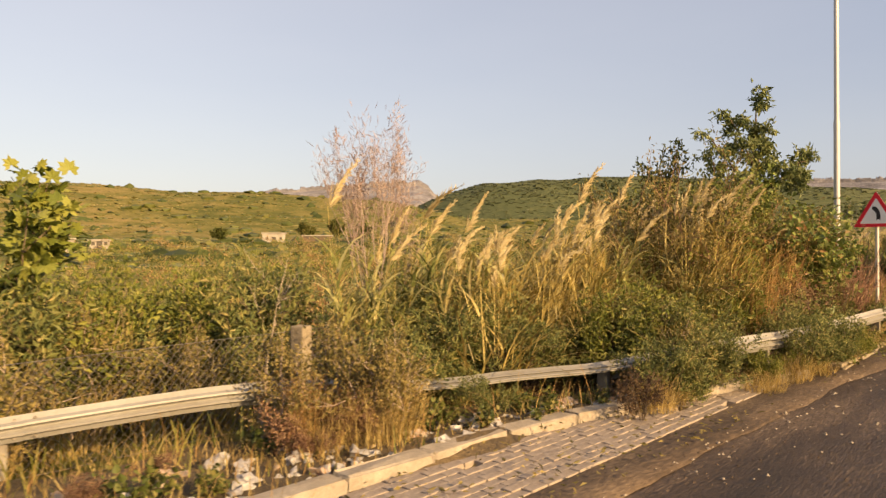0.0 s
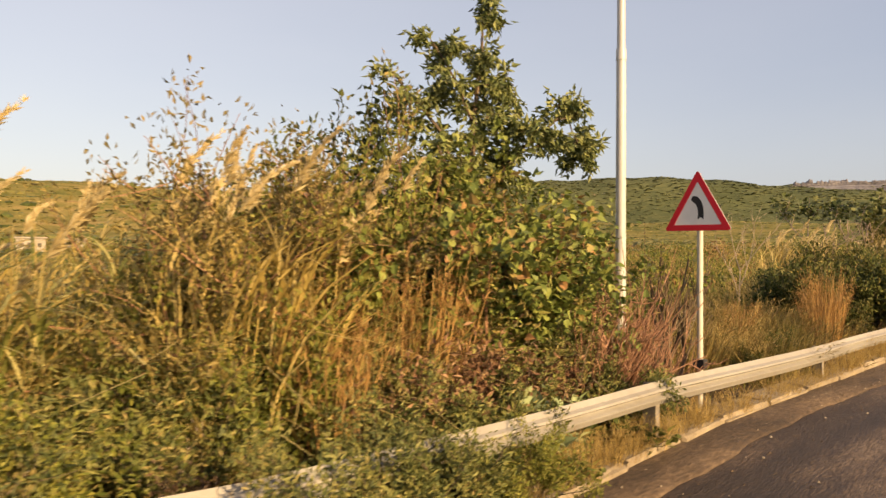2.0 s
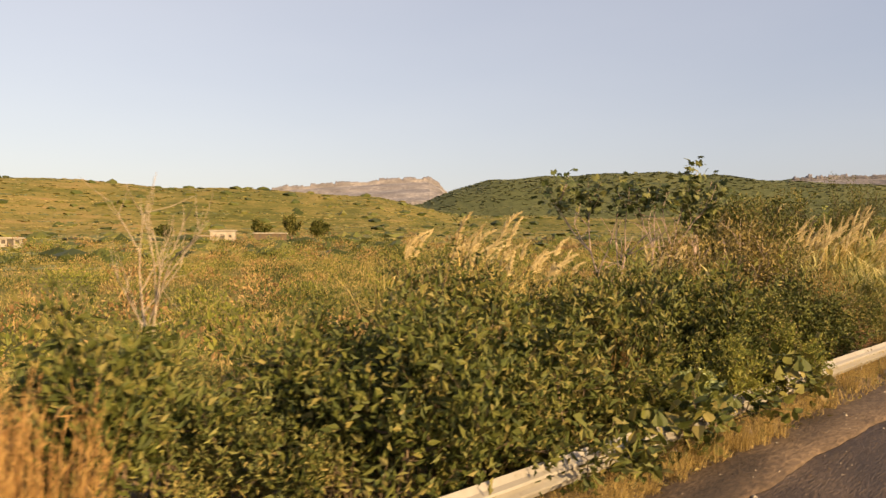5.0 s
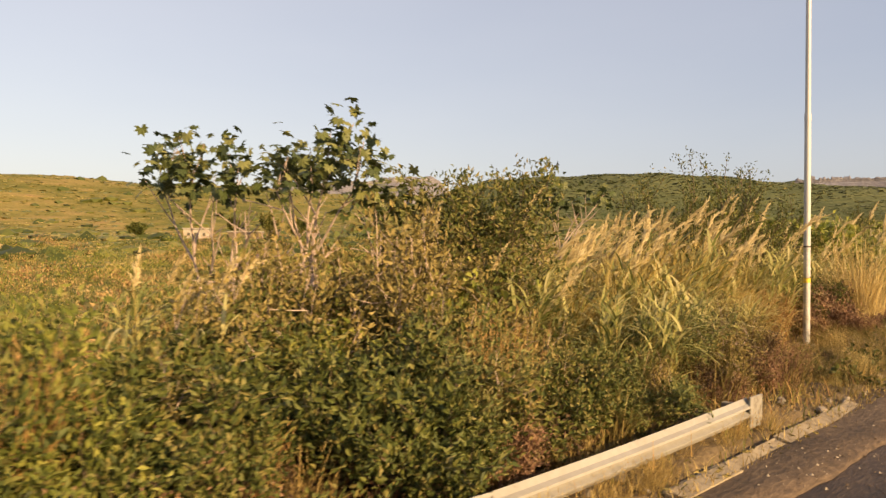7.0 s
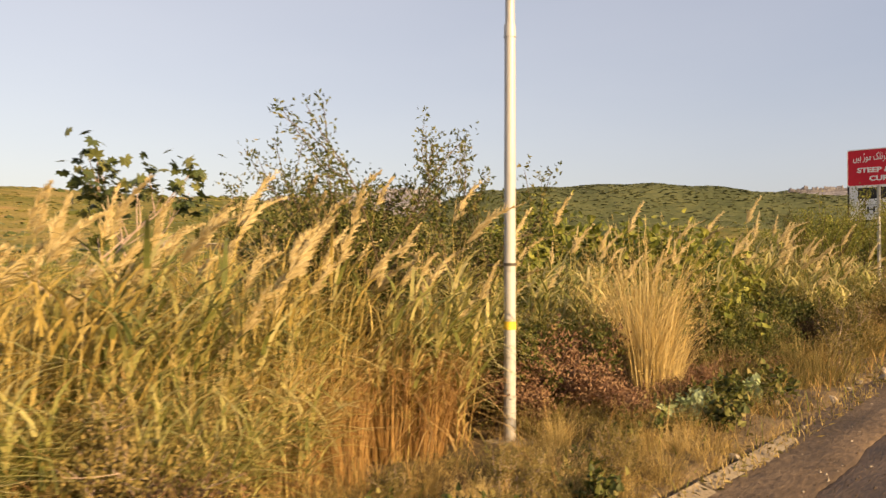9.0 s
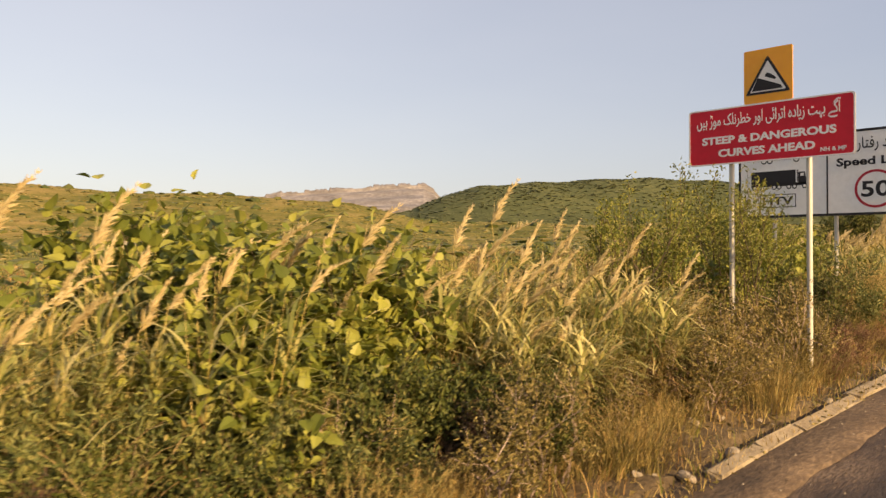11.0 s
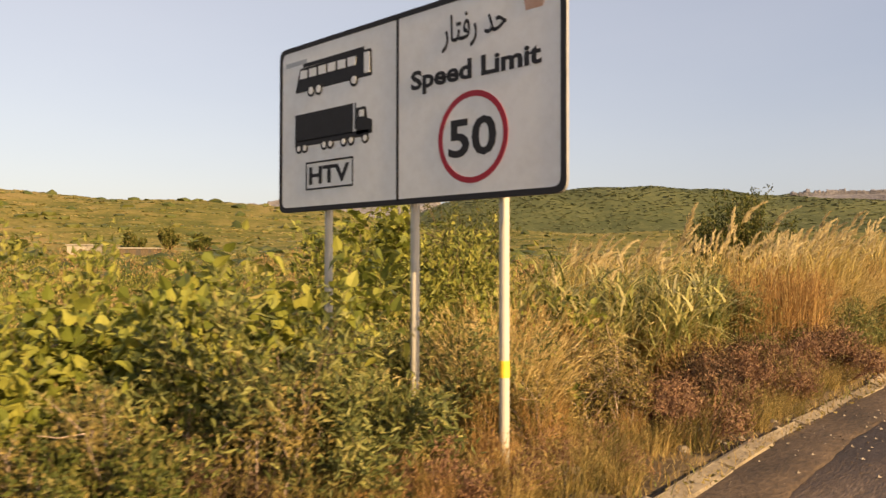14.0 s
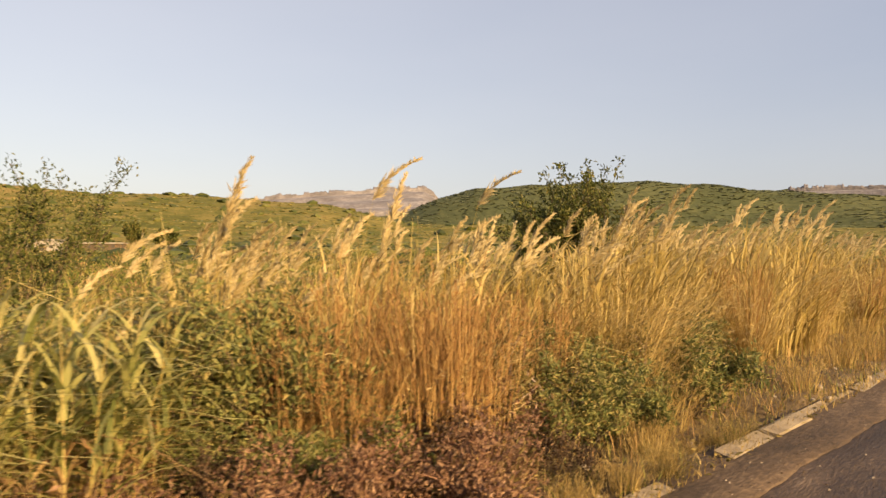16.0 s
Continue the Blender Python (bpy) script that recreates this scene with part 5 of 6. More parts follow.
golden_tuft.put(39.95, 3.5, 0.6, tall=1.3)
zone(low_green, 38.6, 41.8, 2.75, 3.2, 7, 0.8, 1.3)
zone(scrub, 41, 44, 3.6, 5.5, 7, 0.7, 1.0)
zone(reed_green, 41.5, 43.5, 4.4, 5.2, 4, 0.8, 0.95)
zone(reed_green, 41, 46, 5, 7, 7, 0.95, 1.15)
# --- before the boards
zone(broad_plant, 42.6, 44.5, 4.3, 6.0, 11, 0.95, 1.3)
zone(broad_plant, 43.0, 44.6, 5.6, 7.4, 6, 1.5, 1.75)
zone(scrub, 44.8, 47.4, 5.4, 6.8, 9, 1.35, 1.65)
zone(reed_green, 45.3, 47.4, 3.7, 4.5, 8, 0.75, 0.9)
zone(scrub_dk, 43.5, 45, 3.8, 4.6, 3, 0.7, 0.9)
zone(reed_green, 44.9, 48.2, 4.3, 5.4, 12, 0.88, 1.02)
zone(reed_green, 44.8, 48.0, 3.5, 4.3, 9, 0.6, 0.8)
zone(reed_gold, 46.8, 49.5, 5.2, 6.8, 7, 0.85, 1.0)
zone(olive_bush, 43, 49.5, 3.0, 3.9, 12, 0.6, 0.9)
zone(straw_tuft, 43, 50, 2.7, 3.6, 14, 0.45, 0.7)
zone(scrub_lt, 48.2, 52, 4.6, 5.8, 4, 1.0, 1.3)
zone(olive_bush, 47.8, 52, 4.3, 5.6, 7, 1.0, 1.5)
zone(olive_bush, 48.5, 53.5, 3.2, 4.2, 9, 0.7, 1.0)
zone(rust_weed, 49.5, 56, 2.8, 3.6, 12, 0.6, 0.95)
zone(straw_tuft, 50, 60, 2.75, 3.4, 16, 0.4, 0.6)
zone(broad_plant, 50.8, 54.4, 4.5, 6.2, 11, 0.95, 1.3)
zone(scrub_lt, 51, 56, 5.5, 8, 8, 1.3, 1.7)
zone(scrub, 53.2, 55.0, 4.2, 4.8, 5, 0.7, 0.95)
zone(straw_tuft, 53.0, 56.3, 3.0, 3.9, 13, 0.5, 0.75)
zone(orange_tuft, 54.5, 57.2, 3.3, 4.0, 6, 0.45, 0.6)
zone(broad_plant, 55.6, 57.4, 4.4, 5.2, 4, 0.7, 0.9)
zone(scrub_lt, 55.6, 58.0, 5.4, 6.6, 6, 1.3, 1.7)
zone(olive_bush, 55.3, 57.4, 3.5, 4.3, 5, 0.7, 0.9)
zone(scrub, 52.2, 57.4, 3.6, 5.2, 8, 0.9, 1.2)
zone(orange_tuft, 56.3, 57.4, 4.3, 5.0, 3, 0.95, 1.15)
# --- golden stretch at the end
zone(reed_green, 57.3, 60, 4.2, 5.4, 7, 0.9, 1.05, which=3)
zone(reed_green, 57.5, 60, 4.4, 5.4, 3, 0.9, 1.0, which=1)
for gx, gy in ((55.75, 3.95), (56.0, 4.15), (55.5, 4.2)):
    golden_tuft.put(gx, gy, 0.95)
zone(scrub, 60.0, 61.2, 3.7, 4.2, 4, 0.5, 0.75)
for gx, gy in ((60.9, 5.0), (61.9, 5.15), (62.5, 5.0), (63.3, 5.3)):
    tall_plume.put(gx, gy, 0.98)
zone(straw_tuft, 58.0, 65.0, 2.75, 3.1, 20, 0.25, 0.4)
zone(olive_tuft, 58.0, 65.0, 2.75, 3.1, 14, 0.25, 0.4)
zone(rust_weed, 57.0, 62.5, 2.95, 3.8, 13, 0.85, 1.25)
zone(scrub, 60.2, 64.8, 3.3, 3.9, 6, 0.55, 0.8)
zone(orange_tuft, 60.9, 63.4, 3.7, 4.3, 9, 1.05, 1.25)
zone(golden_tuft, 62, 72, 3.9, 4.8, 10, 0.95, 1.15)
zone(reed_gold, 60.5, 72, 4.4, 6.2, 26, 1.05, 1.3)
zone(reed_gold, 61, 82, 6, 9, 26, 1.1, 1.4)
zone(straw_tuft, 60, 72, 3.0, 4.2, 14, 0.6, 0.9)
zone(orange_tuft, 64, 76, 4.0, 5.5, 8, 1.0, 1.3)
zone(reed_gold, 70, 90, 4.0, 6.5, 16, 1.0, 1.3)
zone(scrub, 63.2, 66.5, 3.6, 4.4, 4, 0.8, 1.1)
zone(olive_bush, 62.5, 67, 3.4, 4.2, 6, 0.7, 1.0)


# the low dark shrubs of this run stand in for foreground shade
zone(scrub_dk, 24.5, 31.5, 3.0, 3.5, 9, 0.55, 0.8)
zone(reed_green, 31.8, 35.8, 3.5, 4.2, 9, 0.62, 0.8, which=3)
zone(rust_weed, 31.5, 34.8, 2.9, 3.6, 8, 0.6, 0.9)
zone(rust_weed, 35.4, 37.8, 2.6, 3.4, 4, 0.28, 0.42)
zone(olive_tuft, 31, 34.8, 2.9, 3.9, 8, 0.7, 1.0)
zone(olive_tuft, 34.4, 39.2, 2.3, 3.8, 26, 0.32, 0.52)
zone(olive_tuft, 39.2, 43.0, 2.6, 3.2, 8, 0.3, 0.5)
zone(olive_tuft, 41, 50, 2.8, 3.8, 18, 0.6, 1.0)
zone(scrub_dk, 44, 48.5, 3.2, 3.9, 6, 0.5, 0.7)
zone(olive_tuft, 50, 62, 2.9, 3.7, 18, 0.5, 0.8)
zone(scrub_dk, 49.5, 53.5, 3.6, 4.4, 6, 0.6, 0.85)


# --- dark withered weeds added as shade in the gaps between taller plants
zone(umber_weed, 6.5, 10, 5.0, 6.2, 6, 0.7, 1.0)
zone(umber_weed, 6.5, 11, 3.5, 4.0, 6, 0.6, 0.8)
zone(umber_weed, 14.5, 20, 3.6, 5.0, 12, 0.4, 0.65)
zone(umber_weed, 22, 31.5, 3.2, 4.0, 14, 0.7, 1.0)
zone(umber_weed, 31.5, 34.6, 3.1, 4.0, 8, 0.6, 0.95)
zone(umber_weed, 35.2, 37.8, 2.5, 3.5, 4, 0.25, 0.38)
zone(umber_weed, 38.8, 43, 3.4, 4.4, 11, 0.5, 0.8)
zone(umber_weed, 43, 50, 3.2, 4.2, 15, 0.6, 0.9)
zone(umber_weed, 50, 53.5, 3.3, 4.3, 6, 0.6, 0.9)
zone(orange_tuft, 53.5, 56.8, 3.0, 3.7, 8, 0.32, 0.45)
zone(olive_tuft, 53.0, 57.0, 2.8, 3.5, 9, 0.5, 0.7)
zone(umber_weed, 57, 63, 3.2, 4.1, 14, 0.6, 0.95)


# --- single trees and bushes
def limb(rng, a, c, sag, r, twigs, n=7, twig=0.28):
    """A limb from a to c that droops by sag, with side twigs from the second third on."""
    a, c = np.array(a, float), np.array(c, float)
    pts, tips, stems = [], [], []
    for i in range(n + 1):
        t = i / n
        p = a + (c - a) * t + np.array([0, 0, sag * math.sin(math.pi * t)]) + rng.normal(0, 0.02, 3) * (0 < i)
        pts.append((p, r * (1 - 0.8 * t) + 0.003))
    way = (c - a) / np.linalg.norm(c - a)
    for k in range(twigs):
        t = 0.3 + 0.7 * (k + rng.random()) / twigs
        p = pts[min(int(t * n), n)][0]
        s, tp = grow(rng, p, way * 0.6 + rng.normal(0, 0.7, 3), twig * rng.uniform(0.6, 1.2), 0.006, 1, 2, 0.6, 0.15, -0.15)
        stems += s
        tips += tp
    return [pts] + stems, tips


def tree_a():
    rng = np.random.default_rng(7)
    stems, tips = [], []
    for a, c, sag, r, twigs, tw in (((0, 0, 0), (0.06, 0, 2.3), 0.03, 0.055, 0, 0), ((0.06, 0, 2.25), (0.27, -0.03, 4.1), 0.0, 0.03, 15, 0.22),
                                    ((0.05, 0, 2.2), (-0.5, 0.45, 3.35), 0.12, 0.024, 9, 0.26), ((0.06, 0, 2.0), (0.85, -0.62, 3.0), 0.16, 0.026, 15, 0.28),
                                    ((0.06, 0, 1.9), (0.45, 0.3, 2.75), 0.1, 0.02, 8, 0.25), ((0.03, 0, 1.7), (-0.6, -0.2, 2.6), 0.1, 0.02, 9, 0.28),
                                    ((0.12, 0, 2.9), (-0.2, 0.25, 3.7), 0.06, 0.016, 7, 0.22), ((0.14, 0, 2.7), (0.55, -0.1, 3.35), 0.08, 0.014, 5, 0.22)):
        s, t = limb(rng, a, c, sag, r, twigs, twig=tw)
        stems += s
        tips += t
    # a thin whip that carries one hanging cluster of leaves at its end
    s, _ = limb(rng, (0.8, -0.58, 3.0), (1.62, -0.22, 2.72), 0.14, 0.007, 0)
    stems += s
    s, t = limb(rng, (1.3, -0.38, 2.86), (1.82, -0.08, 2.7), 0.03, 0.006, 10, twig=0.16)
    stems += s
    tips += t
    return stems, scatter_leaves(rng, tips, 5, 0.1, 0.042, 0.035, -0.5)


def plant_tree(name, label, category, x, y, stems, lvs, mat, stem_mat, scale=1.0, turn=0.0, extra=(), group=""):
    z = float(verge_z(x, y)) - 0.05
    ob = thing(name, pose(x, y, z, 0, 0, turn) @ Matrix.Diagonal((scale, scale, scale, 1)), label, category, group)
    np_part("trunk", tubes(stems, 5), stem_mat, ob)
    if lvs is not None:
        np_part("crown", lvs, mat, ob)
    for nm, vf, mt in extra:
        np_part(nm, vf, mt, ob)
    return ob


st, lv = tree_a()
plant_tree("tree", "slender dark green tree rising from a creeper mound", "tree", 12.75, 4.8, st, lv, M["tree_leaf"], M["bark"])


def bare_tree(seed, height, radius, depth=4, spread=0.32, up=0.35, lean=(0, 0)):
    rng = np.random.default_rng(seed)
    return grow(rng, (0, 0, 0), (lean[0], lean[1], 1), height * 0.42, radius, depth, 2, spread, 0.07, up, shrink=0.7)


st, tips = [[((0, 0, 0), 0.04), ((0.02, 0, 0.6), 0.035), ((0, 0.02, 1.2), 0.03)]], []
for i in range(7):
    a = i * 0.9
    s, t = grow(np.random.default_rng(500 + i), (0, 0.02, 0.6 + 0.08 * i), (0.3 * math.cos(a), 0.3 * math.sin(a), 1), 1.05, 0.010, 3, 2, 0.3, 0.06, 0.3, shrink=0.66)
    st += s
    tips += t
rng0 = np.random.default_rng(4)
plant_tree("bare_tree", "leafless pinkish-grey tree with fine upright twigs", "tree", 6.25, 6.85, st, scatter_leaves(rng0, tips, 2, 0.12, 0.005, 0.05, 0.5), M["twiglet"], M["grey_twig"])
for x, y, h, sd in ((4.85, 6.95, 2.1, 22), (21.0, 5.5, 2.9, 23), (16.2, 4.3, 1.2, 24)):
    st, tips = bare_tree(sd, h, 0.02, 3, 0.5, 0.15)
    plant_tree("bare_sapling", "small leafless pale-stemmed sapling", "tree", x, y, st, None, None, M["pale_bark"], group="bare saplings")
rust_thicket = Kind("twig_thicket", "reddish-brown leafless twig thicket behind the barrier", "shrub", "twig thickets",
                    [fan_maker(140 + i, 70, 1.15, 0.55, M["coral_twig"]) for i in range(3)])
for gx, gy, gs, gt in ((13.2, 3.65, 1.0, 1.4), (13.55, 3.8, 1.0, 1.4), (13.85, 3.5, 0.8, 1.3), (14.2, 3.9, 0.55, 1.2), (12.2, 3.65, 0.7, 0.8), (11.5, 3.7, 0.65, 0.8), (15.1, 4.1, 0.5, 0.9), (12.75, 3.9, 0.75, 0.9)):
    rust_thicket.put(gx, gy, gs, tall=gt)
dark_twigs = Kind("withered_vines", "dark withered vines hanging under the creeper mound", "shrub", "withered vines",
                  [fan_maker(145 + i, 60, 1.1, 0.9, M["bark"]) for i in range(2)])
for gx, gy, gs in ((11.3, 3.95, 0.9), (11.9, 3.9, 1.0), (12.5, 3.85, 0.95), (12.95, 4.0, 0.9), (10.7, 4.0, 0.8)):
    dark_twigs.put(gx, gy, gs)
for gx, gy, gs in ((12.0, 3.42, 1.0), (12.35, 3.33, 0.85), (11.6, 3.5, 0.9), (24.9, 2.98, 1.0), (25.35, 3.0, 0.8), (24.5, 3.1, 0.7), (40.4, 2.9, 0.55)):
    milkweed.put(gx, gy, gs)
rng0 = np.random.default_rng(6)
st, tips = [], []
for i, (a, ln) in enumerate(((0.3, 0.62), (1.9, 0.55), (3.4, 0.7), (5.0, 0.5), (4.2, 0.6))):
    s, t = grow(np.random.default_rng(610 + i), (0.06 * math.cos(a), 0.06 * math.sin(a), 0), (0.12 * math.cos(a), 0.12 * math.sin(a), 1), ln, 0.026, 2, 3, 0.3, 0.12, 0.35, shrink=0.6)
    st += s
    tips += t
# dark bark paints the stump as shaded; its lit stems are coral
plant_tree("pollard_stump", "cut-back multi-stemmed stump, darkened as if shaded, sprouting a few leaves", "tree", 14.68, 3.75, st, scatter_leaves(rng0, [t for t in tips if t[0][2] > 0.95], 1, 0.05, 0.025, 0.05, 0.1), M["scrub_light"], M["bark"], 1.35)

rng0 = np.random.default_rng(8)
for x, y, h, sd, lab in ((30.1, 5.7, 3.1, 31, "dark broad-leaved shrub tree with drooping hand-shaped leaves"), (29.7, 6.9, 3.45, 36, "thin-stemmed broad-leaved shrub tree with drooping leaves"), (29.4, 6.6, 3.2, 32, "smaller broad-leaved shrub tree with hand-shaped leaves"), (30.8, 5.8, 2.75, 37, "low broad-leaved shrub tree beside a dark bush"), (30.0, 6.3, 3.35, 38, "tall thin broad-leaved shrub tree with open crown"), (35.5, 6.9, 3.35, 33, "broad-leaved shrub tree standing behind the reeds"), (36.25, 7.3, 3.3, 39, "thin broad-leaved shrub tree standing behind the reeds")):
    st, tips = grow(np.random.default_rng(sd), (0, 0, 0), (0.05, 0.0, 1), h * 0.5, 0.028, 2, 3, 0.6, 0.08, 0.2, shrink=0.55)
    st = [s for s in st if s[-1][0][2] < 3.25]
    tips = [t for t in tips if min(h, 3.3) * 0.74 < t[0][2] < 3.3]
    plant_tree("castor_tree", lab, "tree", x, y, st, scatter_leaves(rng0, tips, 7, 0.14, 0.2, 0.11, -0.95, "palmate", 7), M["broad_dark"], M["grey_twig"], group="broad-leaved trees")
st, tips = grow(np.random.default_rng(35), (0, 0, 0), (0.1, 0.0, 1), 1.4, 0.03, 2, 3, 0.5, 0.1, 0.2)
plant_tree("castor_tree", "bright green broad-leaved shrub tree above the barrier end", "tree", 2.75, 8.2, st, scatter_leaves(rng0, tips, 5, 0.2, 0.2, 0.09, -0.1, "palmate"), M["broad"], M["bark"], 1.15, group="broad-leaved trees")

for x, y, h, sd in ((56.4, 6.6, 2.8, 331), (57.2, 6.7, 2.75, 332), (56.9, 7.1, 3.0, 333), (57.6, 7.3, 2.8, 334)):
    st, tips = grow(np.random.default_rng(sd), (0, 0, 0), (0.05, 0.0, 1), h * 0.5, 0.024, 2, 3, 0.6, 0.08, 0.2, shrink=0.55)
    plant_tree("castor_tree", "yellow-green broad-leaved shrub tree above the weeds", "tree", x, y, st, scatter_leaves(rng0, tips, 6, 0.13, 0.2, 0.1, 0.0, "palmate"), M["broad"], M["bark"], group="broad-leaved trees")


def leafy_bush(name, label, x, y, height, width, leaf, mat, seed, per=7, stems=9, depth=2, group="tall bushes", lw=0.45, lean=(0, 0), cap=9.0):
    rng = np.random.default_rng(seed)
    st, tips = [], []
    for i in range(stems):
        a = rng.uniform(0, 2 * math.pi)
        k = rng.uniform(0.1, 0.8) * width / height
        s, t = grow(rng, (0.1 * math.cos(a), 0.1 * math.sin(a), 0), (k * math.cos(a) + lean[0], k * math.sin(a) + lean[1], 1), height * rng.uniform(0.4, 0.56), 0.02, depth, 2, 0.45, 0.12, 0.25)
        st += s
        tips += t
    st = [s for s in st if s[-1][0][2] < cap]
    tips = [t for t in tips if t[0][2] < cap]
    return plant_tree(name, label, "bush", x, y, st, scatter_leaves(rng, tips, per, leaf, leaf * lw, 0.05, 0.2), mat, M["bark"], group=group)


leafy_bush("tall_bush", "dark green tall bush leaning over the reeds", 32.25, 5.6, 2.7, 1.05, 0.07, M["scrub"], 41, 14, 16, lean=(0.06, 0), cap=2.6)
leafy_bush("tall_bush", "olive tall bush among the reeds", 31.4, 5.3, 1.7, 1.1, 0.06, M["scrub"], 42, 10, 12)
for x, y, h, sd in ((37.5, 6.1, 2.6, 43), (37.55, 5.3, 2.85, 44), (38.9, 5.3, 2.8, 45), (48.4, 4.6, 2.5, 46), (50.35, 4.15, 2.7, 47), (60.8, 9.3, 3.6, 48)):
    leafy_bush("wispy_bush", "wispy thin-stemmed bush with sparse small leaves", x, y, h, 0.35 if sd < 46 else 0.6, 0.055, M["scrub" if sd < 46 or sd == 48 else "scrub_light"], sd, 14 if sd < 48 else 22, 7, 2, "wispy bushes", cap=h + 0.35)
for x, y, h, sd in ((12.1, 6.6, 3.2, 53), (12.85, 6.6, 3.6, 54)):
    leafy_bush("leafy_sapling", "thin sapling with dark leaf clusters behind the thicket", x, y, h, 0.35, 0.1, M["scrub"], sd, 6, 4, 2, "leafy saplings")
leafy_bush("tall_bush", "rounded dark green bush above the golden reeds", 69.9, 8.0, 3.1, 0.9, 0.085, M["scrub"], 49, 20, 16)
leafy_bush("tall_bush", "dark green bush between reeds and golden grass", 60.9, 4.65, 1.5, 0.75, 0.065, M["fern"], 55, 10, 13)
leafy_bush("tall_bush", "dense green bush in the thicket", 23.8, 4.6, 1.75, 1.3, 0.06, M["scrub"], 50, 9, 11)
leafy_bush("tall_bush", "light green leafy bush behind the speed board", 58.0, 7.2, 1.9, 1.3, 0.08, M["scrub_light"], 51, 8, 9)
leafy_bush("tall_bush", "creeper-hung dark bush below the tree", 13.3, 4.9, 1.9, 1.4, 0.07, M["scrub"], 52, 9, 12)


# ---------------------------------------------------------------- ground cover
def cover(name, label, category, n, x0, x1, offs, height, width, mat, seed, power=1.5):
    rng = np.random.default_rng(seed)
    x = rng.uniform(x0, x1, n)
    o = offs[0] + (offs[1] - offs[0]) * rng.uniform(0, 1, n) ** power
    y = kerb_y(x) + o
    clump = 0.5 + 0.5 * np.sin(x * 1.7 + 2 * np.sin(y * 2.3)) * np.sin(y * 1.9 + x * 0.6)
    keep = rng.uniform(0, 1, n) < 0.35 + 0.65 * clump
    keep &= ~((x > 2.8) & (x < 9.8) & (y < PAVED_TO(x) + 0.15))
    x, y, o = x[keep], y[keep], o[keep]
    n = len(x)
    base = np.stack([x, y, verge_z(x, y) - 0.02], -1)
    h = height * rng.uniform(0.35, 1.0, n) * np.clip(0.35 + o * 0.8, 0.3, 1)
    vf = blades(rng, base, rng.uniform(0, 2 * math.pi, n), h, rng.uniform(0.05, 0.4, n), rng.uniform(0, 0.7, n), width * rng.uniform(0.6, 1.3, n), 3)
    tagged(np_part(name, vf, mat), label, category, kind="stuff")


cover("dry_verge_grass", "short dry straw-coloured grass over the verge", "grass", 60000, -8, 84, (0.05, 4.2), 0.3, 0.008, M["straw"], 1)
cover("green_verge_grass", "short green grass mixed into the verge", "grass", 12000, -8, 84, (0.15, 6), 0.36, 0.010, M["scrub_light"], 2)
cover("brown_verge_grass", "brown withered grass under the shrubs", "grass", 14000, -8, 84, (0.4, 6), 0.5, 0.008, M["orange_straw"], 3)
cover("tall_field_grass", "rough olive grass behind the verge", "grass", 26000, -10, 110, (3.0, 14), 1.0, 0.016, M["field"], 4, 1.0)


def litter_leaves():
    rng = np.random.default_rng(9)
    n = 9000
    x, o = rng.uniform(-6, 84, n), rng.uniform(0.02, 1.6, n) ** 1.3
    y = kerb_y(x) + o
    at = np.stack([x, y, verge_z(x, y) + rng.uniform(0.0, 0.05, n) * ((x < 2.8) | (x > 9.8)) ], -1)
    way = rng.normal(0, 1, (n, 3)) * [1, 1, 0.25]
    tagged(np_part("fallen_leaves", leaves(rng, at, way, rng.uniform(0.03, 0.08, n), rng.uniform(0.012, 0.03, n)), M["olive"]), "dry fallen leaves along the kerb", "leaf litter", kind="stuff")


litter_leaves()


def field_bushes():
    """Scrub over the fields behind: many small leafy clumps."""
    rng = np.random.default_rng(12)
    for name, mat, n, lab, big in (("field_scrub", M["field"], 800, "olive scrub spread over the field", 1.0), ("field_scrub_green", M["scrub"], 420, "dark green scrub spread over the field", 1.0), ("field_scrub_gold", M["straw"], 1100, "golden grass patches over the field", 1.0),
                                   ("field_thicket", M["scrub"], 150, "dark green thickets standing in the field", 1.9), ("field_brown_scrub", M["cane_dry"], 260, "withered brown scrub patches in the field", 1.5), ("field_light_scrub", M["scrub_light"], 260, "light green low growth over the field", 1.6)):
        b = np.radians(rng.uniform(10, 84, n))
        d = 9 + 150 * rng.uniform(0, 1, n) ** 1.6
        x = rng.uniform(0, 62, n) + d * np.sin(b) * 0.9
        y = 8 + d * np.cos(b)
        z = land_z(x, y)
        r = big * rng.uniform(0.35, 1.0, n) * (0.8 + d / 160)
        flat = 1.0 if big < 1.8 else 0.75
        per = int(100 * big)
        a = rng.normal(0, 1, (n, per, 3))
        a[..., 2] = np.abs(a[..., 2])
        a /= np.linalg.norm(a, axis=-1, keepdims=True)
        at = np.stack([x, y, z], -1)[:, None] + a * r[:, None, None] * rng.uniform(0.45, 1.0, (n, per, 1)) * np.array([1.3, 1.3, flat])
        ln = np.repeat(r / big ** 0.6 * 0.2, per) * rng.uniform(0.6, 1.3, n * per)
        up = 1.4 if name.endswith("gold") else 0.3
        way = a.reshape(-1, 3) + rng.normal(0, 0.5, (n * per, 3)) + [0, 0, up]
        tagged(np_part(name, leaves(rng, at.reshape(-1, 3), way, ln, ln * (0.14 if name.endswith("gold") else 0.5)), mat), lab, "scrub", kind="stuff")


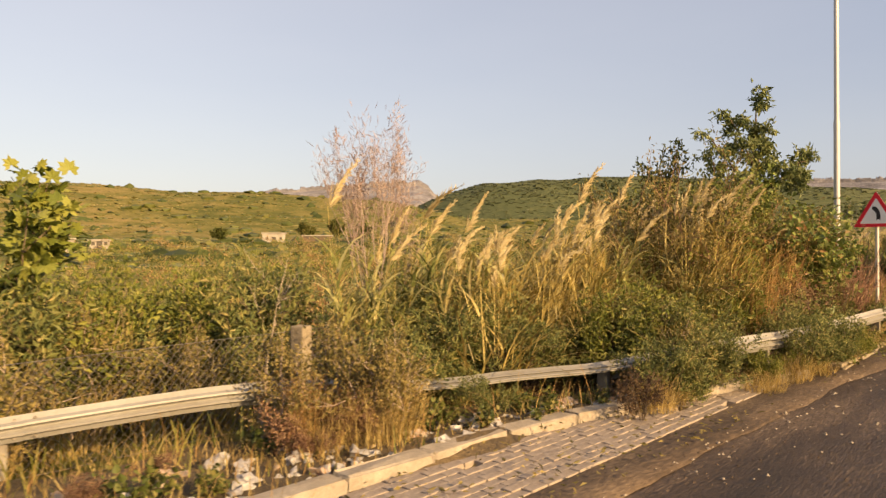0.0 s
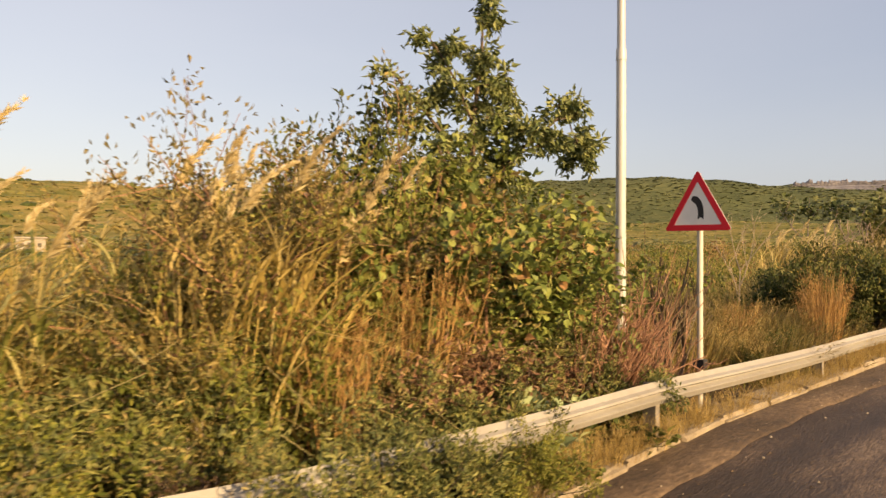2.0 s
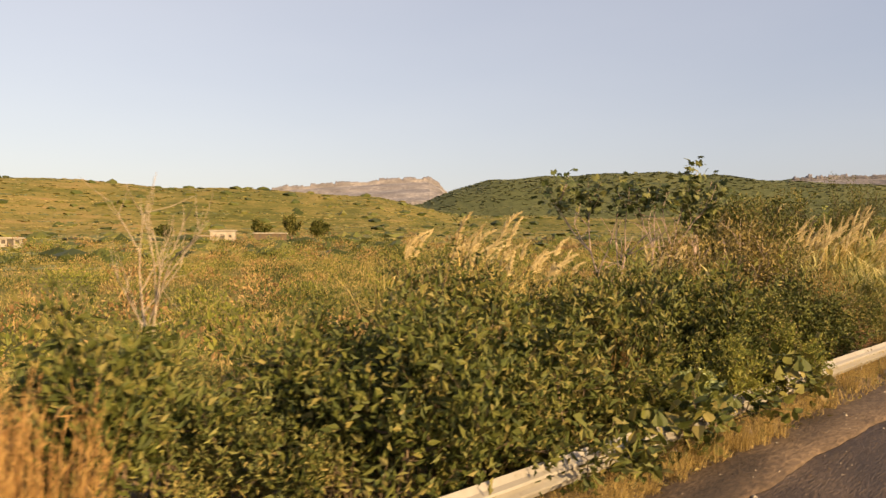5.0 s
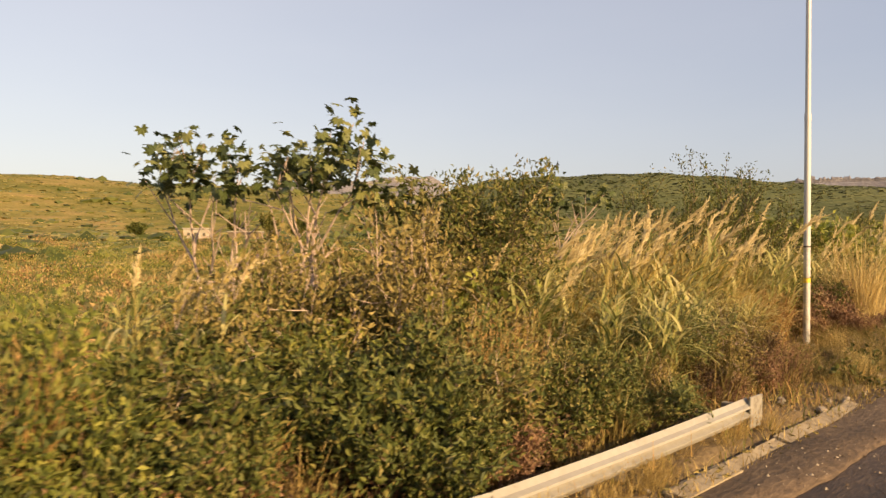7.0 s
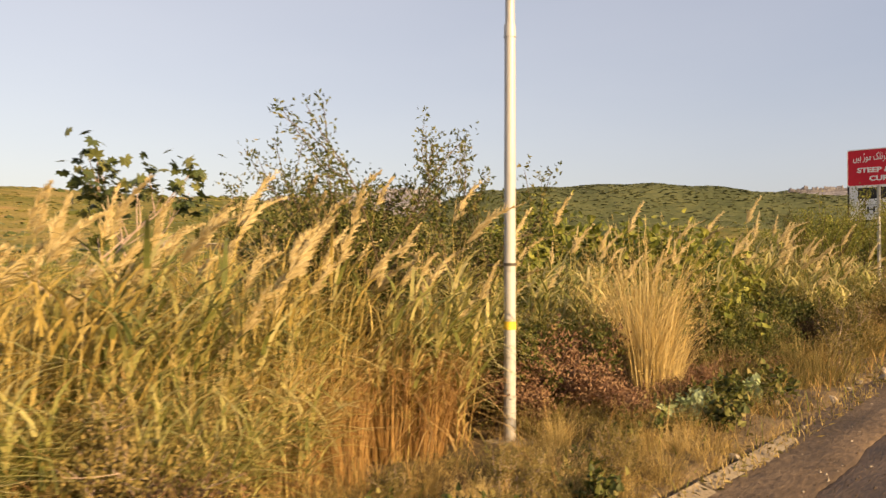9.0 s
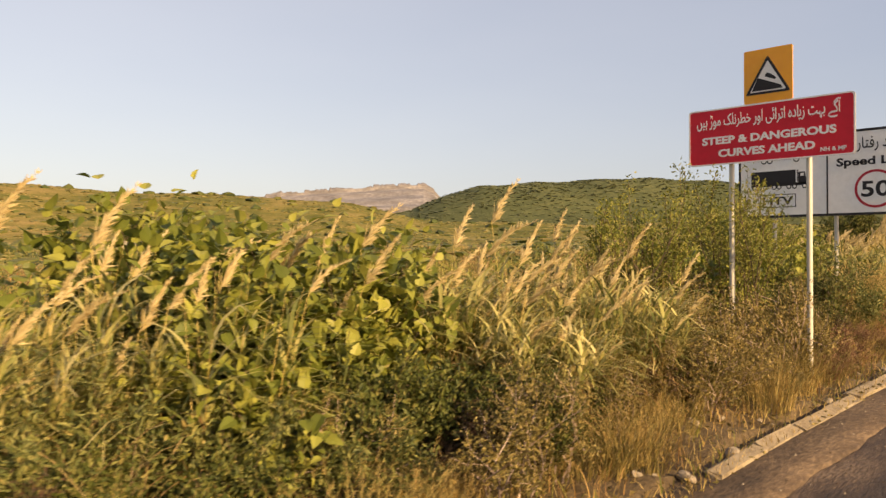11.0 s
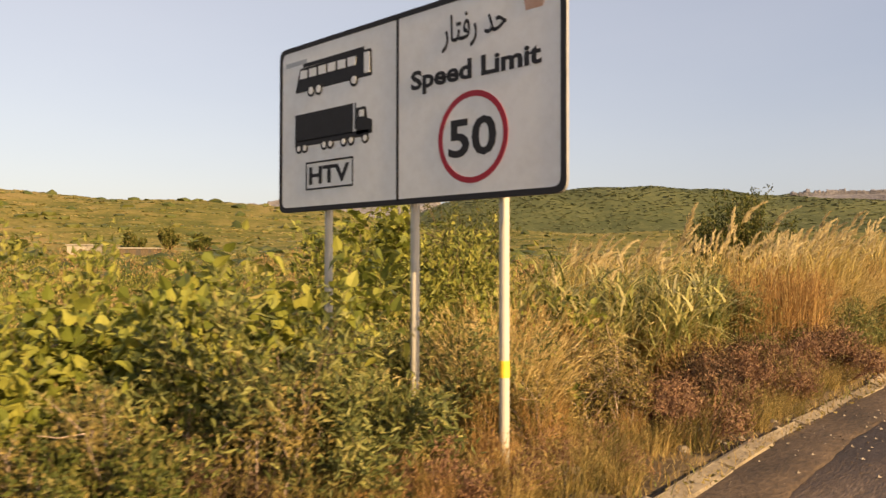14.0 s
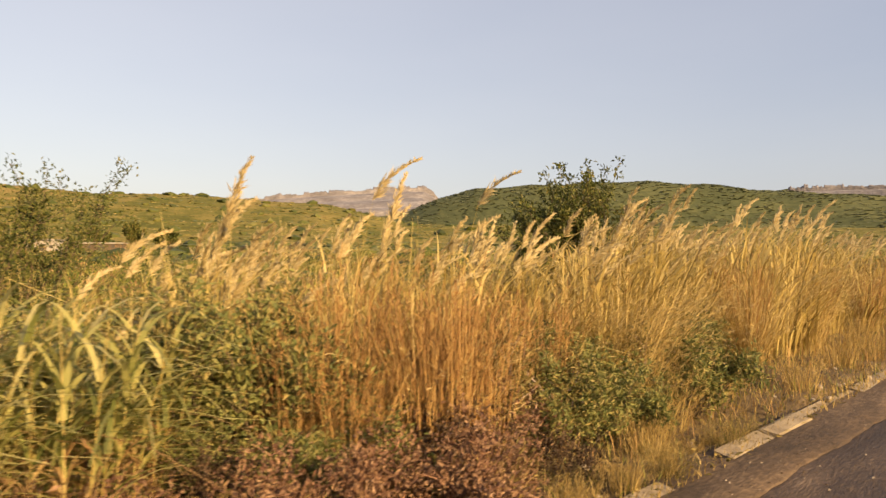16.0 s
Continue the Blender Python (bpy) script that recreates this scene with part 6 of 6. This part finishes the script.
def far_scrub(name, label, mat, n, seed, b0, b1, d0, d1, size, rows=0, tall=0.8):
    """Low clumps that roughen the hillsides and the skyline."""
    rng = np.random.default_rng(seed)
    b = np.radians(rng.uniform(b0, b1, n))
    d = np.exp(rng.uniform(math.log(d0), math.log(d1), n))
    if rows:
        # gathered on wavering lines that follow the slope
        step = (math.log(d1) - math.log(d0)) / rows
        line = np.round((np.log(d) - math.log(d0)) / step)
        d = np.exp(math.log(d0) + line * step + 0.35 * step * np.sin(b * 9 + line * 1.7)) + rng.normal(0, 0.6, n)
    x, y = 20 + d * np.sin(b), d * np.cos(b)
    z = land_z(x, y)
    r = size * rng.uniform(0.5, 1.4, n) * (0.7 + d / 900)
    bm = bmesh.new()
    bmesh.ops.create_icosphere(bm, subdivisions=1, radius=1.0)
    base = np.array([q.co[:] for q in bm.verts])
    tri = np.array([[q.index for q in f.verts] for f in bm.faces])
    bm.free()
    jit = 1 + rng.normal(0, 0.28, (n, len(base), 1))
    v = np.stack([x, y, z], -1)[:, None] + base[None] * jit * r[:, None, None] * np.array([1.5, 1.5, tall])
    f = tri[None] + (np.arange(n) * len(base))[:, None, None]
    tagged(np_part(name, (v.reshape(-1, 3), f.reshape(-1, 3)), mat), label, "scrub", kind="stuff")


field_bushes()
far_scrub("far_scrub", "distant olive scrub dotted over the hillsides", M["field"], 9000, 14, 9, 85, 130, 620, 0.7, tall=0.28)
far_scrub("hill_scrub", "green scrub covering the distant hill, distance haze in its colour", M["hazed_hill_green"], 14000, 16, 43, 86, 620, 1450, 1.0, tall=0.22)
far_scrub("hedge_row", "dark hedge rows along the terraced field edges", M["hazed_hill_green"], 3600, 19, 9, 62, 95, 420, 0.4, 14, tall=0.6)
far_scrub("dry_terrace_edge", "tan dry grass banks along the terraced fields", M["straw"], 4200, 20, 9, 62, 90, 400, 0.24, 11, tall=0.5)
far_scrub("slope_scrub", "dark green bushes along the field slopes", M["scrub"], 450, 17, 9, 60, 110, 460, 1.4)


# ---------------------------------------------------------------- the distance
def make_mesa(prof, dist0, seed, label):
    """A far table mountain: ledges step back towards a blocky rim."""
    rng = np.random.default_rng(seed)
    b0, b1 = prof[0][0], prof[-1][0]
    n, cols = 300, 14
    bs = np.linspace(b0, b1, n)
    rim = np.repeat(rng.normal(0, 1, n), rng.integers(2, 9, n))[:n] + 0.35 * rng.normal(0, 1, n)
    bay = np.cumsum(rng.normal(0, 1, n))
    bay -= np.convolve(np.pad(bay, 30, mode="edge"), np.ones(61) / 61, "valid")
    v = []
    for i, bi in enumerate(bs):
        top = float(np.interp(bi, [p[0] for p in prof], [p[1] for p in prof])) * dist0
        for k in range(cols):
            t = k / (cols - 1)
            ledge = t + 0.05 * math.sin(t * 25)
            d = dist0 - 700 * (1 - ledge) + 0.8 * bay[i] * (1 - t)
            v.append((20 + d * math.sin(math.radians(bi)), d * math.cos(math.radians(bi)), top * (0.45 + 0.55 * t) + (3.6 * rim[i] if k == cols - 1 else 1.2 * rim[i] if k == cols - 2 else 0) - (90 if k == 0 else 0)))
    ob = new("backdrop", mesh_of("backdrop", np.array(v), grid_faces(1, n, cols), M["hazed_rock"], True))
    tagged(ob, label, "mountain", kind="structure")


make_mesa([(26, 0.05), (30.5, 0.064), (32.5, 0.072), (35, 0.079), (37.5, 0.083), (39.5, 0.0855), (41.5, 0.088), (44, 0.091), (45.5, 0.0915), (46.3, 0.084), (46.9, 0.072), (48.5, 0.05)], 3200, 15, "hazy pinkish-grey rocky table mountain on the horizon")
make_mesa([(70.2, 0.06), (70.8, 0.0805), (72, 0.0825), (74, 0.083), (76.5, 0.082), (79, 0.081), (83, 0.075), (86, 0.06)], 2200, 18, "second hazy table ridge beyond the green hill")


def make_house(x, y, w, dpt, h, turn, label, mat="plaster"):
    z = float(land_z(x, y)) - 0.7
    th = thing("house", pose(x, y, z, 0, 0, turn), label, "house", "field houses")
    t = 0.25
    for lo, hi in (((-w / 2, -dpt / 2, 0), (w / 2, -dpt / 2 + t, h)), ((-w / 2, dpt / 2 - t, 0), (w / 2, dpt / 2, h)), ((-w / 2, -dpt / 2 + t, 0), (-w / 2 + t, dpt / 2 - t, h)), ((w / 2 - t, -dpt / 2 + t, 0), (w / 2, dpt / 2 - t, h))):
        part("wall", box_bm(lo, hi), M[mat], th)
    part("roof", box_bm((-w / 2 - 0.3, -dpt / 2 - 0.3, h), (w / 2 + 0.3, dpt / 2 + 0.3, h + 0.25), 0.03), M["plaster"], th, "flat concrete roof")
    part("door", box_bm((-0.5, -dpt / 2 - 0.04, 0), (0.5, -dpt / 2 - 0.003, 2.1)), M["dark_opening"], th)
    for s in (-1, 1):
        part("window", box_bm((s * w * 0.3 - 0.3, -dpt / 2 - 0.04, 1.35), (s * w * 0.3 + 0.3, -dpt / 2 - 0.003, 2.0)), M["dark_opening"], th)


make_house(114.1, 162.2, 5.6, 4.5, 2.9, -35, "small white plastered flat-roofed house in the fields")
make_house(123.2, 156.3, 7.5, 4.0, 2.2, -38, "long low dark timber shed in the fields", "bark")
make_house(53.9, 140.2, 4.4, 3.6, 2.8, -20, "small white plastered hut among scrub")
make_house(63.7, 147.1, 3.6, 3.0, 2.2, -22, "tiny pale plastered hut among scrub")
for x, y, h, sd in ((129.5, 156.5, 5.4, 71), (125.0, 163.0, 4.6, 72), (104.0, 171.0, 3.6, 73), (133.5, 151.0, 4.0, 74)):
    leafy_bush("field_tree", "dark rounded tree beside the field houses", x, y, h, 0.9 * h, 0.55, M["scrub"], sd, 9, 10, group="field trees", lw=0.7)


# ---------------------------------------------------------------- kerb, paving, stones and rubbish
def make_kerb():
    th = thing("kerb", Matrix(), "sun-bleached concrete kerb edging with worn stones", "kerb", kind="structure")
    rng = random.Random(17)
    xs, x = [], 10.5
    while x < 86:
        ln = rng.uniform(0.85, 1.0)
        gone = 21.5 < x < 30.2 or 33.8 < x < 35.2 or 39.2 < x < 45.3 or (x > 59.5 and rng.random() < (0.4 if x < 64 else 0.08))
        if not gone:
            xs.append((x, ln))
        x += ln + 0.008
    base = {}
    for i in range(8):
        r = np.random.default_rng(200 + i % 4)
        bm = box_bm((0, 0, -0.2), (1, 0.16, 0.1), 0.018)
        if i > 3:      # battered stones of the later stretch
            for v in bm.verts:
                if v.co.z > 0:
                    v.co.z += 0.3 * (v.co.y - 0.12)
                    v.co.y += 0.035 * max(0.0, 1 - v.co.y / 0.06)
        for v in bm.verts:
            v.co += Vector(r.normal(0, 0.007, 3))
        me = bpy.data.meshes.new("kerb_stone")
        bm.to_mesh(me)
        bm.free()
        me.materials.append(M["kerb"])
        base[i] = me
    for k, (x, ln) in enumerate(xs):
        ob = new("kerb_stone", base[k % 4 + (4 if x > 25 else 0)])
        ob.parent = th
        y0, y1 = float(kerb_y(x)), float(kerb_y(x + ln))
        low = 0.02 if x < 21 else 0.05 if x < 40 else 0.045 if x > 56 else 0.03
        wide = 2.0 if x < 18 else 1.6 if x < 21 else 1.4 if x < 40 else 1.05 if x < 49 else 1.4
        loose = 1.0 if x < 21 or x > 57 else 0.3
        ob.matrix_basis = pose(x, y0 + loose * rng.uniform(-0.025, 0.025), float(road_z(x)) - low + loose * rng.uniform(-0.02, 0.012), loose * rng.uniform(-4, 4), -math.degrees(math.atan(0.0222)), math.degrees(math.atan2(y1 - y0, ln))) @ Matrix.Diagonal((ln, wide, 1, 1))


def make_paving():
    th = thing("paved_edge", Matrix(), "pale concrete paver strip in running rows beside the road", "paving", kind="structure")
    me = bpy.data.meshes.new("paver")
    bm = box_bm((0, 0, -0.05), (0.19, 0.09, 0.02), 0.006)
    bm.to_mesh(me)
    bm.free()
    me.materials.append(M["paver"])
    rng = random.Random(19)
    for r in range(11):
        y = 3.1 + r * 0.098
        x = 3.3 + 0.1 * (r % 2)
        while x < 9.6 and y < PAVED_TO(x) - 0.06:
            if not (x > 8.8 and rng.random() < 0.4) and rng.random() > 0.02:
                ob = new("paver", me)
                ob.parent = th
                ob.matrix_basis = pose(x, y + 0.004 * math.sin(x * 5), float(road_z(x)) + 0.012 + rng.uniform(-0.006, 0.006), rng.uniform(-2, 2), -1.27, rng.uniform(-2, 2))
            x += 0.198
    x = 0.8
    while x < 8.9:
        ln = rng.uniform(0.8, 0.95)
        bm = box_bm((0, 0, -0.12), (ln, 0.2, 0.09), 0.02)
        for q in bm.verts:
            q.co += Vector((rng.uniform(-0.01, 0.01), rng.uniform(-0.01, 0.01), rng.uniform(-0.012, 0.012)))
        ob = part("back_kerb_stone", bm, M["stone"], th)
        y0, y1 = float(PAVED_TO(x)), float(PAVED_TO(x + ln))
        ob.matrix_basis = pose(x, y0 + 0.02, float(road_z(x)) + 0.03, rng.uniform(-3, 3), -1.3, math.degrees(math.atan2(y1 - y0, ln)) + rng.uniform(-2, 2))
        x += ln + 0.03


def make_stones():
    rng = random.Random(23)
    base = []
    for i in range(5):
        r = np.random.default_rng(300 + i)
        bm = bmesh.new()
        bmesh.ops.create_icosphere(bm, subdivisions=2, radius=1.0)
        for v in bm.verts:
            v.co = v.co * (1 + 0.25 * noise.noise(v.co * 1.3 + Vector((i * 7.1, 0, 0)))) + Vector(r.normal(0, 0.03, 3))
            v.co.z *= 0.65
        me = bpy.data.meshes.new("stone")
        bm.to_mesh(me)
        bm.free()
        me.materials.append(M["stone"])
        base.append(me)
    for k in range(200):
        x = rng.uniform(10, 70)
        y = float(kerb_y(x)) + 0.16 + abs(rng.gauss(0, 0.35))
        s = rng.choice((0.02, 0.03, 0.035, 0.045, 0.06))
        ob = new("stone", base[k % 5])
        ob.matrix_basis = pose(x, y, float(verge_z(x, y)) + s * 0.3, rng.uniform(0, 40), rng.uniform(0, 40), rng.uniform(0, 360)) @ Matrix.Diagonal((s, s * rng.uniform(0.7, 1.3), s, 1))
        tagged(ob, "small pale stone lying beside the kerb", "stone", "verge stones")
    for x, y, s in ((55.4, 3.15, 0.13), (53.5, 2.9, 0.1)):
        ob = new("boulder", base[1])
        ob.matrix_basis = pose(x, y, float(verge_z(x, y)) + s * 0.4, 0, 0, 30) @ Matrix.Diagonal((s, s, s * 1.3, 1))
        tagged(ob, "pale rounded boulder among dry weeds", "stone", "verge boulders")


def make_grit(name, label, mat, seed, n, reach, small, large):
    """Loose grit and crumbs swept along the road's edge."""
    rng = np.random.default_rng(seed)
    x = rng.uniform(2, 72, n)
    off = rng.exponential(reach, n)
    y = kerb_y(x) - 0.02 - off
    keep = (y > -1.5) & (rng.uniform(0, 1, n) < 0.35 + 0.65 * (np.sin(x * 0.9 + 1.5 * np.sin(x * 0.31)) > -0.1))
    x, y = x[keep], y[keep]
    n = len(x)
    base = np.array([(1, 0, 0), (0, 1, 0), (-1, 0, 0), (0, -1, 0), (0, 0, 0.8)], float)
    tri = np.array([(0, 1, 4), (1, 2, 4), (2, 3, 4), (3, 0, 4)])
    s = small + large * rng.uniform(0, 1, n) ** 2
    p = np.stack([x, y, road_z(x) - 0.0006 * y * y + 0.006 + 0.02 * (off[keep] < 0.4)], -1)[:, None] + base[None] * s[:, None, None] * (1 + rng.normal(0, 0.3, (n, 5, 1)))
    f = tri[None] + (np.arange(n) * 5)[:, None, None]
    tagged(np_part(name, (p.reshape(-1, 3), f.reshape(-1, 3)), mat), label, "grit", kind="stuff")


def make_bare_patch():
    """A worn slab of pale hardened earth among the grass."""
    rng = random.Random(31)
    ring = []
    for i in range(18):
        a = 2 * math.pi * i / 18
        ring.append((1.15 * math.cos(a) * rng.uniform(0.8, 1.1), 0.6 * math.sin(a) * rng.uniform(0.8, 1.1)))
    bm = plate_bm(ring, -0.15, 0.05, 0.02)
    ob = part("bare_earth_slab", bm, M["dust"])
    ob.matrix_basis = pose(15.2, 5.55, float(verge_z(15.2, 5.55)) + 0.04, 0, 0, 35)
    tagged(ob, "pale bare patch of hardened earth among dry grass", "bare earth")


def make_rubbish():
    """Crumpled bags, sheets and cartons thrown down before the bent barrier."""
    rng = random.Random(29)
    for k in range(190):
        x, y = rng.uniform(1.2, 7.6), 0
        y = rng.uniform(4.2, 5.5 if x < 5 else 5.0 - 0.45 * (x - 5.0)) if x < 6.6 else rng.uniform(3.95, 4.15)
        r = np.random.default_rng(400 + k)
        s = rng.uniform(0.02, 0.06) if k % 5 else rng.uniform(0.06, 0.1)
        bm = bmesh.new()
        bmesh.ops.create_icosphere(bm, subdivisions=2, radius=1.0)
        for v in bm.verts:
            v.co = v.co * (1 + 1.3 * noise.noise(v.co * 1.9 + Vector((k * 3.3, 1, 0))) + 0.5 * noise.noise(v.co * 5.0 + Vector((k * 1.7, 4, 0))))
            v.co.z = v.co.z * 0.6
        ob = part("plastic_bag", bm, M["litter_white"] if k % 3 else M["litter_colour"])
        ob.matrix_basis = pose(x, y, float(verge_z(x, y)) + s * 0.22, rng.uniform(-15, 15), rng.uniform(-15, 15), rng.uniform(0, 360)) @ Matrix.Diagonal((s, s * rng.uniform(0.5, 1.2), s, 1))
        tagged(ob, "crumpled white plastic bag thrown on the verge" if k % 3 else "crumpled coloured wrapper thrown on the verge", "rubbish", "rubbish")


def make_marker(x, y, h, label):
    z = float(verge_z(x, y))
    ob = part("marker_post", box_bm((-0.08, -0.08, -0.2), (0.08, 0.08, h), 0.015), M["kerb"])
    ob.matrix_basis = pose(x, y, z, 2, -2, 15)
    tagged(ob, label, "post", "marker posts")


def make_fence(x0, y0, x1, y1, h, posts):
    """Chain-link wire between old concrete posts: two families of slanting wires."""
    th = thing("wire_fence", Matrix(), "rusty chain-link wire fence half buried in weeds", "fence", "wire fences")
    ln = math.hypot(x1 - x0, y1 - y0)
    z0 = float(verge_z(x0, y0))

    def at(s, z):
        return (x0 + (x1 - x0) * s / ln, y0 + (y1 - y0) * s / ln, z0 + (road_z(x1) - road_z(x0)) * s / ln + z)

    wires, gap = [], 0.085
    for k in range(int(-h / gap), int(ln / gap)):
        s = k * gap
        a, c = max(s, 0.0), min(s + h, ln)
        if c > a:
            wires.append([(at(a, a - s), 0.0028), (at(c, c - s), 0.0028)])
            wires.append([(at(a, h - (a - s)), 0.0028), (at(c, h - (c - s)), 0.0028)])
    for z in (0.02, h):
        wires.append([(at(0, z), 0.004), (at(ln, z), 0.004)])
    np_part("wire_mesh", tubes(wires, 3), M["wire"], th)
    for s in posts:
        p = part("fence_post", box_bm((-0.04, -0.04, -0.3), (0.04, 0.04, h + 0.04), 0.012), M["bark"], th)
        p.matrix_basis = pose(*at(s, 0), 1.5, -1, 12)


make_fence(0.5, 6.75, 6.2, 6.55, 0.95, (0.2,))
make_fence(14.2, 4.15, 15.5, 4.07, 0.7, (0.05,))
make_marker(4.9, 6.5, 1.05, "weathered concrete fence post behind the barrier")
make_marker(12.5, 3.95, 1.05, "grey concrete fence post overgrown with creeper")
make_marker(16.05, 4.55, 0.6, "short pale concrete marker post in dry grass")
make_bare_patch()
make_grit("road_grit", "loose brown grit along the road edge", M["gutter"], 41, 6000, 0.5, 0.003, 0.012)
make_grit("pale_grit", "pale stone crumbs scattered over the road edge", M["stone"], 43, 2600, 0.45, 0.004, 0.016)
make_rubbish()
make_stones()
make_kerb()
make_paving()
